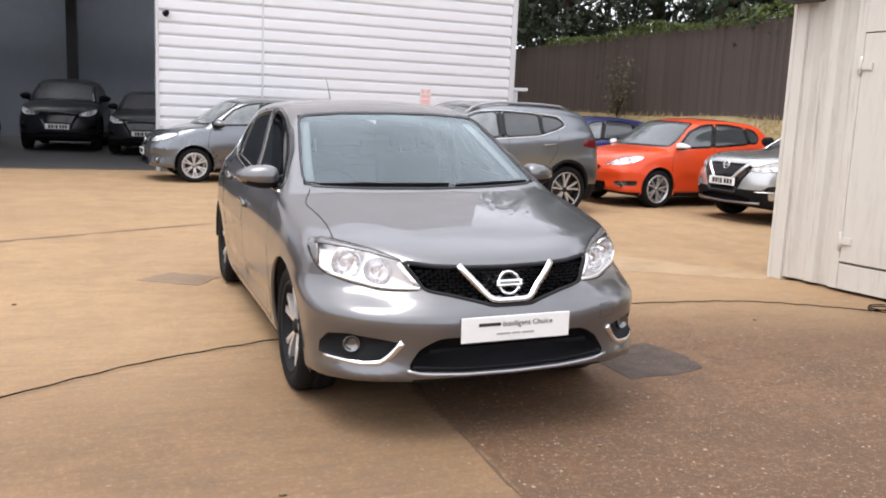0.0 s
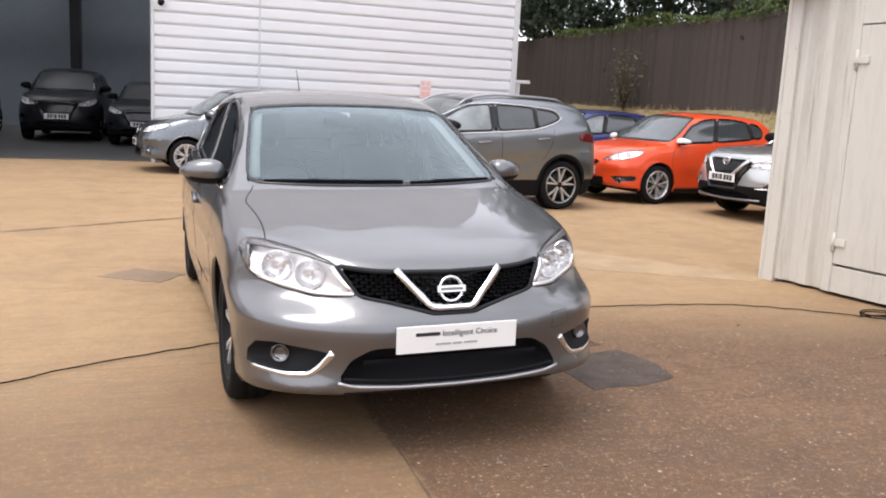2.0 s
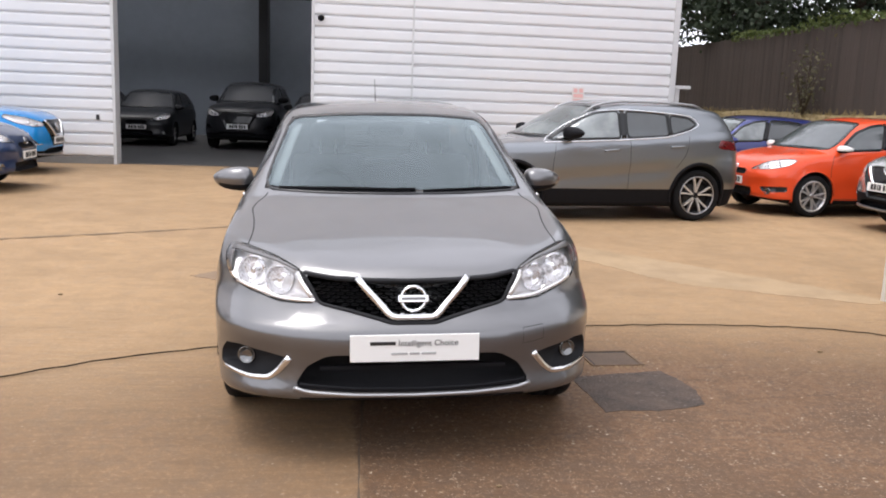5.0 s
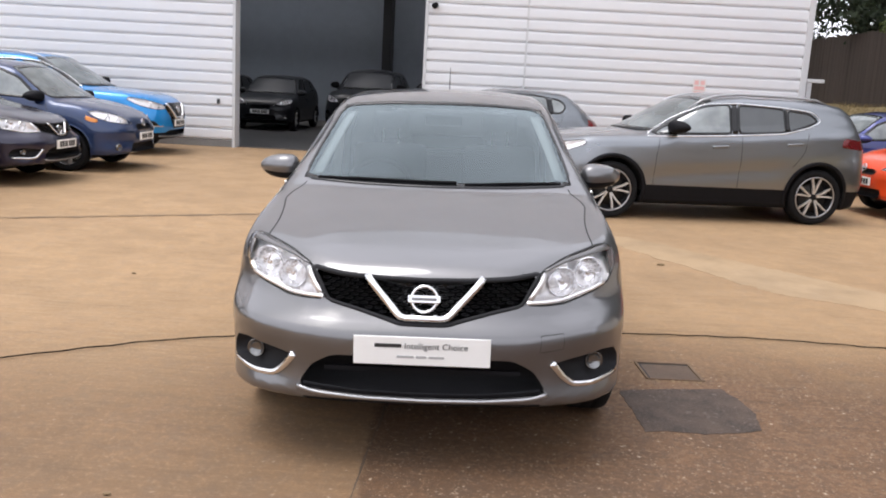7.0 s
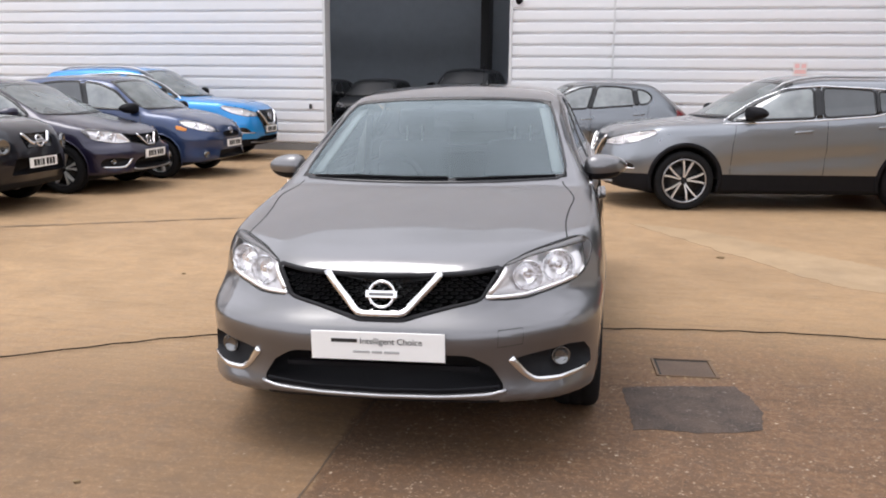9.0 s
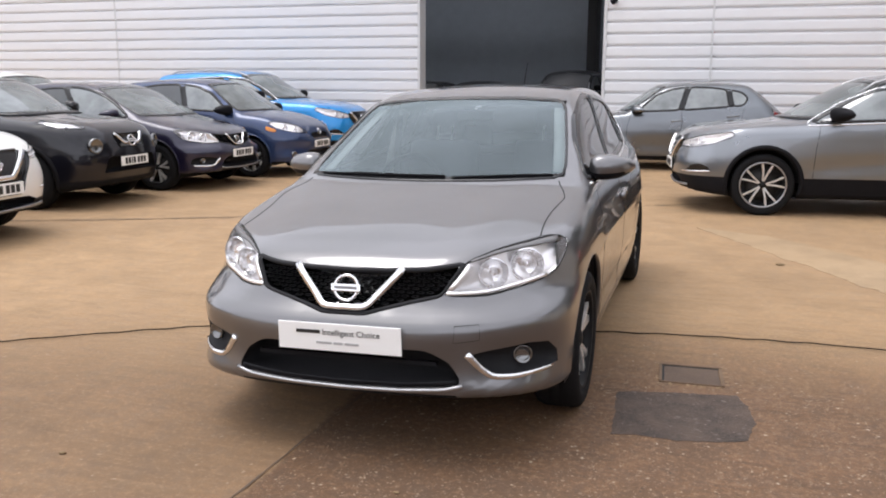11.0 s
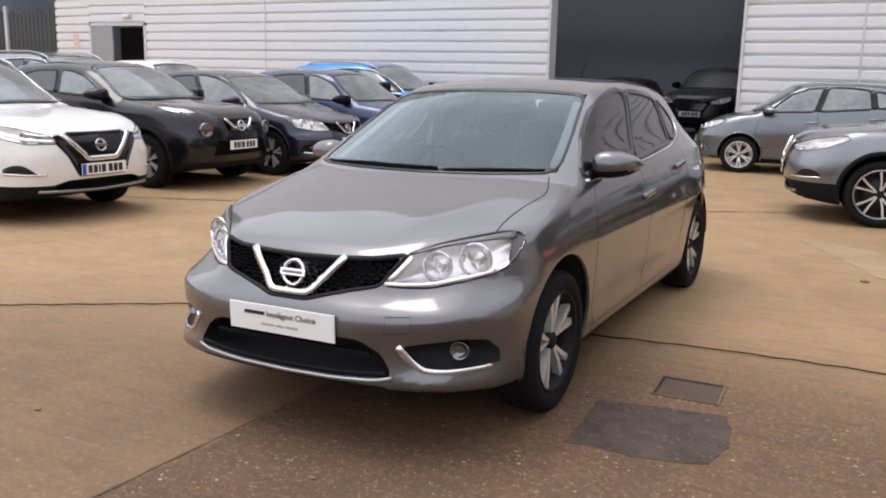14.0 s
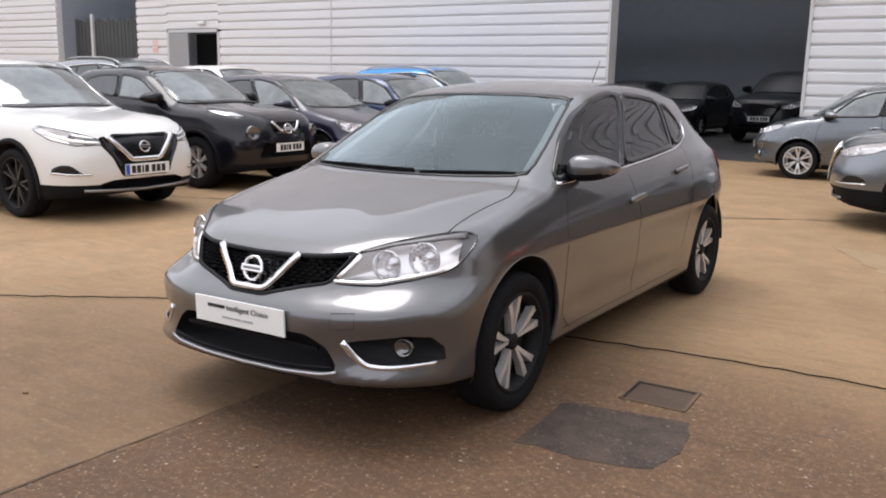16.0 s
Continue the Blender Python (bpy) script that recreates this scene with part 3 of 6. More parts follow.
        for line in o.get("seams", ()):
            put("panel_gap", strip(flank[s], line, o.get("gap_width", 0.007), 0.0008, 0.05, 1, 0.002), GAP, car, "", s)
        for line in o.get("pillars", ()):
            put("door_pillar", strip(flank[s], line, o.get("pillar_width", 0.07), 0.002, 0.06, 0), GLOSS_BLACK, car, "", s)
        for y, z in o.get("handles", ()):
            put("door_handle", strip(flank[s], [(y, z), (y + 0.1, z + 0.012), (y + 0.2, z + 0.018)], 0.03, 0.026, 0.03, 1), o.get("handle_mat", body_mat), car, "", s)
        for line in o.get("bonnet", ()):
            put("panel_gap", strip(View(sh, 60, s, 0.9) if o.get("top_view") else quarter[s], flat_poly(View(sh, 60, s, 0.9) if o.get("top_view") else quarter[s], line), 0.007, 0.0008, 0.04, 1, 0.002), GAP, car, "", s)
        if o.get("rails"):
            y0, y1, x = o["rails"]
            bm = bmesh.new()
            pts = []
            for k in range(13):
                y = y0 + (y1 - y0) * k / 12
                zz = sh.c["top"](y - S["bow"] * x * x) - sh.c["crown"](y) * x * x
                pts.append((s * x, y, float(zz) + (0.035 if 0 < k < 12 else -0.01)))
            tube(bm, pts, 0.016, 8)
            part("roof_rail", bm, SATIN, car, smooth=True)
        if o.get("mirror"):
            y, z, x = o["mirror"]
            mirror_unit(car, S, s, y, z, x, o.get("mirror_mat", body_mat), o.get("mirror_size", (0.13, 0.10, 0.075)))
        lamp = flat_poly(quarter[s], o["headlamp"])
        bulbs = []
        for (px, py, pz), r in o.get("bulbs", ()):
            q = to_flat(quarter[s], [(px, py, pz)])[0]
            bulbs.append((q[0], q[1], r))
        lip = [flat_poly(quarter[s], q_) for q_ in o["lamp_lid"]] if o.get("lamp_lid") else None
        lu = lamp_unit(car, quarter[s], lamp, s, S, bulbs, o.get("lamp_dark", False), lip)
        put("lamp_seal", ring(quarter[s], lamp, 0.002, 0.0025, 0.03, 1, 0.004, 0.004), GAP, lu, "", s)
        for pts, wid in o.get("lamp_chrome", ()):
            put("light_bar", strip(quarter[s], flat_poly(quarter[s], pts), wid, 0.005, 0.03, 1), REFLECT, lu, "", s)
        for name, pts, mat, lift in o.get("patches", ()):
            v2 = quarter[s]
            put(name, sheet(v2, flat_poly(v2, pts), lift, 4, 0.03, 1, 0.006), mat, car, "", s)
        for name, pts, mat, wid, h in o.get("bars", ()):
            v2 = quarter[s]
            put(name, strip(v2, flat_poly(v2, pts), wid, h, 0.02, 1), mat, car, "", s)
        for name, pts, mat, wid, h in o.get("side_bars", ()):
            put(name, strip(flank[s], pts, wid, h, 0.05, 1), mat, car, "", s)
        for (px, py, pz), r in o.get("fogs", ()):
            q = to_flat(quarter[s], [(px, py, pz)])
            Q, N = quarter[s].on(q, o.get("fog_lift", 0.012))
            ax = Vector((0.3 * s, -1, 0)).normalized()
            mm = Matrix.Translation(Q[0]) @ ax.to_track_quat("X", "Z").to_matrix().to_4x4()
            v, f = lathe([(-0.02, r * 1.1), (0.008, r * 1.05), (0.01, r * 0.95), (-0.002, r * 0.8), (-0.008, r * 0.3), (-0.008, 0.001)], 24)
            mesh_ob("fog_lamp", [mm @ Vector(p) for p in v], f, o.get("fog_mat", FOG_GLASS), car)
        for name, pts, mat, depth in o.get("pits", ()):
            e_ = resample(flat_poly(quarter[s], pts), 0.02, True, 1)
            c_ = e_.mean(0)
            n_ = len(e_)
            A, _ = quarter[s].on(e_, 0.001)
            B, _ = quarter[s].on(c_ + (e_ - c_) * 0.86, -depth)
            C, _ = quarter[s].on(c_[None], -depth)
            F_ = [(k, (k + 1) % n_, n_ + (k + 1) % n_, n_ + k) for k in range(n_)] + [(n_ + k, n_ + (k + 1) % n_, 2 * n_) for k in range(n_)]
            put(name, (np.vstack([A, B, C]), F_), mat, car)
        for name, pts, mat, lift in o.get("side_patches", ()):
            put(name, sheet(flank[s], pts, lift, 4, 0.03, 1, 0.006), mat, car, "", s)
        for poly in o.get("tail_lamps", ()):
            tq = View(sh, 135, s)
            put("tail_lamp", sheet(tq, flat_poly(tq, poly), 0.006, 4, 0.04, 1, 0.008), RED_LENS, car, "", s)
    wsv = put("windscreen", sheet(front, o["windscreen"], 0.0 if real else 0.003, 8, 0.06, 1), SCREEN if real else o.get("glass", o.get("front_glass", SKY_TONED_GLASS)), car)
    wsv.visible_shadow = not real
    put("screen_seal", ring(front, o["windscreen"], 0.008 if real else 0.018, 0.003, 0.05, 1, 0.004, 0.005 if real else 0.012), GLOSS_BLACK, wsv)
    rw = put("rear_window", sheet(tail, o["rear_window"], 0.0 if real else 0.003, 4, 0.08, 1), PRIVACY if real else TINT, car)
    rw.visible_shadow = not real
    # front openings, grille, plate
    for mouth in o.get("mouths", ()):
        poly = np.array(mouth["outline"], float)
        b = resample(poly, 0.03, True, 1)
        n = len(b)
        P0, _ = front.on(b, 0.001)
        P1 = P0 + (0, mouth.get("depth", 0.06), 0)
        c = P1.mean(0)
        VV = np.vstack([P0, P1, c[None]])
        FF = [(k, (k + 1) % n, n + (k + 1) % n, n + k) for k in range(n)] + [(n + k, n + (k + 1) % n, 2 * n) for k in range(n)]
        put(mouth["name"], (VV, FF), mouth.get("mat", TRIM), car)
        if mouth.get("rim"):
            put(mouth["name"] + "_surround", ring(front, poly, mouth.get("rim_width", 0.010), 0.004, 0.02, 1, 0.01, 0.005), mouth["rim"], car)
        if mouth.get("mesh"):
            bm = bmesh.new()
            x0, z0 = poly.min(0)
            x1, z1 = poly.max(0)
            pitch = mouth["mesh"]
            pts = []
            row = 0
            z = z0
            while z < z1:
                x = x0 + (row % 2) * pitch * 0.9
                while x < x1:
                    pts.append((x, z))
                    x += pitch * 1.8
                z += pitch * 0.62
                row += 1
            pts = np.array(pts)
            keep = inside(inset(resample(poly, 0.02), 0.015), pts)
            if keep.any():
                Q, _ = front.on(pts[keep], -0.012)
                for p in Q:
                    hw = pitch * 0.78
                    hz = pitch * 0.22
                    loop = [bm.verts.new((p[0] + hw * math.cos(a), p[1], p[2] + hz * 1.15 * math.sin(a))) for a in (0, 1.1, 2.04, math.pi, 4.24, 5.18)]
                    inner = [bm.verts.new((p[0] + hw * 0.72 * math.cos(a), p[1] + 0.014, p[2] + hz * 0.66 * math.sin(a))) for a in (0, 1.1, 2.04, math.pi, 4.24, 5.18)]
                    for k in range(6):
                        bm.faces.new((loop[k], loop[(k + 1) % 6], inner[(k + 1) % 6], inner[k]))
                part("grille_mesh", bm, HONEYCOMB, car)
        for zz in mouth.get("slats", ()):
            xs = poly[:, 0]
            bm = bmesh.new()
            w = (xs.max() - xs.min()) / 2 * mouth.get("slat_width", 0.85)
            y = float(front.on(np.array([[0.0, zz]]))[0][0][1])
            box(bm, (-w, y + 0.03, zz - 0.008), (w, y + 0.05, zz + 0.008))
            part("grille_slat", bm, TRIM, car)
    for name, pts, mat, wid, h in o.get("front_bars", ()):
        put(name, strip(front, pts, wid, h, 0.02, 1), mat, car)
    if o.get("badge"):
        z, r = o["badge"]
        y = float(front.on(np.array([[0.0, z]]))[0][0][1]) - 0.014
        tilt = Matrix.Translation((0, y, z)) @ Matrix.Rotation(o.get("badge_tilt", -0.25), 4, "X")
        v, f = lathe([(0, r), (0.008, r * 0.97), (0.008, r * 0.8), (0, r * 0.76)], 32)
        ringv = [tilt @ Vector((p[1], -p[0], p[2])) for p in v]
        badge = mesh_ob("badge", ringv, f, CHROME, car)
        part("badge_bar", box(bmesh.new(), (-r * 1.12, -0.012, -r * 0.27), (r * 1.12, -0.002, r * 0.27), 0.003, tilt), CHROME, badge)
        part("badge_strip", box(bmesh.new(), (-r * 0.86, -0.0135, -r * 0.10), (r * 0.86, -0.0118, r * 0.10), 0, tilt), LAMP_BEZEL, badge)
    if "plate" in o:
        z, y, tilt, blue = o["plate"]
        plate_bars(car, Matrix.Translation((0, y, z)) @ Matrix.Rotation(tilt, 4, "X"), [] if o.get("show_plate") else DIGITS, blue)
    for poly in o.get("extra_skin", ()):
        put(poly[0], sheet(front, poly[1], poly[3], 5, 0.04, 1, 0.01), poly[2], car)
    # underside
    bm = boxes([((-0.36 * S["width"], 0.6, S["floor"] - 0.03), (0.36 * S["width"], sh.L - 0.4, S["floor"] + 0.05))], 0.01)
    part("underbody", bm, GAP, car)
    return car, sh
# ---- ground ----
def concrete(name, tan, dark, aggregate, wet):
    m = Nodes(name)
    v = m.coords()
    big = m.noise(0.35, 5, 0.6, v)
    mid = m.noise(2.3, 6, 0.65, v)
    brushed = m.noise(14, 4, 0.6, None, (0.25, 5.0, 1))
    fine = m.noise(140, 3, 0.7, v)
    base = m.mix(m.ramp(big, [(0.35, (0, 0, 0)), (0.68, (1, 1, 1))]), tan, dark)
    base = m.mix(m.ramp(mid, [(0.42, (0, 0, 0)), (0.75, (0.75, 0.75, 0.75))]), base, tuple(c * 0.62 for c in dark))
    base = m.mix(m.ramp(brushed, [(0.35, (0, 0, 0)), (0.8, (0.3, 0.3, 0.3))]), base, tuple(c * 0.7 for c in dark))
    chips = m.add("ShaderNodeTexVoronoi", Scale=46.0)
    m.link(v, chips.inputs["Vector"])
    spot = m.ramp(chips.outputs["Distance"], [(0.10, (1, 1, 1)), (0.24, (0, 0, 0))])
    pick = m.ramp(chips.outputs["Color"], [(0.62, (0, 0, 0)), (0.72, (1, 1, 1))])
    chip = m.mix(1.0, spot, pick, "MULTIPLY")
    amount = m.mix(aggregate, (0, 0, 0), chip)
    base = m.mix(amount, base, (0.62, 0.56, 0.47))
    base = m.mix(m.ramp(fine, [(0.3, (0.35,) * 3), (0.7, (0, 0, 0))]), base, tuple(c * 0.5 for c in dark))
    m.bump(m.mix(0.5, fine, chips.outputs["Distance"]), 0.35, 0.006)
    rough = m.ramp(m.noise(0.9, 5, 0.6, v), [(0.35, (wet,) * 3), (0.7, (min(1, wet + 0.3),) * 3)])
    return m.put(Base_Color=base, Roughness=rough)


def yard_concrete():
    """Tan brushed concrete that wears to brown, speckled aggregate in one bay."""
    m = Nodes("yard_concrete")
    v = m.coords()
    big = m.noise(0.33, 6, 0.6, v)
    mid = m.noise(1.7, 7, 0.68, v)
    small = m.noise(9.0, 6, 0.7, v)
    brushed = m.noise(11, 4, 0.6, None, (0.3, 6.0, 1))
    fine = m.noise(150, 3, 0.7, v)
    sep = m.n.new("ShaderNodeSeparateXYZ")
    m.link(v, sep.inputs[0])

    def calc(op, a, b=0.0, c=0.0):
        node = m.n.new("ShaderNodeMath")
        node.operation = op
        for k, q in enumerate((a, b, c)):
            if isinstance(q, (int, float)):
                node.inputs[k].default_value = q
            else:
                m.link(q, node.inputs[k])
        return node.outputs[0]

    def ease(q, lo, hi):
        node = m.n.new("ShaderNodeMapRange")
        node.interpolation_type = "SMOOTHSTEP"
        m.link(q, node.inputs[0])
        node.inputs[1].default_value, node.inputs[2].default_value = lo, hi
        return node.outputs[0]
    wob = calc("MULTIPLY", calc("SUBTRACT", mid, 0.5), 1.3)
    wob2 = calc("MULTIPLY", calc("SUBTRACT", big, 0.5), 2.4)
    xs = calc("ADD", sep.outputs[0], calc("MULTIPLY", wob, 0.16))
    ys = calc("ADD", calc("ADD", sep.outputs[1], wob), wob2)
    bay = calc("MULTIPLY", ease(xs, 1.70, 1.78), calc("SUBTRACT", 1.0, ease(ys, 4.1, 6.3)))
    soft = calc("SUBTRACT", 1.0, ease(ys, 3.6, 5.6))
    rock = calc("MAXIMUM", bay, calc("MULTIPLY", calc("MULTIPLY", soft, ease(xs, -2.2, 0.4)), 0.34))
    bay = calc("MAXIMUM", bay, calc("MULTIPLY", calc("MULTIPLY", soft, ease(xs, -2.2, 0.4)), 0.66))
    tan = m.mix(m.ramp(big, [(0.33, (0, 0, 0)), (0.66, (1, 1, 1))]), (0.50, 0.314, 0.158), (0.37, 0.23, 0.117))
    brown = m.mix(m.ramp(big, [(0.35, (0, 0, 0)), (0.65, (1, 1, 1))]), (0.198, 0.108, 0.056), (0.112, 0.06, 0.031))
    base = m.mix(bay, tan, brown)
    base = m.mix(m.ramp(mid, [(0.46, (0, 0, 0)), (0.72, (0.62, 0.62, 0.62))]), base, m.mix(bay, (0.24, 0.165, 0.10), (0.09, 0.06, 0.042)))
    base = m.mix(m.ramp(small, [(0.46, (0, 0, 0)), (0.68, (0.6, 0.6, 0.6))]), base, m.mix(bay, (0.27, 0.19, 0.12), (0.10, 0.068, 0.05)))
    streak = calc("MULTIPLY", ease(brushed, 0.42, 0.72), calc("MULTIPLY_ADD", bay, -0.32, 0.36))
    base = m.mix(streak, base, m.mix(bay, (0.56, 0.43, 0.28), (0.26, 0.185, 0.125)))
    drag = m.noise(3.2, 6, 0.62, None, (0.7, 4.5, 1))
    base = m.mix(calc("MULTIPLY", ease(drag, 0.50, 0.70), 0.5), base, m.mix(bay, (0.27, 0.175, 0.098), (0.085, 0.050, 0.032)))
    warp_n = m.add("ShaderNodeTexNoise", Scale=26.0, Detail=3.0)
    m.link(v, warp_n.inputs["Vector"])
    warped = m.n.new("ShaderNodeVectorMath")
    warped.operation = "MULTIPLY_ADD"
    warped.inputs[1].default_value = (0.035, 0.035, 0.035)
    m.link(warp_n.outputs["Color"], warped.inputs[0])
    m.link(v, warped.inputs[2])
    for scale, cut_, colour, amount in ((30.0, 0.78, (0.62, 0.52, 0.40), 0.9), (48.0, 0.62, (0.48, 0.38, 0.275), 0.8), (95.0, 0.42, (0.40, 0.30, 0.20), 0.85), (58.0, 0.70, (0.045, 0.035, 0.03), 0.9)):
        chips = m.add("ShaderNodeTexVoronoi", Scale=scale)
        m.link(warped.outputs[0], chips.inputs["Vector"])
        spot = m.ramp(chips.outputs["Distance"], [(0.14, (1, 1, 1)), (0.27, (0, 0, 0))])
        pick = m.ramp(chips.outputs["Color"], [(cut_, (0, 0, 0)), (cut_ + 0.06, (1, 1, 1))])
        chip = m.mix(1.0, spot, pick, "MULTIPLY")
        strength = calc("MULTIPLY", calc("MULTIPLY", calc("MULTIPLY_ADD", rock, 0.87, 0.13), amount), ease(m.noise(3.1, 4, 0.6, v), 0.18, 0.52))
        base = m.mix(m.mix(strength, (0, 0, 0), chip), base, colour)
    base = m.mix(m.ramp(fine, [(0.34, (0.5,) * 3), (0.60, (0, 0, 0))]), base, (0.10, 0.07, 0.045))
    grit = m.noise(34, 5, 0.7, v)
    base = m.mix(m.ramp(grit, [(0.44, (0, 0, 0)), (0.62, (0.42,) * 3)]), base, m.mix(bay, m.mix(rock, (0.31, 0.21, 0.12), (0.26, 0.175, 0.10)), m.mix(rock, (0.12, 0.076, 0.046), (0.075, 0.048, 0.032))))
    base = m.mix(m.ramp(grit, [(0.36, (0.30,) * 3), (0.46, (0, 0, 0))]), base, m.mix(bay, (0.54, 0.37, 0.215), m.mix(rock, (0.22, 0.14, 0.085), (0.30, 0.20, 0.125))))
    m.bump(m.mix(0.5, fine, small), 0.45, 0.008)
    rough = m.ramp(mid, [(0.35, (0.6,) * 3), (0.7, (0.88,) * 3)])
    return m.put(Base_Color=base, Roughness=rough, Specular_IOR_Level=0.25)


YARD = yard_concrete()
JOINT = plain("joint_filler", (0.11, 0.076, 0.05), 0.9, 0, 80, 0.3, 0.3)
_p = Nodes("dark_repair")
_q = _p.mix(_p.ramp(_p.noise(5.5, 7, 0.7), [(0.36, (0, 0, 0)), (0.64, (1, 1, 1))]), (0.040, 0.030, 0.025), (0.088, 0.062, 0.047))
_q = _p.mix(_p.ramp(_p.noise(120, 3, 0.7), [(0.54, (0, 0, 0)), (0.68, (0.7, 0.7, 0.7))]), _q, (0.16, 0.125, 0.10))
for _scale, _cut, _tone in ((26.0, 0.70, (0.16, 0.13, 0.11)), (60.0, 0.78, (0.26, 0.20, 0.16))):
    _k = _p.add("ShaderNodeTexVoronoi", Scale=_scale)
    _p.link(_p.coords(), _k.inputs["Vector"])
    _q = _p.mix(_p.mix(1.0, _p.ramp(_k.outputs["Distance"], [(0.14, (1, 1, 1)), (0.32, (0, 0, 0))]), _p.ramp(_k.outputs["Color"], [(_cut, (0, 0, 0)), (_cut + 0.06, (0.8, 0.8, 0.8))]), "MULTIPLY"), _q, _tone)
_p.bump(_p.noise(60, 5), 0.6, 0.008)
ASPHALT_PATCH = _p.put(Base_Color=_q, Roughness=0.75, Specular_IOR_Level=0.35)
RUSTY = plain("rusty_iron", (0.17, 0.112, 0.068), 0.75, 0.2, 60, 0.35, 0.4)
IRON = plain("cast_iron_cover", (0.112, 0.074, 0.050), 0.6, 0.3, 80, 0.3, 0.4)
MORTAR = plain("pale_mortar", (0.27, 0.185, 0.11), 0.95, 0, 60, 0.3, 0.4)
FAINT = plain("dusty_joint", (0.21, 0.145, 0.088), 0.9, 0, 80, 0.3, 0.3)
CABLE = plain("black_cable", (0.014, 0.010, 0.008), 0.95, 0, 60, 0.2, 0, 0.05)
CLAD = plain("white_profiled_cladding", (0.78, 0.78, 0.79), 0.42, 0.0, 5, 0.035)
CLAD_TRIM = plain("grey_white_trim", (0.62, 0.62, 0.62), 0.45, 0.0, 8, 0.05)
PLINTH = plain("grey_plinth", (0.22, 0.21, 0.20), 0.8, 0, 20, 0.2, 0.3)
DARK_HALL = plain("dark_hall_wall", (0.36, 0.40, 0.45), 0.85, 0, 3, 0.15)
HALL_FLOOR = plain("dark_hall_floor", (0.075, 0.07, 0.066), 0.6, 0, 4, 0.25)
STEEL_DARK = plain("dark_steel", (0.05, 0.05, 0.052), 0.6, 0.4, 20, 0.2)
SHED_PAINT = Nodes("flaking_cream_paint")
_r = SHED_PAINT.noise(3.0, 6, 0.7, None, (5, 5, 0.7))
_b = SHED_PAINT.mix(SHED_PAINT.ramp(_r, [(0.5, (0, 0, 0)), (0.78, (0.7, 0.7, 0.7))]), (0.61, 0.58, 0.52), (0.47, 0.435, 0.375))
_s = SHED_PAINT.noise(1.1, 6, 0.75, None, (9, 9, 0.5))
_b = SHED_PAINT.mix(SHED_PAINT.ramp(_s, [(0.59, (0, 0, 0)), (0.72, (0.7, 0.7, 0.7))]), _b, (0.22, 0.17, 0.12))
SHED_PAINT.bump(SHED_PAINT.noise(40, 4), 0.2, 0.003)
SHED_MAT = SHED_PAINT.put(Base_Color=_b, Roughness=0.6)
FENCE_MAT = Nodes("dark_stained_fence_wood")
_g = FENCE_MAT.noise(6, 6, 0.65, None, (4, 14, 0.35))
_i = FENCE_MAT.n.new("ShaderNodeObjectInfo")
_c = FENCE_MAT.mix(_g, (0.046, 0.035, 0.031), (0.125, 0.097, 0.084))
_c = FENCE_MAT.mix(FENCE_MAT.ramp(_i.outputs["Random"], [(0, (0, 0, 0)), (0.5, (0.1,) * 3), (1, (0.6,) * 3)]), _c, (0.055, 0.043, 0.038))
FENCE_WOOD = FENCE_MAT.put(Base_Color=_c, Roughness=0.85)
DRY_GRASS = Nodes("dry_grass_bank")
_d = DRY_GRASS.mix(DRY_GRASS.ramp(DRY_GRASS.noise(5, 6, 0.7), [(0.35, (0, 0, 0)), (0.7, (1, 1, 1))]), (0.42, 0.32, 0.16), (0.22, 0.17, 0.08))
DRY_GRASS.bump(DRY_GRASS.noise(60, 4), 0.8, 0.03)
BANK_MAT = DRY_GRASS.put(Base_Color=_d, Roughness=0.95)
BARK = plain("bark", (0.07, 0.05, 0.035), 0.9, 0, 12, 0.35, 0.6)


def leaf_mat(name, a, b):
    m = Nodes(name)
    g = m.n.new("ShaderNodeNewGeometry")
    col = m.mix(g.outputs["Random Per Island"], a, b)
    col = m.mix(m.ramp(m.noise(0.7, 3), [(0.4, (0, 0, 0)), (0.7, (0.5,) * 3)]), col, tuple(c * 0.6 for c in a))
    return m.put(Base_Color=col, Roughness=0.7)


LEAF_DARK = leaf_mat("dark_foliage", (0.022, 0.036, 0.018), (0.055, 0.08, 0.04))
LEAF_IVY = leaf_mat("light_green_foliage", (0.07, 0.11, 0.025), (0.16, 0.19, 0.05))
LEAF_DULL = leaf_mat("dull_shrub_foliage", (0.09, 0.085, 0.045), (0.16, 0.14, 0.075))

# one sheet of concrete out to the horizon, finer near the yard
gv, gf = [], []
gx = [-1500, -300, -80, -40, -20, -10, -5, -2, 0, 2, 5, 8, 12, 16, 40, 80, 300, 1500]
gy = [-1500, -300, -80, -30, -10, -4, 0, 3, 6, 9, 12, 16, 20, 40, 80, 300, 1500]
for yy in gy:
    for xx in gx:
        gv.append((xx, yy, 0))
for j in range(len(gy) - 1):
    for i in range(len(gx) - 1):
        a = j * len(gx) + i
        gf.append((a, a + 1, a + 1 + len(gx), a + len(gx)))
ground = mesh_ob("ground", gv, gf, YARD)
tagged(ground, "weathered tan concrete yard with stains and joints", "ground", kind="structure")


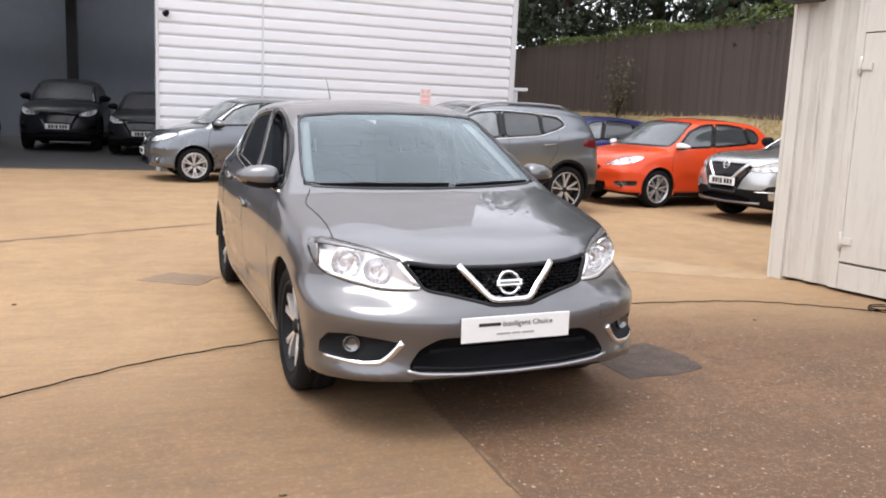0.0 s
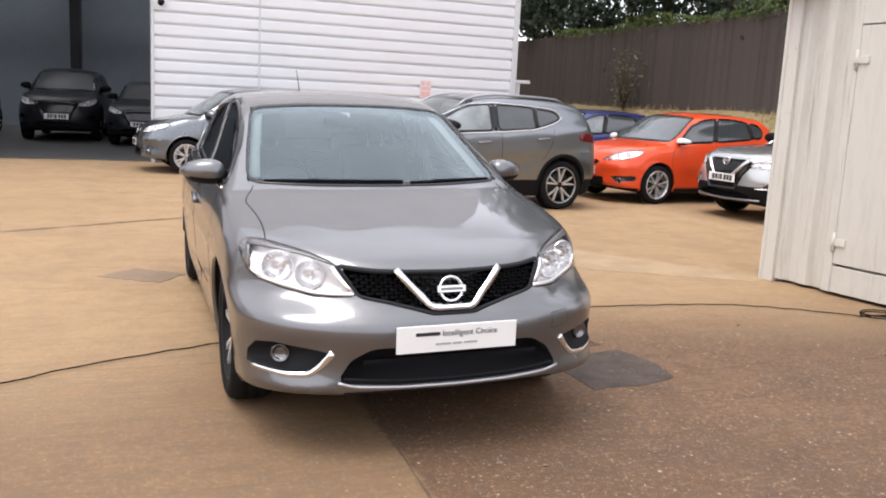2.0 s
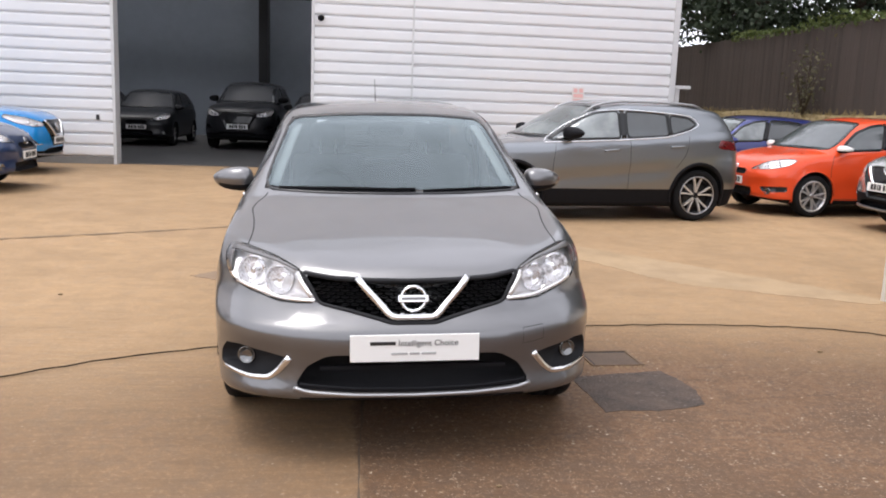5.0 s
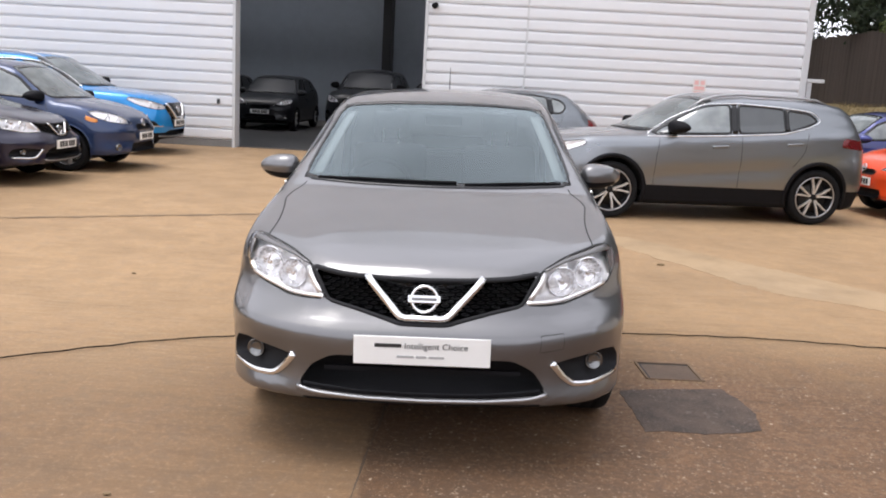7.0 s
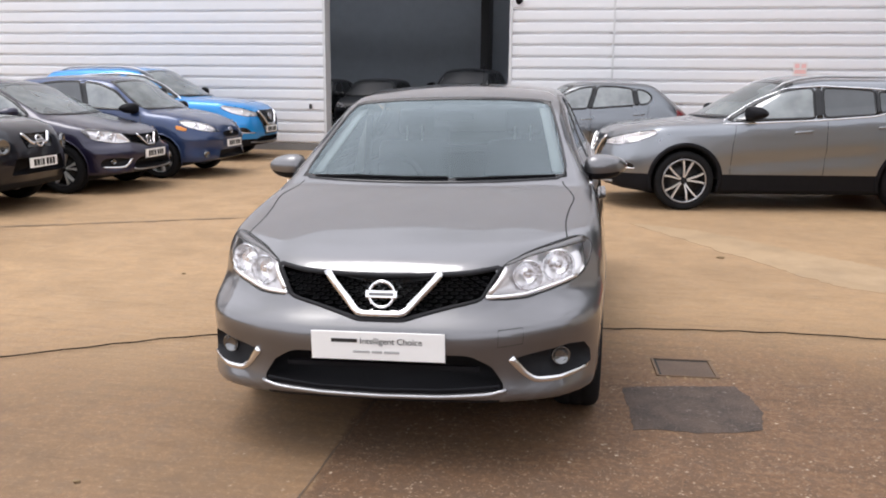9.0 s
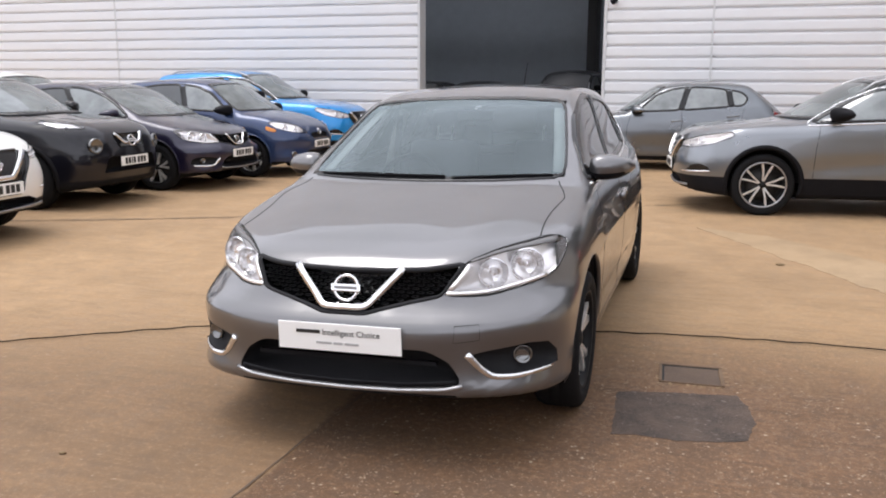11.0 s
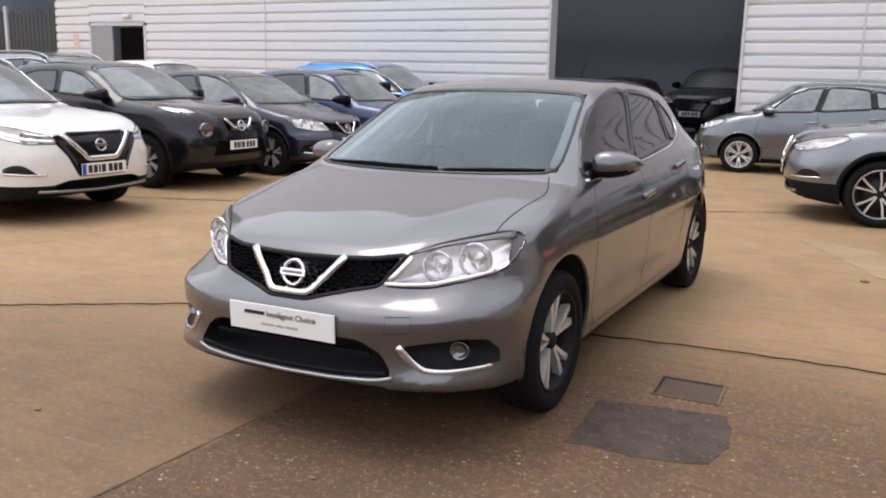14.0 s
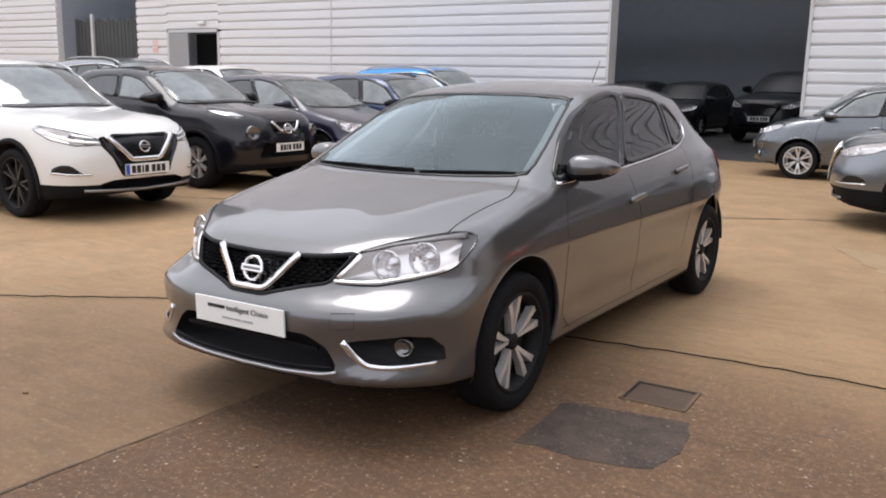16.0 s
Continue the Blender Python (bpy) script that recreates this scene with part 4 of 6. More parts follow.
def slab(name, outline, z, mat, label, category, thick=0.03, jag=0.0, seed=1, step=0.05):
    rnd = random.Random(seed)
    b = resample(outline, step, True, 0)
    bm = bmesh.new()
    top = [bm.verts.new((p[0] + rnd.uniform(-jag, jag), p[1] + rnd.uniform(-jag, jag), z)) for p in b]
    low = [bm.verts.new((v.co.x, v.co.y, z - thick)) for v in top]
    bm.faces.new(top)
    for k in range(len(top)):
        bm.faces.new((top[k], low[k], low[(k + 1) % len(top)], top[(k + 1) % len(top)]))
    return tagged(part(name, bm, mat), label, category, kind="structure")



def ribbon(name, pts, width, z, mat, label, wobble=0.006, seed=2, kind="structure"):
    rnd = random.Random(seed)
    b = resample(pts, 0.07, False, 3)
    t = np.gradient(b, axis=0)
    t /= np.linalg.norm(t, axis=1)[:, None]
    n = np.stack([-t[:, 1], t[:, 0]], 1)
    V, F = [], []
    for p, q in zip(b, n):
        w = width / 2 + rnd.uniform(-wobble, wobble)
        s = rnd.uniform(-wobble, wobble)
        V += [(*(p + q * (w + s)), z), (*(p - q * (w - s)), z)]
    for k in range(len(b) - 1):
        F.append((2 * k, 2 * k + 1, 2 * k + 3, 2 * k + 2))
    return tagged(mesh_ob(name, V, F, mat, smooth=False), label, "joint", kind=kind)


ribbon("trim_joint_near", [(1.74, -4.0), (1.74, 2.5), (1.755, 3.3), (1.80, 4.2), (1.9, 9.6)], 0.011, 0.004, JOINT, "dark filled joint between concrete bays", 0.004, 5)
ribbon("trim_joint_far", [(-6.5, 6.5), (-2.8, 8.1), (-0.6, 9.2), (1.5, 10.35), (3.3, 11.5)], 0.05, 0.005, FAINT, "dark filled joint across the yard", 0.02, 6)
slab("pavement_repair", [(2.98, 3.99), (3.10, 4.015), (3.25, 4.00), (3.36, 4.03), (3.45, 4.05), (3.535, 4.09), (3.575, 4.30), (3.55, 4.50), (3.50, 4.63), (3.36, 4.60), (3.22, 4.585), (3.1, 4.555), (2.95, 4.51), (2.965, 4.3)], 0.0025, ASPHALT_PATCH, "dark square repair patch in the concrete", "repair patch", 0.02, 0.005, 4, 0.028)
slab("pavement_repair_small", [(0.49, 7.12), (0.93, 6.83), (1.14, 7.16), (0.76, 7.4)], 0.004, concrete("worn_repair", (0.33, 0.225, 0.14), (0.24, 0.165, 0.11), 0.4, 0.7), "small grey repair patch in the concrete", "repair patch", 0.02, 0.015, 9)
slab("pavement_light_strip", [(3.2, 9.6), (3.9, 9.3), (6.2, 6.45), (5.9, 6.3), (4.6, 7.0)], 0.003, concrete("pale_concrete", (0.48, 0.34, 0.20), (0.40, 0.275, 0.155), 0.2, 0.6), "pale worn strip of concrete", "pavement", 0.02, 0.03, 12)

cover = empty("access_cover", Matrix.Translation((3.285, 4.87, 0)) @ Matrix.Rotation(radians(3), 4, "Z"), "sunken iron access cover with rusty frame in the concrete", "access cover")
for lo, hi in (((-0.158, -0.143, -0.03), (0.158, -0.132, 0.007)), ((-0.158, 0.126, -0.03), (0.158, 0.143, 0.009)), ((-0.160, -0.132, -0.03), (-0.146, 0.126, 0.009)), ((0.140, -0.132, -0.03), (0.158, 0.126, 0.007))):
    part("frame_side", boxes([(lo, hi)], 0.002), RUSTY, cover)
part("lid", boxes([((-0.144, -0.130, -0.03), (0.138, 0.124, 0.003))], 0.002), IRON, cover)
for lo, hi in (((-0.144, 0.112, 0.0), (0.138, 0.1245, 0.0045)), ((-0.1445, -0.130, 0.0), (-0.134, 0.112, 0.0045))):
    part("lid_gap", boxes([(lo, hi)]), GAP, cover)
_mr = random.Random(31)
for k in range(26):
    side, u = k % 4, _mr.uniform(-0.17, 0.17)
    x, y = ((u, -0.158), (u, 0.158), (-0.172, u), (0.172, u))[side]
    bm = bmesh.new()
    r = _mr.uniform(0.005, 0.015)
    bmesh.ops.create_icosphere(bm, subdivisions=1, radius=r, matrix=Matrix.Translation((x, y, 0.0)) @ Matrix.Rotation(_mr.uniform(0, 3), 4, "Z") @ Matrix.Diagonal((1.5, 0.8, 0.35, 1)))
    part("mortar_lump", bm, MORTAR, cover)
cable = bmesh.new()
cpts = [(-4.2, 2.6), (-2.2, 3.3), (-0.86, 3.93), (-0.18, 4.42), (0.46, 4.86), (1.26, 5.18), (2.46, 5.42), (3.2, 5.56), (4.04, 5.63), (4.8, 5.57), (5.1, 5.52), (5.5, 5.3), (5.86, 5.04)]
cl = resample(cpts, 0.12, False, 4)
tube(cable, [(p[0], p[1], 0.012 + 0.003 * math.sin(9 * i)) for i, p in enumerate(cl)], 0.0040, 6)
loop = [(6.0 + 0.16 * math.cos(a / 4), 5.0 + 0.12 * math.sin(a / 4), 0.016 + 0.0006 * a) for a in range(52)]
tube(cable, [(5.86, 5.04, 0.012)] + loop, 0.0052, 6)
tagged(part("cable", cable, CABLE, smooth=True), "thin black cable trailing across the yard to a coil", "cable")
for (px, py, s) in ((2.02, 2.55, 0.02), (0.9, 3.1, 0.018), (4.7, 5.0, 0.02), (0.55, 2.9, 0.012), (5.2, 4.2, 0.03), (-0.3, 6.4, 0.02), (3.9, 7.9, 0.04), (2.3, 3.2, 0.014)):
    bm = bmesh.new()
    bmesh.ops.create_icosphere(bm, subdivisions=1, radius=s, matrix=Matrix.Translation((px, py, 0.006)) @ Matrix.Diagonal((1, 0.7, 0.35, 1)))
    tagged(part("leaf_litter", bm, plain("dry_leaf", (0.22, 0.15, 0.08), 0.9)), "dry brown leaf lying on the concrete", "leaf", "dry leaves on the yard")

# ---- the clad building ----
# TOP is unseen, set high so the bonnet mirrors cladding instead of sky
WY, TOP = 17.77, 11.0


def cladding(parent_name, x0, x1, z0, z1, label):
    """Wall of horizontal trapezoid ribs with real depth."""
    prof = []
    z = z0
    pitch = 0.225
    while z < z1:
        for dz, dy in ((0.0, 0.06), (0.018, 0.06), (0.030, 0.012), (0.06, 0.0), (0.190, 0.0), (0.207, 0.006), (0.213, 0.06)):
            if z + dz <= z1:
                prof.append((WY + dy - 0.035, round(z + dz, 4)))
        z += pitch
    prof = sorted(set(prof), key=lambda p: (p[1], p[0]))
    V, F = [], []
    for x in (x0, x1):
        V += [(x, y, z) for y, z in prof]
        V += [(x, WY + 0.18, z1), (x, WY + 0.18, z0)]
    n = len(prof) + 2
    for k in range(n):
        F.append((k, (k + 1) % n, n + (k + 1) % n, n + k))
    F += [tuple(range(n))[::-1], tuple(range(n, 2 * n))]
    return tagged(mesh_ob(parent_name, V, F, CLAD, smooth=False), label, "wall", kind="structure")


# ribs stand proud towards the yard: profile valleys catch a shadow line
def flatbox(name, lo, hi, mat, label, category, kind="structure", bevel=0.004):
    return tagged(part(name, boxes([(lo, hi)], bevel), mat), label, category, kind=kind)


DX0, DX1 = -2.66, 1.12
cladding("wall_cladding_east", DX1 + 0.06, 8.6, 0.14, TOP, "white horizontally ribbed steel cladding wall")
cladding("wall_cladding_mid", -14.34, DX0 - 0.06, 0.14, TOP, "white horizontally ribbed steel cladding wall")
cladding("wall_cladding_over_side_door", -16.55, -14.34, 2.66, TOP, "white horizontally ribbed steel cladding wall")
cladding("wall_cladding_side", -17.95, -16.55, 0.14, TOP, "white horizontally ribbed steel cladding wall")
cladding("wall_cladding_west", -40.0, -22.1, 0.14, TOP, "white horizontally ribbed steel cladding wall")
cladding("wall_cladding_over_door", DX0 - 0.06, DX1 + 0.06, 4.6, TOP, "white horizontally ribbed steel cladding wall")
flatbox("wall_plinth_east", (DX1 + 0.06, WY - 0.01, 0), (8.6, WY + 0.2, 0.14), PLINTH, "grey concrete plinth under the cladding", "plinth")
flatbox("wall_plinth_mid", (-14.34, WY - 0.01, 0), (DX0 - 0.06, WY + 0.2, 0.14), PLINTH, "grey concrete plinth under the cladding", "plinth")
flatbox("wall_plinth_west", (-40, WY - 0.01, 0), (-22.1, WY + 0.2, 0.14), PLINTH, "grey concrete plinth under the cladding", "plinth")
for i, x in enumerate((DX0 - 0.06, DX1)):
    flatbox("door_jamb_%d" % (i + 1), (x, WY - 0.06, 0), (x + 0.06, WY + 0.3, 4.6), CLAD_TRIM, "pale steel door jamb", "door frame")
flatbox("trim_corner_east", (8.6, WY - 0.06, 0), (8.72, WY + 0.2, TOP), CLAD_TRIM, "pale corner flashing", "trim")
for i, x in enumerate((3.15, -10.19, 8.3)):
    if i < 2:
        flatbox("trim_seam_%d" % (i + 1), (x - 0.02, WY - 0.045, 0.14), (x + 0.02, WY - 0.036, TOP), CLAD_TRIM, "pale cladding joint cover", "trim")
flatbox("wall_east_side", (8.52, WY + 0.2, 0), (8.72, 40, TOP), CLAD, "white steel side wall", "wall")
# gaps left in the unseen roof, added and sized to brighten the hall
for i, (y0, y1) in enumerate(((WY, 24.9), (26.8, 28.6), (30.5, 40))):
    flatbox("roof_hall_%d" % (i + 1), (-40, y0, TOP), (8.9, y1, TOP + 0.2), CLAD_TRIM, "pale flat roof with unseen gaps added to light the hall", "roof")
# hall behind the open door
flatbox("wall_hall_back", (-12, 31, 0), (8.5, 31.2, TOP - 0.01), DARK_HALL, "grey back wall of the unlit hall", "wall")
flatbox("wall_hall_west", (-12.2, WY + 0.2, 0), (-12, 31.2, TOP - 0.01), DARK_HALL, "grey side wall of the unlit hall", "wall")
flatbox("floor_hall", (-12, WY + 0.19, -0.05), (8.5, 31, 0.012), HALL_FLOOR, "mottled dark hall floor", "floor")
flatbox("wall_hall_partition", (-1.0, 30.0, 0), (-0.7, 31, TOP - 0.01), STEEL_DARK, "dark steel column against the hall wall", "column")
for i, y in enumerate((21.5, 25.5, 29.5)):
    flatbox("trim_hall_beam_%d" % (i + 1), (-12, y, 4.6), (8.5, y + 0.2, 5.0), STEEL_DARK, "dark steel roof beam in the hall", "beam")
# gap between the two buildings, closed by a dark fence
flatbox("wall_gap_back", (-22.1, 24, 0), (-17.95, 24.2, TOP), DARK_HALL, "dark wall deep in the gap", "wall")
flatbox("wall_gap_west", (-22.3, WY + 0.2, 0), (-22.1, 24, TOP), DARK_HALL, "dark side wall of the gap", "wall")
flatbox("wall_gap_east", (-17.95, WY + 0.2, 0), (-17.75, 24, TOP), DARK_HALL, "dark side wall of the gap", "wall")
gap_fence = empty("gate_fence", Matrix.Translation((-20, WY + 0.6, 0)), "grey timber board fence closing the gap", "fence")
for k in range(22):
    part("board", boxes([((-2.05 + k * 0.19, 0, 0), (-2.05 + k * 0.19 + 0.17, 0.02, 3.12))]), plain("grey_weathered_board", (0.075, 0.08, 0.083), 0.85, 0, 30, 0.25), gap_fence) if k == 0 else None
_b0 = gap_fence.children[0].data
for k in range(1, 22):
    o_ = new("board", _b0)
    o_.parent = gap_fence
    o_.matrix_local = Matrix.Translation((k * 0.19, 0, -0.05 * (k % 3)))
part("post", boxes([((-1.1, -0.08, 0), (-0.98, -0.0, 3.25))], 0.01), CLAD_TRIM, gap_fence, "pale steel post")
# side door standing open
side_door = empty("personnel_door", Matrix.Translation((-16.5, WY, 0)), "grey steel side door standing half open", "door")
part("door_frame", boxes([((-0.05, -0.05, 0), (0.03, 0.12, 2.66)), ((2.1, -0.05, 0), (2.18, 0.12, 2.66)), ((-0.05, -0.05, 2.58), (2.18, 0.12, 2.66))], 0.004), CLAD_TRIM, side_door)
leaf = part("door_leaf", boxes([((0, 0, 0.05), (1.15, 0.045, 2.56))], 0.006), plain("grey_door_paint", (0.32, 0.33, 0.34), 0.5, 0, 20, 0.06), side_door)
leaf.matrix_local = Matrix.Translation((0.04, -0.06, 0)) @ Matrix.Rotation(radians(-12), 4, "Z")
part("lever_handle", boxes([((0.98, -0.05, 1.15), (1.1, -0.02, 1.18))], 0.004), CHROME, leaf)
# black sheet put behind the doorway in place of the room's shade
part("inner_dark", boxes([((0, 1.0, 0), (2.1, 1.05, 2.6))]), GAP, side_door)
door_lamp = empty("bulkhead_lamp", Matrix.Translation((-15.0, WY - 0.04, 2.84)), "small pale bulkhead lamp over the side door", "lamp")
part("backplate", boxes([((-0.16, -0.03, -0.06), (0.16, 0, 0.06))], 0.01), CLAD_TRIM, door_lamp)
part("cover", boxes([((-0.13, -0.09, -0.045), (0.13, -0.03, 0.045))], 0.02), PLATE_WHITE, door_lamp)
for nm, x, z in (("warning_sign", 6.63, 1.68), ("warning_sign", -17.1, 2.2)):
    sg = empty(nm, Matrix.Translation((x, WY - 0.042, z)), "white and red paper warning notice on the cladding", "sign", "warning notices")
    part("sheet_base", boxes([((-0.13, -0.004, -0.19), (0.13, 0, 0.19))], 0.001), plain("notice_white", (0.74, 0.70, 0.68), 0.6, 0, 30, 0.03), sg)
    for z0, z1, x0, x1 in ((0.08, 0.16, -0.10, -0.02), (0.08, 0.16, 0.02, 0.10), (-0.02, 0.05, -0.10, 0.10), (-0.16, -0.05, -0.10, 0.10)):
        part("notice_block", boxes([((x0, -0.007, z0), (x1, -0.004, z1))]), plain("notice_red", (0.80, 0.47, 0.44), 0.6, 0, 30, 0.05), sg)
cam_box = empty("wall_camera", Matrix.Translation((1.32, WY - 0.04, 3.02)), "small dark camera on the cladding beside the door", "camera")
bm = bmesh.new()
tube(bm, [(0, 0, 0), (0, -0.12, 0), (-0.03, -0.16, -0.03)], [0.05, 0.05, 0.06], 12)
part("housing", bm, TRIM, cam_box, smooth=True)
stub = empty("outlet_pipe", Matrix.Translation((8.85, WY + 0.05, 1.95)), "pale horizontal pipe stub at the building corner", "pipe")
part("stub_bar", boxes([((-0.12, -0.1, -0.03), (0.22, 0.1, 0.04))], 0.01), CLAD_TRIM, stub)
part("stub_post", boxes([((-0.1, -0.05, -1.95), (0.0, 0.05, -0.03))], 0.01), CLAD_TRIM, stub)
latch = empty("wall_latch", Matrix.Translation((-3.0, WY - 0.04, 0.92)), "small dark latch on the cladding", "latch")
part("latch_body", boxes([((-0.03, -0.03, -0.05), (0.03, 0, 0.05))], 0.008), STEEL_DARK, latch)

# unseen plain walls, added behind the camera to close the yard and darken reflections
WALL_BRICK = plain("dull_grey_wall", (0.30, 0.28, 0.26), 0.85, 0, 6, 0.2, 0.2)
flatbox("wall_south", (-40, -15.2, 0), (30, -15, 2.8), WALL_BRICK, "unseen plain grey wall added to close the yard and darken reflections", "wall")
flatbox("wall_west", (-40.2, -15, 0), (-40, WY, 5.0), WALL_BRICK, "unseen plain grey wall added to close the yard and darken reflections", "wall")
# east wall added tall to hold back sky light from the display car
flatbox("wall_east", (16, -15, 0), (16.2, 1.8, 7.0), WALL_BRICK, "unseen plain grey wall added to close the yard and darken reflections", "wall")

# ---- the shed ----
shed = empty("steel_shed", Matrix.Translation((6.10, 6.43, 0)) @ Matrix.Rotation(radians(10), 4, "Z"), "cream painted corrugated steel shed with a door", "shed")
SH = 2.75


def corrugated(x0, y0, y1, z0, z1, depth=0.05, pitch=0.165):
    V, F = [], []
    y, prof = y0, []
    while y > y1:
        for dy, dx in ((0, 0), (0.07, 0), (0.10, depth), (0.17, depth), (0.2, 0)):
            prof.append((x0 + dx, max(y - dy * pitch / 0.2, y1)))
        y -= pitch
    for z in (z0, z1):
        V += [(x, yy, z) for x, yy in prof]
    n = len(prof)
    F = [(k, k + 1, n + k + 1, n + k) for k in range(n - 1)]
    return V, F


mesh_ob("corrugated_panel", *corrugated(0.02, -0.12, -0.62, 0.03, SH, 0.046, 0.24), SHED_MAT, shed, smooth=False)
mesh_ob("corrugated_panel", *corrugated(0.02, -1.72, -2.3, 0.03, SH, 0.046, 0.24), SHED_MAT, shed, smooth=False)
part("corner_post", boxes([((-0.015, -0.13, 0.0), (0.1, 0.0, SH))], 0.006), SHED_MAT, shed)
part("corner_flange", boxes([((-0.022, -0.022, 0.0), (-0.006, 0.012, SH))], 0.003), SHED_MAT, shed)
part("shed_core", boxes([((0.07, -2.3, 0.02), (2.6, 0.0, SH - 0.01))], 0.01), SHED_MAT, shed)
part("shed_roof", boxes([((-0.12, -2.42, SH), (2.7, 0.12, SH + 0.08))], 0.01), STEEL_DARK, shed)
door = part("shed_door", boxes([((-0.006, -1.64, 0.27), (0.035, -0.70, 2.2))], 0.006), SHED_MAT, shed)
part("door_post", boxes([((-0.012, -0.70, 0.03), (0.05, -0.62, SH))], 0.005), SHED_MAT, shed)
part("door_post", boxes([((-0.012, -1.72, 0.03), (0.05, -1.64, SH))], 0.005), SHED_MAT, shed)
part("door_header", boxes([((-0.008, -1.64, 2.21), (0.05, -0.70, SH))], 0.005), SHED_MAT, shed)
part("door_sill", boxes([((-0.002, -1.64, 0.03), (0.05, -0.70, 0.25))], 0.004), SHED_MAT, shed)
for z in (0.42, 1.9):
    part("hinge", boxes([((-0.022, -0.80, z), (-0.006, -0.66, z + 0.06))], 0.004), SHED_MAT, door)
    tube_b = bmesh.new()
    tube(tube_b, [(-0.02, -0.695, z - 0.05), (-0.02, -0.695, z + 0.11)], 0.014, 8)
    part("hinge_pin", tube_b, SHED_MAT, door, smooth=True)
for y in (-0.03, -0.10):
    for z in (0.35, 0.9, 1.45, 2.0, 2.5):
        bm = bmesh.new()
        bmesh.ops.create_icosphere(bm, subdivisions=1, radius=0.010, matrix=Matrix.Translation((-0.016 if y > -0.13 else 0.018, y, z + 0.04 * math.sin(50 * y))))
        part("rivet", bm, SHED_MAT, shed)
part("floodlight", boxes([((-0.2, -0.3, SH - 0.26), (-0.02, 0.0, SH - 0.16))], 0.01), STEEL_DARK, shed, "dark lamp head under the roof edge")

# ---- bank, fence and trees ----
FX = 13.8
bank_v, bank_f = [], []
rb = random.Random(11)
ys = [2 + 1.2 * k for k in range(36)]
xs = [10.6, 11.2, 11.9, 12.7, 13.5, 14.5, 18, 40]
hs = [-0.02, 0.35, 0.8, 1.2, 1.5, 1.6, 1.6, 1.6]
for y in ys:
    for x, h in zip(xs, hs):
        bank_v.append((x + rb.uniform(-0.12, 0.12), y + rb.uniform(-0.3, 0.3), h + rb.uniform(-0.05, 0.05) * (h > 0)))
for j in range(len(ys) - 1):
    for i in range(len(xs) - 1):
        a = j * len(xs) + i
        bank_f.append((a, a + 1, a + 1 + len(xs), a + len(xs)))
tagged(mesh_ob("ground_bank", bank_v, bank_f, BANK_MAT), "dry yellow grass bank rising to the fence", "bank", kind="structure")
tv, tf = [], []
for k in range(7000):
    y = rb.uniform(8, 40)
    u = rb.random()
    x = 10.8 + 3.0 * u
    z = float(np.interp(x, xs, hs)) - 0.02
    a = rb.uniform(0, math.tau)
    hgt = rb.uniform(0.06, 0.2)
    n = len(tv)
    tv += [(x + 0.014 * math.cos(a), y + 0.014 * math.sin(a), z), (x - 0.014 * math.cos(a), y - 0.014 * math.sin(a), z), (x + rb.uniform(-0.08, 0.08), y + rb.uniform(-0.08, 0.08), z + hgt)]
    tf.append((n, n + 1, n + 2))
tagged(mesh_ob("dry_grass", tv, tf, BANK_MAT), "tufts of dry yellow grass on the bank", "grass", kind="stuff")

fence = empty("board_fence", Matrix.Translation((FX, 20, 1.5)), "tall dark brown stained board fence along the bank", "fence")
board_me = bmesh_data("board", boxes([((-0.012, -0.062, 0), (0.012, 0.062, 2.2))], 0.003), FENCE_WOOD)
for k in range(300):
    b_ = new("board", board_me)
    b_.parent = fence
    b_.matrix_local = Matrix.Translation((0.005 * (k % 2) + rb.uniform(-0.004, 0.004), -17.0 + 0.126 * k, rb.uniform(-0.03, 0.03)))
for k in range(14):
    part("post", boxes([((0.03, -17 + 2.6 * k, -0.2), (0.13, -16.9 + 2.6 * k, 2.1))], 0.005), FENCE_WOOD, fence)
for z in (0.35, 1.1, 1.85):
    part("rail", boxes([((0.028, -17, z), (0.07, 20.6, z + 0.09))], 0.004), FENCE_WOOD, fence)
tagged(mesh_ob("backdrop_hill", [(16, 2, 1.5), (16, 60, 1.5), (40, 60, 6), (40, 2, 6)], [(0, 1, 2, 3)], LEAF_DARK), "dark wooded slope behind the fence", "hill", kind="structure")


def leaves(points, size, seed, aspect=0.55):
    rnd = random.Random(seed)
    V, F = [], []
    for c in points:
        a = Vector((rnd.gauss(0, 1), rnd.gauss(0, 1), rnd.gauss(0, 1))).normalized()
        b = a.orthogonal().normalized()
        b = (Matrix.Rotation(rnd.uniform(0, 6.28), 3, a) @ b)
        s = size * rnd.uniform(0.6, 1.4)
        d = a.cross(b)
        n = len(V)
        for u, v in ((-1, 0), (0, -aspect), (1, 0), (0, aspect)):
            V.append(Vector(c) + b * u * s + d * v * s)
        F.append((n, n + 1, n + 2, n + 3))
    return V, F


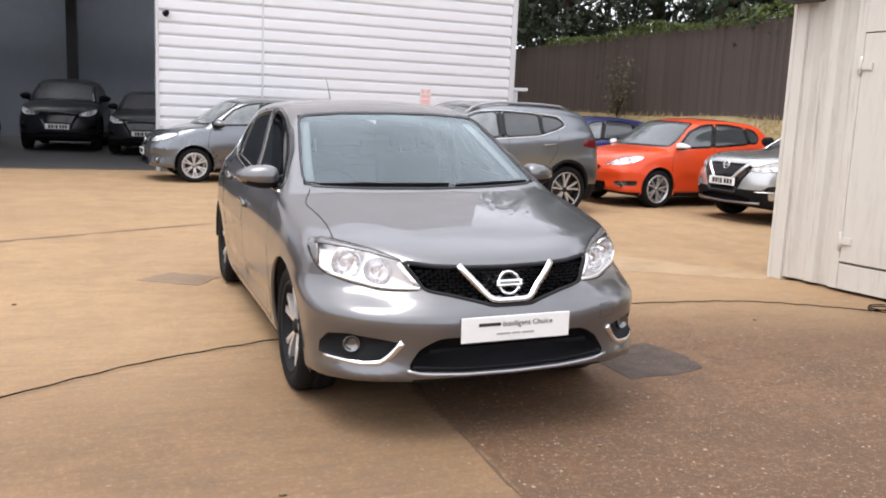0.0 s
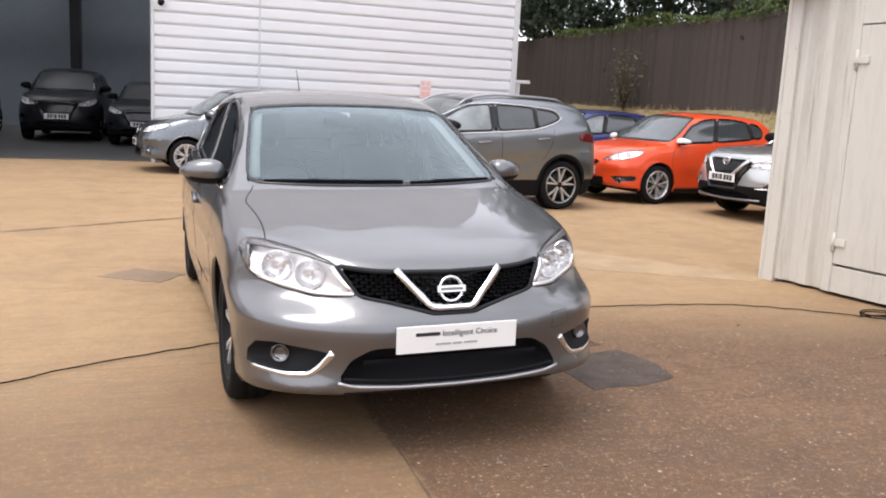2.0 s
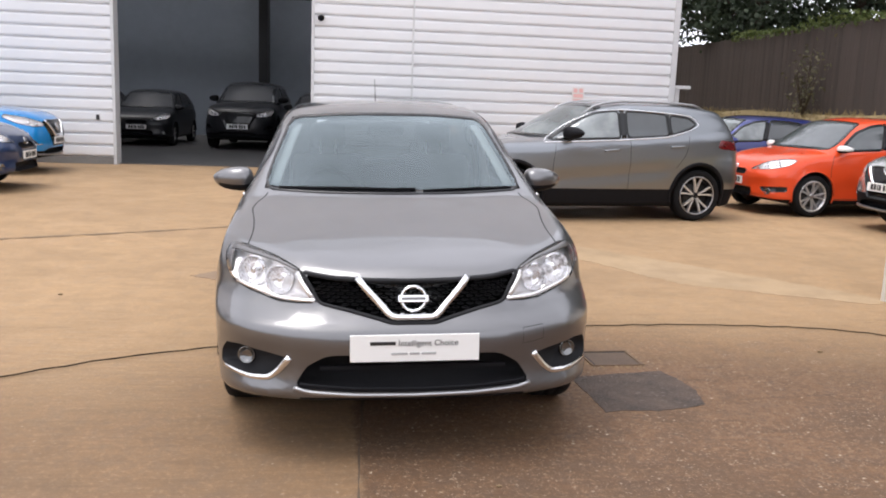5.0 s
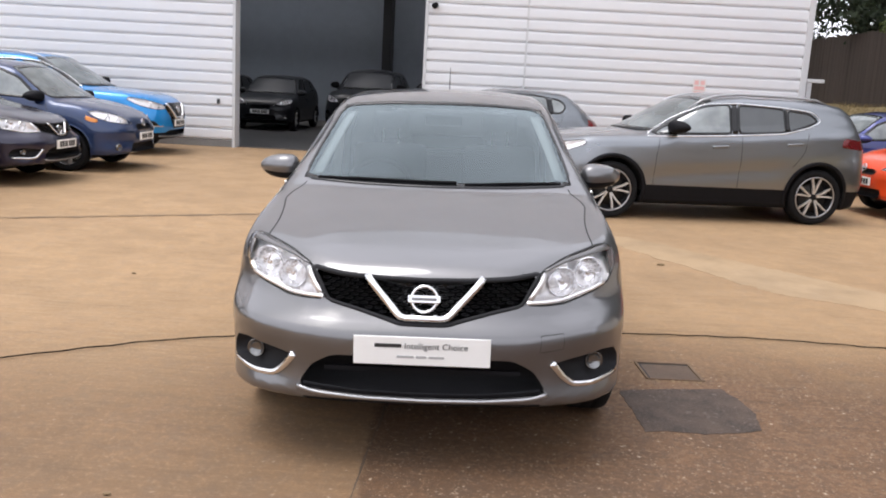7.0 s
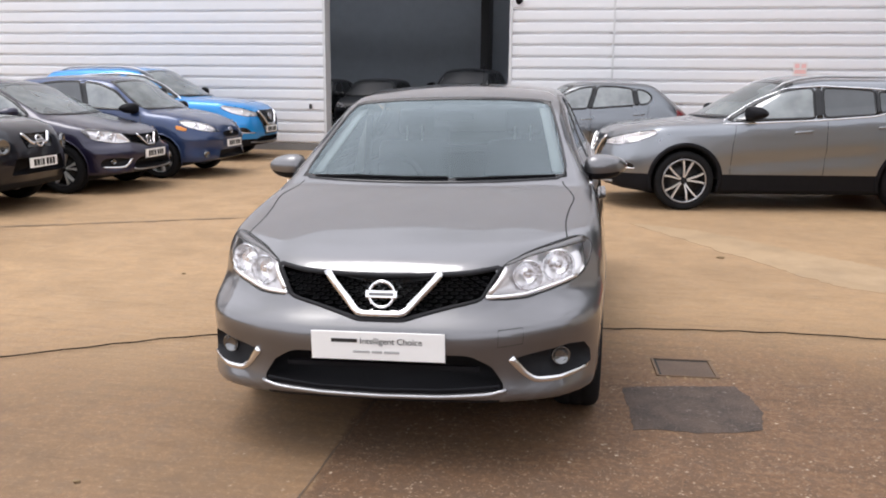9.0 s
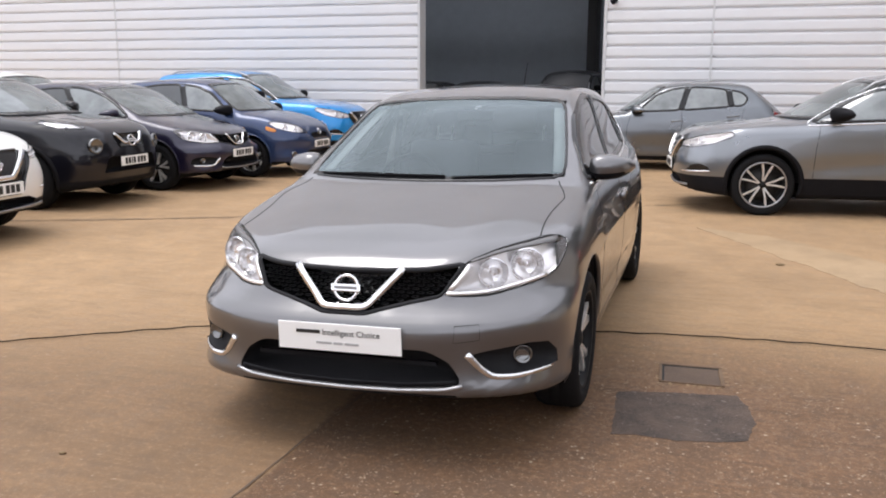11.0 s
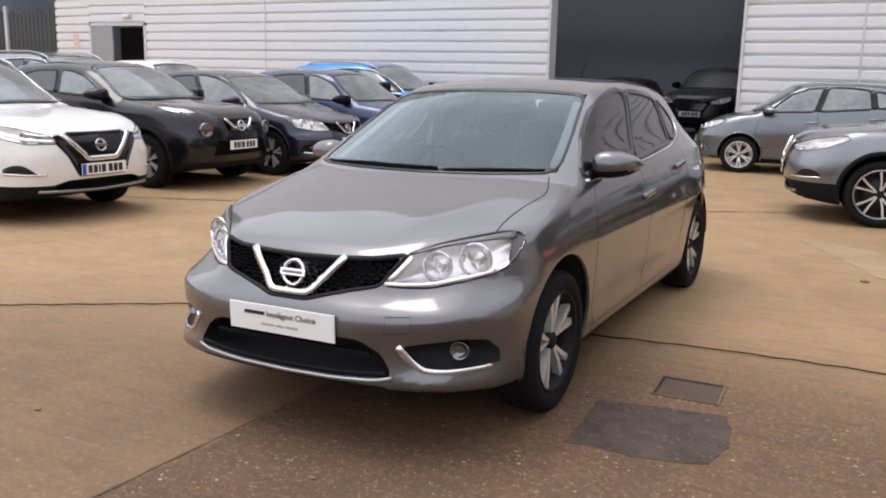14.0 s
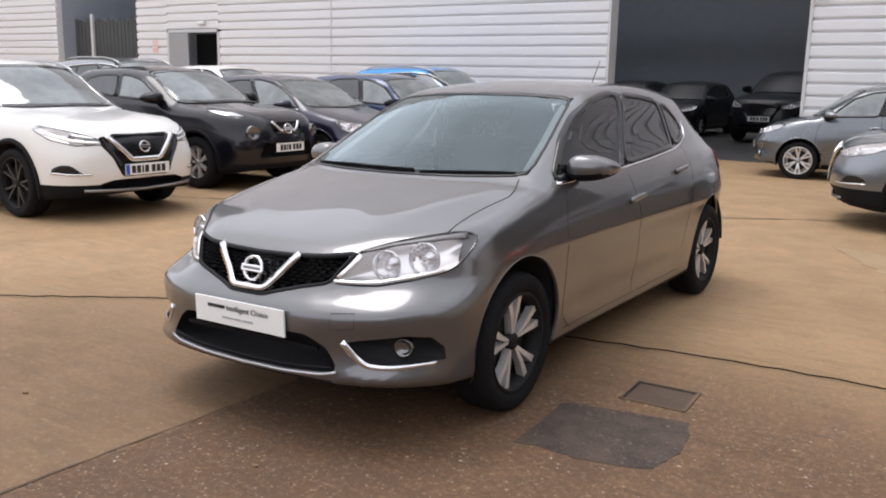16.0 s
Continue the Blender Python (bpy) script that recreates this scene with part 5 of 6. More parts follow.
def make_tree(x, y, z, h, r, count, seed, mat, label):
    rnd = random.Random(seed)
    tree = empty("tree", Matrix.Translation((x, y, z)), label, "tree", "trees behind the fence")
    bm = bmesh.new()
    tube(bm, [(0, 0, 0), (0.1, 0.05, h * 0.35), (0.0, 0.15, h * 0.7), (0.1, 0.1, h * 0.92)], [0.22, 0.17, 0.10, 0.03], 10)
    part("trunk", bm, BARK, tree, smooth=True)
    clumps = []
    for k in range(14):
        a = rnd.uniform(0, math.tau)
        z0 = h * rnd.uniform(0.15, 0.75)
        e = Vector((math.cos(a) * r * rnd.uniform(0.4, 0.95), math.sin(a) * r * rnd.uniform(0.4, 0.95), z0 + h * rnd.uniform(0.05, 0.25)))
        bm = bmesh.new()
        tube(bm, [(0.05, 0.08, z0), e * 0.5 + Vector((0, 0, z0 * 0.5 + 0.1)), e], [0.08, 0.05, 0.015], 6)
        part("limb", bm, BARK, tree, smooth=True)
        clumps.append((e, r * rnd.uniform(0.28, 0.5)))
    for k in range(16):
        clumps.append((Vector((rnd.gauss(0, r * 0.4), rnd.gauss(0, r * 0.4), h * rnd.uniform(0.1, 1.0))), r * rnd.uniform(0.25, 0.45)))
    pts = []
    for k in range(count):
        c, s = rnd.choice(clumps)
        v = Vector((rnd.gauss(0, 1), rnd.gauss(0, 1), rnd.gauss(0, 0.8))).normalized() * s * rnd.uniform(0.55, 1.05)
        pts.append(c + v)
    mesh_ob("crown", *leaves(pts, 0.11, seed + 1), mat, tree, smooth=False)
    return tree


# heights and spreads enlarged so the unseen crowns hold back eastern sky light
for i, (x, y, h, r, n) in enumerate(((16.5, 15.5, 6.5, 2.4, 5200), (16.0, 20.0, 7.5, 2.7, 6000), (17.0, 24.5, 8.0, 2.9, 6500), (15.8, 28.5, 7.5, 2.6, 6000), (17.5, 33.0, 9.0, 3.2, 6500), (16.2, 11.0, 6.0, 2.2, 4500), (20.0, 18.0, 8.5, 3.2, 5500), (20.5, 27.0, 9.5, 3.4, 5500), (14.6, 38.0, 8.5, 3.0, 5500), (11.5, 44.0, 9.0, 3.4, 6000))):
    make_tree(x, y, 1.4, h * 1.5, r * 1.25, int(n * 1.9), 40 + i, LEAF_DARK, "dark leafy tree behind the board fence")
# ivy over the fence top and a shrub in front
pts = []
for k in range(5200):
    y = rb.uniform(9, 26)
    hump = 0.12 + 0.28 * (0.5 + 0.5 * math.sin(y * 1.3)) * (1 if y < 22 else 0.4)
    pts.append((FX + rb.uniform(-0.12, 0.6), y, 3.68 + rb.uniform(-0.08, hump)))
ivy = empty("ivy", Matrix.Translation((0, 0, 0)), "light green ivy spilling over the fence top", "ivy")
mesh_ob("foliage", *leaves(pts, 0.05, 71), LEAF_IVY, ivy, smooth=False)
shrub = empty("shrub", Matrix.Translation((FX - 0.35, 20.9, 1.45)), "thin straggly shrub growing against the fence", "shrub")
bm = bmesh.new()
for k in range(9):
    a = rb.uniform(0, 6.28)
    tube(bm, [(0, 0, 0), (0.15 * math.cos(a), 0.3 * math.sin(a), 0.7), (0.25 * math.cos(a), 0.55 * math.sin(a), 1.3 + rb.uniform(-0.3, 0.5))], [0.02, 0.014, 0.004], 5)
part("stems", bm, BARK, shrub, smooth=True)
mesh_ob("foliage", *leaves([(rb.gauss(0, 0.14), rb.gauss(0, 0.32), abs(rb.gauss(0.8, 0.45))) for k in range(330)], 0.05, 77), LEAF_DULL, shrub, smooth=False)
# ---- the display car ----
HATCH = dict(
    length=4.35, width=1.768, height=1.47, floor=0.19, keel=((0, 0.1, 0.25, 0.45, 0.9, 4.0, 4.387), (0.265, 0.262, 0.252, 0.235, 0.19, 0.19, 0.25)), bow=0.22, edge=0.06, nose=0.035, sweep=0.0,
    plan=((0, 0.795), (0.3, 0.822), (0.55, 0.852), (0.85, 0.870), (1.5, 0.868), (2.2, 0.874), (3.0, 0.878), (3.4, 0.872), (3.8, 0.835), (4.1, 0.77), (4.387, 0.68)),
    belt=((0, 0.80), (1.1, 0.93), (1.7, 0.965), (2.5, 0.985), (3.0, 0.995), (3.5, 0.985), (4.387, 0.95)),
    side=((-0.85, -0.066), (-0.72, -0.038), (-0.6, -0.019), (-0.45, -0.007), (-0.32, -0.001), (-0.27, 0), (-0.2, -0.005), (-0.1, -0.026), (-0.05, -0.042), (0, -0.062), (0.06, -0.102), (0.4, -0.262), (0.55, -0.365)),
    taper=((0, 0), (2.4, 0), (3.0, 0.03), (3.4, 0.11), (3.8, 0.28), (4.387, 0.5)),
    top=((0, 0.69), (0.13, 0.757), (0.2, 0.79), (0.44, 0.862), (0.7, 0.920), (0.95, 0.968), (1.04, 0.985), (1.12, 1.023), (1.4, 1.162), (1.886, 1.385), (2.05, 1.428), (2.3, 1.458), (2.6, 1.466), (3.0, 1.45), (3.4, 1.41), (3.8, 1.34), (4.05, 1.24), (4.387, 1.0)),
    crown=((0, 0.06), (0.5, 0.06), (1.2, 0.035), (1.9, 0.05), (2.3, 0.10), (4.387, 0.13)),
    fplan=((0, 0), (0.2, 0.004), (0.36, 0.018), (0.46, 0.042), (0.57, 0.085), (0.67, 0.145), (0.75, 0.232), (0.80, 0.315), (0.84, 0.40), (0.885, 0.56)),
    fprof=((0.19, 0.09), (0.25, 0.030), (0.285, 0.010), (0.32, 0.012), (0.40, 0.022), (0.46, 0.018), (0.51, 0.010), (0.545, 0.012), (0.575, 0.035), (0.60, 0.062), (0.655, 0.098), (0.70, 0.115), (0.745, 0.132), (0.78, 0.160), (0.83, 0.225), (1.0, 0.56), (1.5, 1.4)),
    shelf=((0, 0), (0.30, 0), (0.36, 0.008), (0.46, 0.035), (0.545, 0.07), (0.65, 0.092), (0.757, 0.09), (0.9, 0.04)), shelf_z=(0.555, 0.66),
    rplan=((0, 0), (0.5, 0.04), (0.75, 0.16), (0.88, 0.4)),
    rprof=((0.2, 0.05), (0.5, 0.0), (0.75, 0.06), (0.87, 0.15), (1.0, 0.28), (1.17, 0.48), (1.35, 0.72), (1.5, 0.92)),
    ridges=((0.34, 0.20, 0.15, 0.008, 0.15, 1.3),),
    dents=((0.30, 0.46, 0.16, 0.06, -0.010), (0.66, 0.292, 0.20, 0.036, -0.024), (0.50, 0.38, 0.06, 0.10, -0.010)),
    creases=((1.25, 3.1, 0.36, 0.014, 0.07), (1.15, 4.2, 0.695, -0.006, 0.022)),
    wheel=dict(R=0.318, rim=0.228, width=0.205, x=0.738, hubs=(0.868, 3.565), arch=0.368, style=(5, 0.048, (0.014, 0.046)), turn=0.1, lip=ALLOY_DARK),
)
HERO_LOOK = dict(
    paint=GREY_PAINT, real_glass=True, lamp_az=42, top_view=True, arch_band=0.006, arch_proud=0.001, gap_width=0.0035,
    windows=([(1.30, 0.985), (1.55, 1.152), (1.77, 1.268), (2.0, 1.342), (2.22, 1.378), (2.39, 1.386), (2.36, 1.30), (2.10, 1.0)],
             [(2.15, 1.006), (2.41, 1.30), (2.455, 1.378), (2.73, 1.364), (2.98, 1.332), (2.99, 1.25), (2.94, 1.056)],
             [(3.0, 1.066), (3.04, 1.25), (3.03, 1.322), (3.17, 1.28), (3.29, 1.19), (3.28, 1.13), (3.12, 1.08)]),
    windscreen=[(-0.68, 1.008), (-0.35, 0.998), (0, 0.996), (0.35, 0.998), (0.68, 1.008), (0.645, 1.14), (0.565, 1.362), (0.3, 1.382), (0, 1.386), (-0.3, 1.382), (-0.565, 1.362), (-0.645, 1.14)],
    rear_window=[(-0.52, 1.08), (0.52, 1.08), (0.45, 1.30), (-0.45, 1.30)],
    waist=[(1.30, 0.965), (2.05, 0.984), (2.46, 1.004), (2.96, 1.038), (3.18, 1.075), (3.33, 1.125), (3.345, 1.19)],
    pillars=([(2.425, 1.388), (2.385, 1.30), (2.125, 1.0)], [(3.005, 1.33), (3.015, 1.25), (2.97, 1.062)]), pillar_width=0.05,
    seams=([(1.36, 0.93), (1.29, 0.78), (1.27, 0.34), (1.4, 0.245)], [(2.10, 0.985), (2.20, 0.75), (2.19, 0.28)], [(3.10, 1.05), (3.14, 0.9), (3.08, 0.70), (2.98, 0.42)], [(1.32, 0.262), (2.98, 0.268)]),
    handles=((2.05, 0.808), (2.82, 0.908)),
    mirror=(1.50, 1.03, 0.872), mirror_size=(0.112, 0.09, 0.064),
    headlamp=[(0.385, 0.132, 0.655), (0.425, 0.18, 0.712), (0.457, 0.229, 0.768), (0.553, 0.343, 0.801), (0.614, 0.411, 0.814), (0.698, 0.503, 0.829), (0.724, 0.536, 0.833), (0.766, 0.578, 0.829), (0.792, 0.602, 0.816), (0.796, 0.569, 0.79), (0.787, 0.512, 0.746), (0.770, 0.468, 0.706), (0.752, 0.437, 0.693), (0.708, 0.38, 0.678), (0.643, 0.318, 0.660), (0.55, 0.235, 0.643), (0.47, 0.18, 0.646)],
    bulbs=(((0.565, 0.28, 0.724), 0.060), ((0.672, 0.39, 0.750), 0.066)),
    lamp_lid=([(0.47, 0.24, 0.769), (0.558, 0.336, 0.794), (0.638, 0.414, 0.807), (0.72, 0.52, 0.82), (0.755, 0.565, 0.820)], [(0.752, 0.55, 0.822), (0.768, 0.578, 0.826), (0.790, 0.60, 0.814), (0.793, 0.569, 0.79), (0.785, 0.512, 0.746), (0.771, 0.473, 0.712), (0.766, 0.48, 0.74)]),
    lamp_chrome=(([(0.40, 0.14, 0.660), (0.47, 0.185, 0.655), (0.55, 0.24, 0.653), (0.64, 0.316, 0.671), (0.74, 0.42, 0.696)], 0.016), ([(0.41, 0.155, 0.672), (0.44, 0.19, 0.71), (0.468, 0.232, 0.758)], 0.022)),
    mouths=[
        dict(name="grille", outline=[(-0.455, 0.766), (-0.33, 0.752), (-0.17, 0.744), (0, 0.741), (0.17, 0.744), (0.33, 0.752), (0.455, 0.766), (0.42, 0.714), (0.383, 0.652), (0.27, 0.630), (0.12, 0.592), (0.09, 0.584), (-0.09, 0.584), (-0.12, 0.592), (-0.27, 0.630), (-0.383, 0.652), (-0.42, 0.714)], depth=0.05, rim=RECESS, rim_width=0.007, mesh=0.022, mat=GLOSS_BLACK),
        dict(name="lower_intake", outline=[(-0.365, 0.452), (-0.33, 0.462), (0.33, 0.462), (0.365, 0.452), (0.43, 0.412), (0.475, 0.345), (0.472, 0.320), (0.25, 0.308), (0, 0.304), (-0.25, 0.308), (-0.472, 0.320), (-0.475, 0.345), (-0.43, 0.412)], depth=0.14, mat=RECESS, slats=(0.40,), slat_width=0.80),
    ],
    front_bars=(
        ("grille_chrome", [(-0.226, 0.746), (-0.09, 0.600), (0.09, 0.600), (0.226, 0.746)], CHROME, 0.030, 0.020),
        ("splitter", [(-0.485, 0.322), (-0.42, 0.306), (-0.23, 0.296), (0, 0.293), (0.23, 0.296), (0.42, 0.306), (0.485, 0.322)], SATIN, 0.016, 0.010),
        ("intake_sill", [(-0.46, 0.336), (-0.25, 0.322), (0, 0.318), (0.25, 0.322), (0.46, 0.336)], TRIM, 0.018, 0.004),
    ),
    pits=(("fog_recess", [(0.50, 0.072, 0.440), (0.56, 0.098, 0.452), (0.62, 0.128, 0.460), (0.71, 0.20, 0.470), (0.770, 0.288, 0.456), (0.795, 0.34, 0.41), (0.797, 0.345, 0.360), (0.71, 0.20, 0.350), (0.605, 0.118, 0.348), (0.56, 0.098, 0.372)], RECESS, 0.05),),
    bars=(("fog_trim", [(0.496, 0.07, 0.445), (0.545, 0.09, 0.385), (0.585, 0.11, 0.350), (0.66, 0.155, 0.344), (0.78, 0.31, 0.352)], CHROME, (0.030, 0.014), 0.007),),
    fogs=(((0.705, 0.2, 0.415), 0.036),), fog_lift=-0.03,
    # black lip under the splitter; the low band also paints in underside shade
    cladding=0.222, chin=(0.46, 0.284, 0.5), badge=(0.674, 0.056), plate=(0.494, 0.0, 0.02, False), show_plate=True,
    bonnet=([(0.698, 0.503, 0.832), (0.690, 0.577, 0.853), (0.688, 0.677, 0.877), (0.695, 0.792, 0.901), (0.708, 0.893, 0.92), (0.720, 0.975, 0.934), (0.691, 1.084, 0.961), (0.66, 1.17, 0.995)],),
    tail_lamps=([(0.6, 4.2, 0.95), (0.82, 3.92, 1.0), (0.83, 3.88, 0.85), (0.65, 4.25, 0.82)],),
)
HERO = pose(1.988, 3.43, 0, 0, 0, 0.2)
hero, hero_shape = build_car("hatchback_car", "warm grey metallic five-door hatchback on display", HERO, HATCH, HERO_LOOK, (72, 204, 66))


def hero_cabin(car, sh, S):
    """Dashboard, wheel, seats and linings behind the clear glass."""
    part("cabin_floor", boxes([((-0.72, 1.2, 0.24), (0.72, 3.9, 0.30))], 0.01), DASH, car)
    dash = bmesh.new()
    box(dash, (-0.70, 1.38, 0.55), (0.70, 1.72, 0.90), 0.05)
    box(dash, (-0.62, 1.30, 0.80), (0.62, 1.6, 0.93), 0.04)
    box(dash, (-0.52, 1.5, 0.86), (-0.20, 1.74, 0.955), 0.03)
    part("dashboard", dash, DASH, car, smooth=True)
    rim = bmesh.new()
    m = Matrix.Translation((-0.36, 1.86, 0.88)) @ Matrix.Rotation(radians(-25), 4, "X")
    tube(rim, [m @ Vector((0.185 * math.cos(a * math.tau / 28), 0, 0.185 * math.sin(a * math.tau / 28))) for a in range(28)], 0.017, 8, True)
    box(rim, (-0.17, -0.01, -0.02), (0.17, 0.02, 0.03), 0.006, m)
    box(rim, (-0.06, -0.03, -0.06), (0.06, 0.02, 0.06), 0.02, m)
    part("steering_wheel", rim, TRIM, car, smooth=True)
    for x in (-0.36, 0.36):
        s = bmesh.new()
        box(s, (x - 0.25, 1.95, 0.40), (x + 0.25, 2.45, 0.56), 0.06)
        box(s, (x - 0.24, -0.09, 0.0), (x + 0.24, 0.05, 0.60), 0.06, Matrix.Translation((0, 2.45, 0.52)) @ Matrix.Rotation(radians(-16), 4, "X"))
        seat = part("front_seat", s, SEAT, car, smooth=True)
        h = bmesh.new()
        box(h, (x - 0.12, -0.05, 0.0), (x + 0.12, 0.04, 0.18), 0.04, Matrix.Translation((0, 2.66, 1.13)) @ Matrix.Rotation(radians(-14), 4, "X"))
        part("headrest", h, SEAT, seat, smooth=True)
        for dx in (-0.05, 0.05):
            p = bmesh.new()
            tube(p, [(x + dx, 2.555, 1.075), (x + dx, 2.60, 1.19)], 0.006, 6)
            part("headrest_post", p, PLATE_WHITE, seat)
    s = bmesh.new()
    box(s, (-0.64, 2.95, 0.40), (0.64, 3.4, 0.56), 0.05)
    box(s, (-0.64, -0.08, 0), (0.64, 0.08, 0.52), 0.05, Matrix.Translation((0, 3.42, 0.5)) @ Matrix.Rotation(radians(-18), 4, "X"))
    bench = part("rear_seat", s, SEAT, car, smooth=True)
    for x in (-0.4, 0.4):
        h = bmesh.new()
        box(h, (x - 0.12, 3.52, 1.0), (x + 0.12, 3.6, 1.15), 0.035)
        part("headrest", h, SEAT, bench, smooth=True)
    part("parcel_shelf", boxes([((-0.62, 3.45, 0.94), (0.62, 4.0, 0.96))], 0.005), DASH, car)
    for sgn in (-1, 1):
        b = bmesh.new()
        tube(b, [(sgn * 0.70, 2.40, 0.90), (sgn * 0.66, 2.44, 1.12), (sgn * 0.60, 2.47, 1.30)], 0.035, 8)
        part("pillar_lining", b, HEADLINING, car, smooth=True)
        b = bmesh.new()
        box(b, (-0.022, -0.003, 0.0), (0.022, 0.003, 0.62), 0.002, Matrix.Translation((sgn * 0.66, 2.38, 0.66)) @ Matrix.Rotation(radians(-5 * sgn), 4, "Y"))
        part("seat_belt", b, TRIM, car)
        part("door_card", boxes([((sgn * 0.74, 1.45, 0.3), (sgn * 0.77, 3.5, 0.955))], 0.01), DASH, car)
    V, F = [], []
    for j in range(13):
        y = 2.08 + 1.4 * j / 12
        for i in range(11):
            x = -0.54 + 1.08 * i / 10
            V.append((x, y, float(sh.c["top"](y - S["bow"] * x * x)) - float(sh.c["crown"](y)) * x * x - 0.035))
    for j in range(12):
        for i in range(10):
            a = j * 11 + i
            F.append((a, a + 1, a + 12, a + 11))
    mesh_ob("headlining", V, F, HEADLINING, car)
    bm = bmesh.new()
    box(bm, (-0.11, 2.03, 1.25), (0.11, 2.06, 1.31), 0.012)
    part("rear_view_mirror", bm, TRIM, car, smooth=True)
    front = View(sh, 0)
    for pts, n in (([(-0.60, 1.012), (-0.35, 1.016), (0.10, 1.012)], "wiper"), ([(0.14, 1.006), (0.42, 1.014), (0.62, 1.014)], "wiper")):
        put(n, strip(front, pts, 0.009, 0.010, 0.04, 1), TRIM, car)
    put("screen_frit", strip(front, [(-0.67, 1.014), (-0.35, 1.006), (0, 1.004), (0.35, 1.006), (0.67, 1.014)], 0.03, 0.002, 0.05, 1), GLOSS_BLACK, car)
    for sgn in (-1, 1):
        V, F = strip(front, [(sgn * 0.63, 1.04), (sgn * 0.595, 1.16), (sgn * 0.53, 1.34)], 0.06, 0.004, 0.05, 1)
        V = V + np.array([0, 0.05, -0.02])
        put("pillar_trim", (V, F), HEADLINING, car)
    bm = bmesh.new()
    tube(bm, [(0.0, 3.35, 1.42), (0.0, 3.42, 1.46), (0.0, 3.55, 1.62)], [0.011, 0.004, 0.0018], 6)
    part("roof_aerial", bm, TRIM, car)


hero_cabin(hero, hero_shape, HATCH)


def lettering(parent, words, size, x, y, z, mat):
    cu = bpy.data.curves.new("lettering", "FONT")
    cu.body, cu.size, cu.align_x, cu.extrude = words, size, "LEFT", 0.0006
    tmp = new("lettering_tmp", cu)
    me = bpy.data.meshes.new_from_object(tmp)
    bpy.data.objects.remove(tmp)
    me.materials.append(mat)
    o_ = new("lettering", me)
    o_.parent = parent
    o_.matrix_local = Matrix.Translation((x, y, z)) @ Matrix.Rotation(math.pi / 2, 4, "X")
    return o_


show_plate = [c_ for c_ in hero.children if c_.name.startswith("number_plate")][0]
part("brand_bar", boxes([((-0.18, -0.0062, 0.014), (-0.078, -0.004, 0.028))]), INK, show_plate)
lettering(show_plate, "Intelligent Choice", 0.034, -0.068, -0.0058, 0.010, INK)
for a, b in ((-0.095, -0.030), (-0.022, 0.018), (0.026, 0.085)):
    part("plate_bar", boxes([((a, -0.0062, -0.027), (b, -0.004, -0.018))]), INK_GREY, show_plate)
tow = View(hero_shape, 42, 1)
put("tow_cover_gap", strip(tow, to_flat(tow, [(0.453, 0.056, 0.555), (0.535, 0.10, 0.560), (0.538, 0.09, 0.500), (0.449, 0.049, 0.490), (0.453, 0.056, 0.555)]), 0.0018, 0.0004, 0.02, 0), GAP, hero)
# the body leans a little on its springs, the wheels stand level
for c_ in hero.children:
    if not c_.name.startswith("wheel") or c_.name.startswith("wheel_well"):
        c_.matrix_basis = Matrix.Rotation(radians(-1.29), 4, "Y") @ c_.matrix_basis
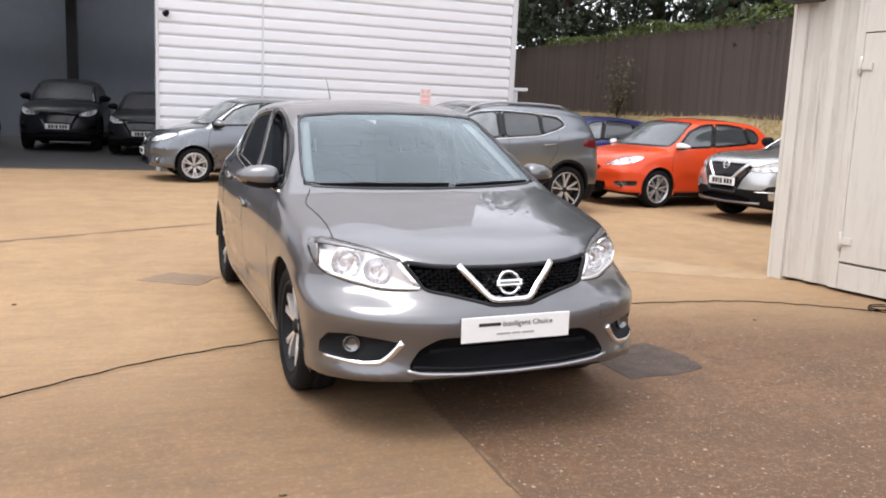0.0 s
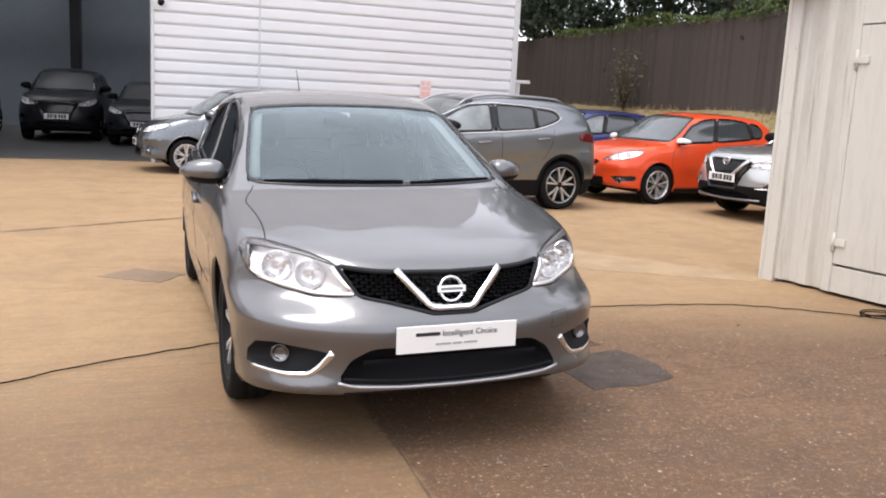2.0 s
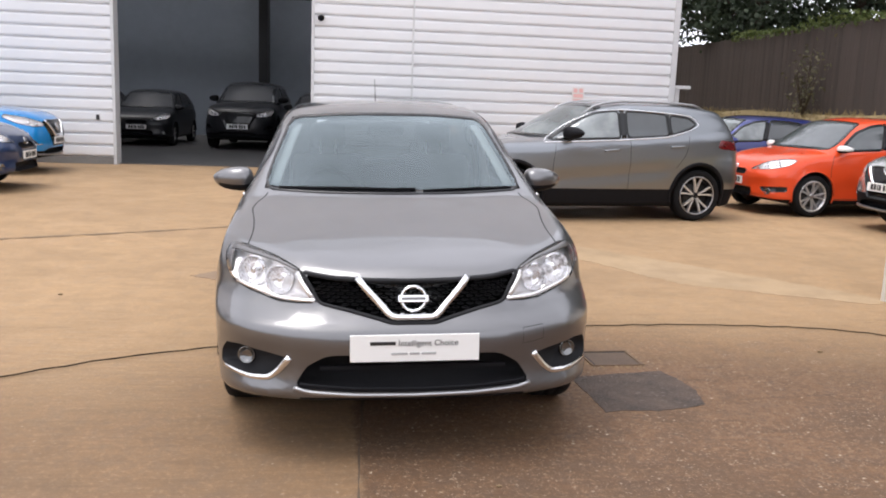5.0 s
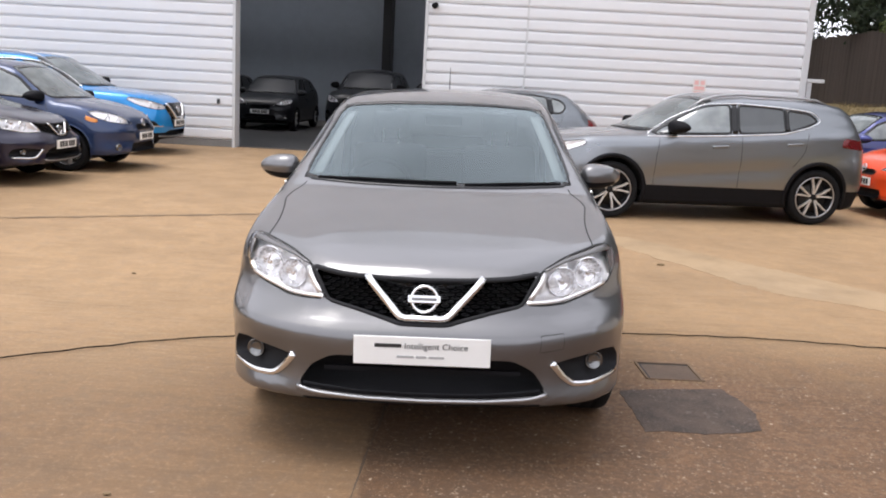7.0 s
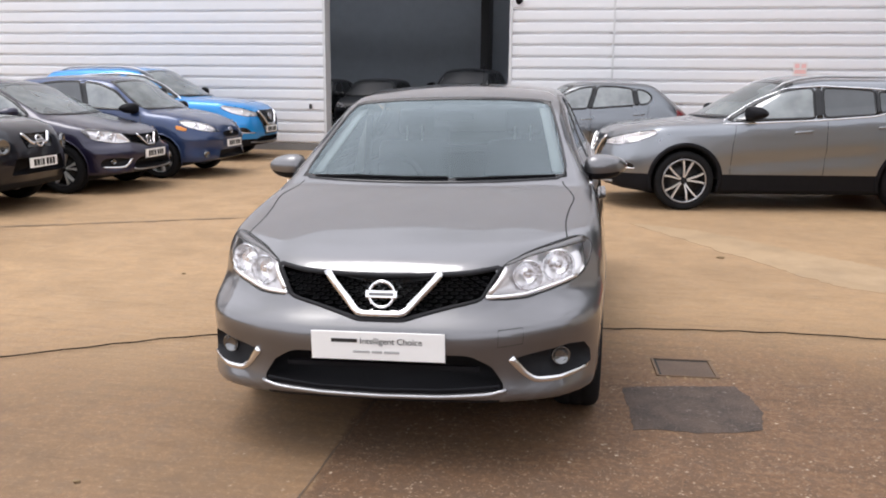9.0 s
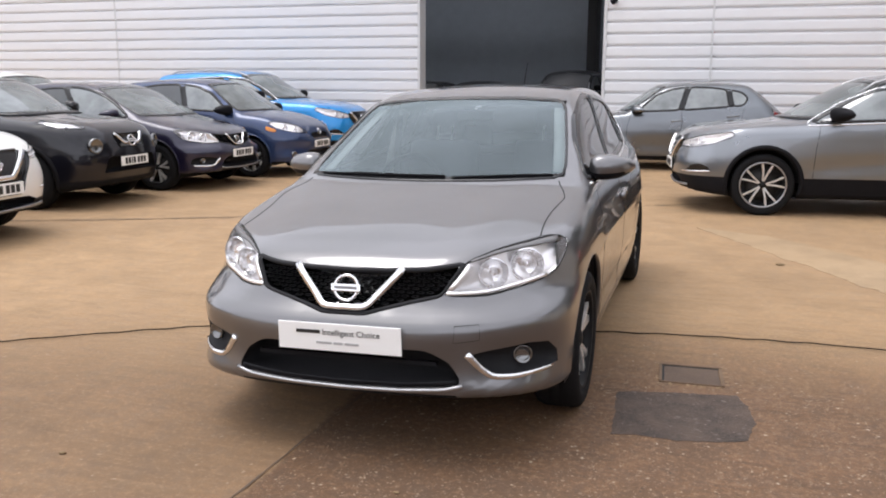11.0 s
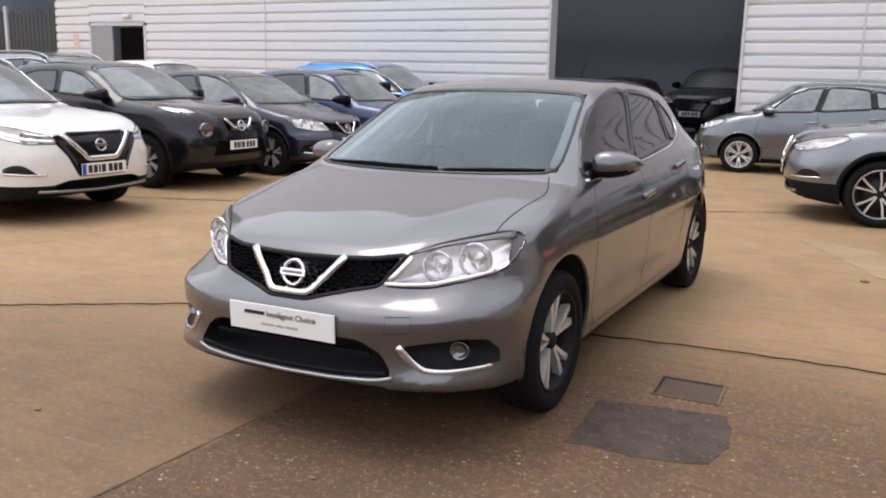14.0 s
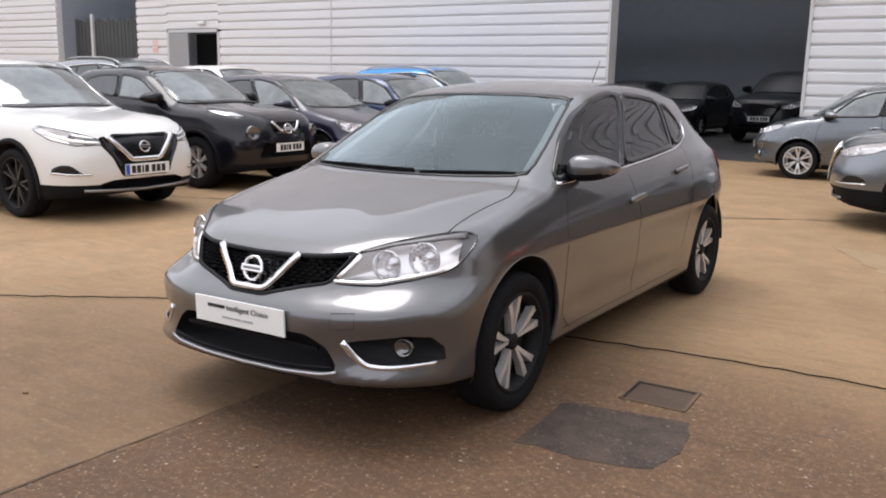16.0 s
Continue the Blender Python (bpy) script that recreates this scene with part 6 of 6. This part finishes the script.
# ---- other cars ----
BASE = dict(
    length=4.387, width=1.768, height=1.47, floor=0.19, keel=((0, 0.1, 0.25, 0.45, 0.9, 4.0, 4.387), (0.275, 0.262, 0.24, 0.215, 0.19, 0.19, 0.25)), bow=0.34, edge=0.085, nose=0.05, sweep=0.9,
    plan=((0, 0.81), (0.3, 0.832), (0.55, 0.853), (0.9, 0.870), (1.5, 0.872), (2.2, 0.878), (3.2, 0.884), (3.6, 0.876), (4.0, 0.832), (4.387, 0.73)),
    belt=((0, 0.80), (1.1, 0.93), (1.7, 0.965), (2.5, 1.0), (3.5, 1.06), (4.387, 1.10)),
    side=((-0.85, -0.06), (-0.72, -0.034), (-0.62, -0.014), (-0.47, -0.003), (-0.36, 0), (-0.25, -0.007), (-0.15, -0.020), (-0.05, -0.038), (0, -0.054), (0.06, -0.088), (0.4, -0.218), (0.55, -0.30)),
    taper=((0, 0), (2.4, 0), (3.4, 0.07), (4.387, 0.22)),
    top=((0, 0.70), (0.08, 0.745), (0.2, 0.80), (0.45, 0.87), (0.8, 0.925), (1.1, 0.960), (1.2, 0.973), (1.3, 1.03), (1.6, 1.205), (1.93, 1.385), (2.1, 1.43), (2.4, 1.463), (2.8, 1.465), (3.3, 1.435), (3.8, 1.36), (4.1, 1.2), (4.387, 1.0)),
    crown=((0, 0.06), (0.5, 0.03), (1.2, 0.07), (2.2, 0.13), (4.387, 0.13)),
    fplan=((0, 0), (0.3, 0.010), (0.45, 0.034), (0.55, 0.066), (0.65, 0.118), (0.72, 0.18), (0.78, 0.27), (0.84, 0.42), (0.885, 0.58)),
    fprof=((0.19, 0.07), (0.25, 0.014), (0.285, -0.006), (0.34, 0.004), (0.40, 0.018), (0.46, 0.022), (0.51, 0.013), (0.555, -0.004), (0.575, -0.005), (0.60, 0.008), (0.64, 0.034), (0.70, 0.062), (0.76, 0.10), (0.82, 0.20), (1.0, 0.56), (1.5, 1.4)),
    rplan=((0, 0), (0.5, 0.04), (0.75, 0.16), (0.88, 0.4)),
    rprof=((0.2, 0.05), (0.5, 0.0), (0.75, 0.06), (0.87, 0.15), (1.0, 0.28), (1.17, 0.48), (1.35, 0.72), (1.5, 0.92)),
    ridges=((0.34, 0.20, 0.15, 0.008, 0.15, 1.3),),
    dents=((0.30, 0.46, 0.16, 0.06, -0.016),),
    creases=((1.2, 3.3, 0.42, 0.022, 0.10), (1.3, 4.2, 0.80, -0.006, 0.03)),
    wheel=dict(R=0.318, rim=0.222, width=0.205, x=0.725, hubs=(0.895, 3.58), arch=0.36, style=(5, 0.058, (0.018, 0.033)), lip=ALLOY_DARK),
)
# glass, seams and lamps of a plain hatchback, stretched over the parked cars
BASE_LOOK = dict(
    windows=([(1.58, 0.968), (1.75, 1.1), (1.95, 1.245), (2.2, 1.34), (2.43, 1.37), (2.32, 1.0)], [(2.39, 1.003), (2.5, 1.373), (2.8, 1.37), (3.08, 1.34), (3.13, 1.062)], [(3.2, 1.068), (3.15, 1.333), (3.33, 1.295), (3.43, 1.2), (3.36, 1.09)]),
    windscreen=[(-0.71, 0.985), (0, 0.992), (0.71, 0.985), (0.665, 1.12), (0.568, 1.365), (0.3, 1.39), (0, 1.395), (-0.3, 1.39), (-0.568, 1.365), (-0.665, 1.12)],
    rear_window=[(-0.6, 1.08), (0.6, 1.08), (0.5, 1.31), (-0.5, 1.31)],
    pillars=([(2.455, 1.385), (2.36, 1.0)], [(3.105, 1.345), (3.17, 1.06)]),
    seams=([(1.46, 0.9), (1.4, 0.75), (1.38, 0.3), (1.5, 0.24)], [(2.37, 0.985), (2.38, 0.7), (2.36, 0.28)], [(3.36, 1.05), (3.34, 0.85), (3.24, 0.7), (3.18, 0.42)], [(1.42, 0.262), (3.15, 0.268)]),
    handles=((2.2, 0.815), (3.1, 0.9)),
    mirror=(1.56, 1.0, 0.86),
    headlamp=[(0.352, 0.055, 0.662), (0.476, 0.232, 0.77), (0.58, 0.34, 0.808), (0.69, 0.475, 0.834), (0.725, 0.545, 0.832), (0.758, 0.61, 0.82), (0.772, 0.56, 0.79), (0.77, 0.45, 0.745), (0.705, 0.3, 0.7), (0.634, 0.22, 0.684), (0.56, 0.157, 0.672)],
    bulbs=(((0.545, 0.22, 0.728), 0.05), ((0.665, 0.345, 0.76), 0.056), ((0.46, 0.14, 0.692), 0.018)),
    tail_lamps=([(0.6, 4.25, 0.95), (0.84, 3.95, 1.0), (0.84, 3.9, 0.85), (0.65, 4.3, 0.82)],),
)
def warp(y, ky, snub):
    """Length along the car, with the windscreen foot drawn forward by snub."""
    return y * ky - snub * min(max((y - 0.3) / 0.8, 0), 1) * min(max((3.6 - y) / 1.6, 0), 1)


def scaled(S, L, W, H, hubs, R, rim, width, snub=0.0, **over):
    """The hatchback's skin stretched to another car's length, width and height."""
    ky, kx, kz = L / S["length"], W / S["width"], H / S["height"]
    T = dict(S)
    T.update(length=L, width=W, height=H, bow=S["bow"] / kx, edge=0.10, nose=0.07)
    T["plan"] = tuple((y * ky, w * kx) for y, w in S["plan"])
    T["belt"] = tuple((y * ky, z * kz) for y, z in S["belt"])
    T["side"] = tuple((z * kz, x * kx) for z, x in S["side"])
    T["taper"] = tuple((y * ky, v) for y, v in S["taper"])
    T["top"] = tuple((warp(y, ky, snub), z * kz) for y, z in S["top"])
    T["crown"] = tuple((y * ky, c) for y, c in S["crown"])
    T["fplan"] = tuple((x * kx, y * kx) for x, y in S["fplan"])
    T["fprof"] = tuple((z * kz, y) for z, y in S["fprof"])
    T["rplan"] = tuple((x * kx, y * kx) for x, y in S["rplan"])
    T["rprof"] = tuple((z * kz, y) for z, y in S["rprof"])
    T["creases"] = tuple((a * ky, b * ky, z * kz, d, s) for a, b, z, d, s in S["creases"])
    T["wheel"] = dict(S["wheel"], hubs=hubs, R=R, rim=rim, width=width, x=W / 2 - width / 2 - 0.025, arch=R + 0.045)
    T.update(over)
    return T, (kx, ky, kz)


def common(k, look_, snub=0.0):
    """The hatchback's glass and seams carried over to another size."""
    kx, ky, kz = k
    h = BASE_LOOK
    o = dict(
        windows=[[(warp(y, ky, snub), z * kz) for y, z in w] for w in h["windows"]],
        windscreen=[(x * kx, z * kz) for x, z in h["windscreen"]],
        rear_window=[(x * kx, z * kz) for x, z in h["rear_window"]],
        pillars=[[(warp(y, ky, snub), z * kz) for y, z in w] for w in h["pillars"]],
        seams=[[(warp(y, ky, snub), z * kz) for y, z in w] for w in h["seams"]],
        handles=[(warp(y, ky, snub), z * kz) for y, z in h["handles"]],
        mirror=(warp(h["mirror"][0], ky, snub), h["mirror"][1] * kz, h["mirror"][2] * kx + 0.02),
        headlamp=[(x * kx, y * ky, z * kz) for x, y, z in h["headlamp"]],
        bulbs=[((x * kx, y * ky, z * kz), r) for (x, y, z), r in h["bulbs"]],
        tail_lamps=[[(x * kx, y * ky, z * kz) for x, y, z in p] for p in h["tail_lamps"]],
        lamp_az=42, badge=(0.672 * kz, 0.055), plate=(0.49 * kz, -0.02, 0.0, False), cladding=0.25,
    )
    o.update(look_)
    return o


SMALL = (26, 76, 24)
GRAPHITE = plain("graphite_alloy", (0.09, 0.09, 0.092), 0.35, 0.7, 60, 0.1)
# crossover: taller, black lower cladding, roof rails
CROSS, KC = scaled(BASE, 4.39, 1.806, 1.575, (0.93, 3.576), 0.348, 0.247, 0.225,
                   belt=((0, 0.95), (1.1, 1.03), (1.7, 1.085), (2.5, 1.10), (3.5, 1.16), (4.39, 1.2)),
                   top=((0, 0.80), (0.08, 0.88), (0.2, 0.94), (0.45, 0.99), (0.8, 1.03), (1.1, 1.06), (1.25, 1.09), (1.4, 1.17), (1.7, 1.34), (2.0, 1.485), (2.2, 1.54), (2.5, 1.57), (3.0, 1.57), (3.5, 1.55), (3.9, 1.50), (4.15, 1.41), (4.39, 1.15)),
                   fprof=((0.19, 0.10), (0.35, 0.03), (0.5, 0.0), (0.62, 0.0), (0.75, 0.03), (0.85, 0.07), (0.92, 0.14), (1.0, 0.32), (1.2, 0.7), (1.6, 1.4)),
                   creases=((1.30, 3.25, 0.52, 0.026, 0.07, 0.09), (1.25, 4.2, 0.865, -0.010, 0.030, 0.09)),
                   rprof=((0.2, 0.1), (0.55, 0.0), (0.9, 0.03), (1.1, 0.10), (1.3, 0.22), (1.48, 0.38), (1.6, 0.52)), floor=0.22)
CROSS_GLASS = dict(
    windows=[[(1.42, 1.045), (1.73, 1.235), (1.92, 1.335), (2.09, 1.402), (2.28, 1.43), (2.40, 1.435), (2.40, 1.088)],
             [(2.50, 1.092), (2.50, 1.437), (2.85, 1.43), (3.10, 1.41), (3.10, 1.132)],
             [(3.14, 1.14), (3.14, 1.405), (3.44, 1.372), (3.54, 1.285), (3.40, 1.222)]],
    windscreen=[(-0.73, 1.085), (0, 1.095), (0.73, 1.085), (0.69, 1.2), (0.60, 1.465), (0.3, 1.50), (0, 1.505), (-0.3, 1.50), (-0.60, 1.465), (-0.69, 1.2)],
    rear_window=[(-0.6, 1.2), (0.6, 1.2), (0.5, 1.42), (-0.5, 1.42)],
    waist=[(1.36, 1.01), (2.42, 1.064), (3.08, 1.115), (3.42, 1.205), (3.60, 1.285), (3.48, 1.395), (3.1, 1.43), (2.5, 1.455), (2.1, 1.425), (1.73, 1.256), (1.38, 1.035)],
    pillars=([(2.45, 1.445), (2.45, 1.085)], [(3.12, 1.41), (3.12, 1.135)]), pillar_width=0.08,
    seams=([(1.50, 1.0), (1.46, 0.75), (1.45, 0.42)], [(2.54, 1.08), (2.54, 0.7), (2.52, 0.40)], [(3.40, 1.13), (3.36, 0.9), (3.2, 0.70)]),
    handles=((2.16, 0.92), (3.12, 0.985)), mirror=(1.66, 1.14, 0.92), mirror_mat=TRIM, rails=(1.95, 3.75, 0.56),
    cladding=0.37, arch_black=True, arch_band=0.052, arch_proud=0.012,
    extra_skin=(("grille_panel", [(-0.47, 0.83), (0, 0.855), (0.47, 0.83), (0.46, 0.75), (0.36, 0.62), (0.28, 0.44), (-0.28, 0.44), (-0.36, 0.62), (-0.46, 0.75)], GLOSS_BLACK, 0.002),),
    side_patches=(("side_lamp", [(3.92, 1.03), (4.22, 1.09), (4.26, 0.98), (4.02, 0.965)], RED_LENS, 0.008),),
    headlamp=[(0.40, 0.10, 0.755), (0.43, 0.14, 0.815), (0.60, 0.34, 0.885), (0.76, 0.62, 0.935), (0.80, 0.64, 0.89), (0.74, 0.44, 0.80), (0.60, 0.24, 0.75)],
    bulbs=(((0.62, 0.30, 0.83), 0.035), ((0.52, 0.2, 0.80), 0.03)), lamp_chrome=(([(0.42, 0.12, 0.79), (0.60, 0.25, 0.80), (0.76, 0.48, 0.86)], 0.014),),
    mouths=[dict(name="grille", outline=[(-0.33, 0.85), (0, 0.845), (0.33, 0.85), (0.17, 0.60), (-0.17, 0.60)], depth=0.05, mesh=0.03, mat=GLOSS_BLACK, rim=GLOSS_BLACK),
            dict(name="lower_intake", outline=[(-0.36, 0.412), (0.36, 0.412), (0.52, 0.365), (0.46, 0.325), (-0.46, 0.325), (-0.52, 0.365)], depth=0.07)],
    front_bars=(("grille_chrome", [(-0.385, 0.835), (-0.165, 0.605), (0.165, 0.605), (0.385, 0.835)], CHROME, 0.05, 0.022),
                ("skid_bar", [(-0.62, 0.318), (0, 0.298), (0.62, 0.318)], SATIN, 0.026, 0.02)),
    patches=(("fog_recess", [(0.655, 0.24, 0.562), (0.71, 0.31, 0.572), (0.765, 0.40, 0.535), (0.77, 0.41, 0.475), (0.57, 0.15, 0.47)], GLOSS_BLACK, 0.003),),
    bars=(("fog_trim", [(0.52, 0.12, 0.475), (0.64, 0.23, 0.478), (0.77, 0.41, 0.488)], CHROME, 0.016, 0.012),),
    badge=(0.745, 0.062), plate=(0.525, -0.02, 0.0, False),
    tail_lamps=([(0.45, 4.3, 1.02), (0.86, 3.9, 1.1), (0.86, 3.85, 0.98), (0.5, 4.3, 0.92)],),
)


def crossover(kind, label, m, paint_, group="", **more):
    o = common(KC, dict(CROSS_GLASS, paint=paint_))
    o.update(more)
    w = dict(CROSS["wheel"], style=(5, 0.06, (0.03, 0.035)))
    if o.get("dark_wheels"):
        w = dict(w, rim=0.258, style=(5, 0.062, (0.020, 0.027)), face=o.get("wheel_face", ALLOY), lip=SATIN if o.get("wheel_face") is None else ALLOY_DARK)
    return build_car(kind, label, m, dict(CROSS, wheel=w), o, SMALL, group)


ROW = "cars parked in the yard"
crossover("crossover_car", "gunmetal grey crossover with silver roof rails and black cladding", pose(2.82, 11.42, 0, 0, 0, -81.5), GUNMETAL, ROW, dark_wheels=True, cladding=0.43)
crossover("crossover_car", "pearl white crossover with black wheels parked nose out", pose(-2.79, 6.56, 0, 0, 0, 90), WHITE, ROW, cladding=0.37, mirror=None, badge=(0.725, 0.062), plate=(0.505, -0.026, 0.0, True), dark_wheels=True, wheel_face=GRAPHITE, lamp_chrome=(([(0.42, 0.12, 0.775), (0.60, 0.25, 0.79), (0.77, 0.48, 0.86)], 0.026), ([(0.46, 0.16, 0.82), (0.60, 0.30, 0.85)], 0.02)))
crossover("crossover_car", "vivid blue crossover parked beside the cladding wall", pose(-3.2, 15.9, 0, 0, 0, 90) @ Matrix.Diagonal((1.03, 1.03, 1.07, 1)), BLUE, ROW)
crossover("crossover_car", "silver crossover parked nose out beside the shed", pose(8.6, 10.27, 0, 0, 0, -87), SILVER, ROW, plate=(0.59, -0.02, 0.0, False), badge=(0.82, 0.06), chin=(0.72, 0.50, 0.6))
# small crossover with round lamps
COMPACT, KJ = scaled(BASE, 4.135, 1.765, 1.55, (0.83, 3.36), 0.335, 0.222, 0.215,
                  belt=((0, 0.95), (1.1, 1.02), (1.7, 1.08), (2.5, 1.13), (3.3, 1.22), (4.135, 1.25)),
                  top=((0, 0.82), (0.08, 0.90), (0.2, 0.96), (0.45, 1.01), (0.8, 1.05), (1.0, 1.075), (1.12, 1.10), (1.25, 1.17), (1.55, 1.34), (1.85, 1.475), (2.05, 1.52), (2.4, 1.55), (2.9, 1.535), (3.4, 1.46), (3.8, 1.33), (4.135, 1.1)),
                  fprof=((0.19, 0.10), (0.35, 0.03), (0.5, 0.0), (0.65, 0.0), (0.78, 0.03), (0.9, 0.09), (0.97, 0.2), (1.1, 0.45), (1.55, 1.3)), floor=0.21)
build_car("small_crossover_car", "black small crossover with round headlamps parked nose out", pose(-3.39, 9.23, 0, 0, 0, 92), dict(COMPACT, wheel=dict(COMPACT["wheel"], style=(7, 0.026, (0.016, 0.020)), deep=SATIN)), common(KJ, dict(
    paint=BLACK_PAINT, cladding=0.34, arch_black=True, arch_band=0.05, arch_proud=0.014,
    windows=[[(1.50, 1.085), (1.7, 1.21), (1.95, 1.35), (2.2, 1.41), (2.38, 1.42), (2.34, 1.125)], [(2.42, 1.13), (2.46, 1.42), (2.8, 1.41), (3.05, 1.36), (3.1, 1.20)]],
    windscreen=[(-0.70, 1.085), (0, 1.095), (0.70, 1.085), (0.66, 1.2), (0.57, 1.45), (0.3, 1.485), (0, 1.49), (-0.3, 1.485), (-0.57, 1.45), (-0.66, 1.2)],
    rear_window=[(-0.55, 1.2), (0.55, 1.2), (0.45, 1.38), (-0.45, 1.38)], pillars=([(2.42, 1.43), (2.38, 1.12)],), waist=None,
    mirror=(1.52, 1.13, 0.90), mirror_mat=GLOSS_BLACK,
    headlamp=[(0.47, 0.28, 0.93), (0.55, 0.42, 0.985), (0.68, 0.70, 1.02), (0.73, 0.76, 1.0), (0.66, 0.52, 0.945)], bulbs=(((0.6, 0.47, 0.96), 0.02),),
    mouths=[dict(name="grille", outline=[(-0.30, 0.86), (0.30, 0.86), (0.24, 0.70), (-0.24, 0.70)], depth=0.04, mat=GLOSS_BLACK), dict(name="lower_intake", outline=[(-0.42, 0.60), (0.42, 0.60), (0.5, 0.42), (-0.5, 0.42)], depth=0.07)],
    front_bars=(("grille_chrome", [(-0.25, 0.86), (-0.15, 0.76), (-0.09, 0.745)], CHROME, 0.035, 0.02), ("grille_chrome", [(0.25, 0.86), (0.15, 0.76), (0.09, 0.745)], CHROME, 0.035, 0.02)),
    fog_mat=FOG_GLASS, fog_lift=0.022, fogs=(((0.52, 0.14, 0.73), 0.082),), badge=(0.775, 0.07), plate=(0.54, -0.02, 0.0, False))), SMALL, ROW)
# dark hatchback of the same make as the display car
dark_look = dict(HERO_LOOK, arch_band=0.02, paint=PURPLE, real_glass=False, show_plate=False, cladding=0.25)
build_car("hatchback_car", "midnight purple five-door hatchback parked nose out", pose(-3.05, 11.2, 0, 0, 0, 90), dict(HATCH, wheel=dict(HATCH["wheel"])), dark_look, (30, 84, 28), ROW)
# superminis
def supermini(kind, label, m, L, W, H, hubs, R, paint_, group=ROW, **more):
    snub = more.pop("snub", 0.22)
    S, k = scaled(BASE, L, W, H, hubs, R, R - 0.08, 0.19, snub)
    S["wheel"] = dict(S["wheel"], style=more.pop("style", (7, 0, (0.03, 0.035))), deep=more.pop("deep", ALLOY_DARK), lip=more.pop("lip", ALLOY_DARK))
    return build_car(kind, label, m, S, common(k, dict(dict(paint=paint_, waist=None, mouths=[
        dict(name="grille", outline=[(-0.30, 0.66 * k[2]), (0.30, 0.66 * k[2]), (0.26, 0.58 * k[2]), (-0.26, 0.58 * k[2])], depth=0.04, slats=(0.62 * k[2],)),
        dict(name="lower_intake", outline=[(-0.40, 0.40 * k[2]), (0.40, 0.40 * k[2]), (0.46, 0.28 * k[2]), (-0.46, 0.28 * k[2])], depth=0.06)], fogs=(((0.62 * k[0], 0.2, 0.36), 0.045),)), **more), snub), SMALL, group)


supermini("supermini_car", "orange red supermini with white door mirrors", pose(7.66, 12.5, 0, 0, 0, -82), 4.02, 1.736, 1.47, (0.80, 3.31), 0.305, ORANGE, mirror_mat=WHITE, front_glass=MID_GLASS,
          style=(5, 0.052, (0.022, 0.024)), deep=SATIN, lip=ALLOY, mirror_size=(0.10, 0.07, 0.055), patches=(("fog_recess", [(0.52, 0.1, 0.42), (0.76, 0.42, 0.44), (0.76, 0.42, 0.36), (0.56, 0.15, 0.35)], GLOSS_BLACK, 0.003),))
supermini("supermini_car", "slate grey rounded supermini parked by the cladding wall", pose(0.82, 16.15, 0, 0, 0, -85), 3.78, 1.665, 1.50, (0.75, 3.2), 0.295, SLATE, style=(6, 0.036, (0.026, 0.030)), deep=SATIN, lip=ALLOY, rear_glass=SKY_TONED_GLASS)
supermini("supermini_car", "navy blue older hatchback with black bumper strips", pose(-2.75, 13.1, 0, 0, 0, 90), 4.02, 1.72, 1.52, (0.82, 3.31), 0.30, NAVY, mirror_mat=TRIM, style=(7, 0, (0.045, 0.06)), deep=SATIN,
          patches=(("indicator", [(0.72, 0.42, 0.74), (0.775, 0.58, 0.80), (0.785, 0.58, 0.73), (0.74, 0.44, 0.70)], AMBER, 0.006),))
supermini("supermini_car", "royal blue supermini parked below the bank", pose(7.4, 15.6, 0, 0, 0, -86), 3.97, 1.68, 1.44, (0.82, 3.3), 0.30, ROYAL)
crossover("estate_car", "dark grey car with silver roof rails in the second row", pose(-7.75, 11.95, 0, 0, 0, 90) @ Matrix.Diagonal((1.04, 1.04, 1.10, 1)), GUNMETAL, ROW)
supermini("supermini_car", "white supermini in the second row", pose(-7.7, 13.9, 0, 0, 0, 90), 4.0, 1.74, 1.64, (0.8, 3.3), 0.30, WHITE)
# cars in the unlit hall
HALL = "cars stored in the hall"
# bodies and glass share one black that puts the hall's dimness into colour
HALL_BLACK = plain("dim_hall_black", (0.010, 0.011, 0.014), 0.35, 0, 20, 0.2)
HALL_LOOK = dict(glass=HALL_BLACK, front_bars=(), badge=None, waist=None, rails=None, bars=(), lamp_chrome=())
crossover("pickup_car", "black tall off-roader stored in the dark hall", pose(-0.94, 23.1, 0.02, 0, 0, -4) @ Matrix.Diagonal((1.05, 1.05, 1.15, 1)), HALL_BLACK, HALL, **HALL_LOOK)
crossover("crossover_car", "black crossover stored in the dark hall", pose(1.0, 22.0, 0.02, 0, 0, -8), HALL_BLACK, HALL, **HALL_LOOK)
supermini("supermini_car", "dark hatchback stored in the dark hall", pose(-3.6, 23.6, 0.02, 0, 0, -2), 4.1, 1.74, 1.5, (0.8, 3.3), 0.30, HALL_BLACK, HALL, badge=None, glass=HALL_BLACK)
supermini("supermini_car", "dark hatchback stored in the dark hall", pose(-5.6, 24.2, 0.02, 0, 0, -2), 4.1, 1.74, 1.5, (0.8, 3.3), 0.30, HALL_BLACK, HALL, badge=None, glass=HALL_BLACK)
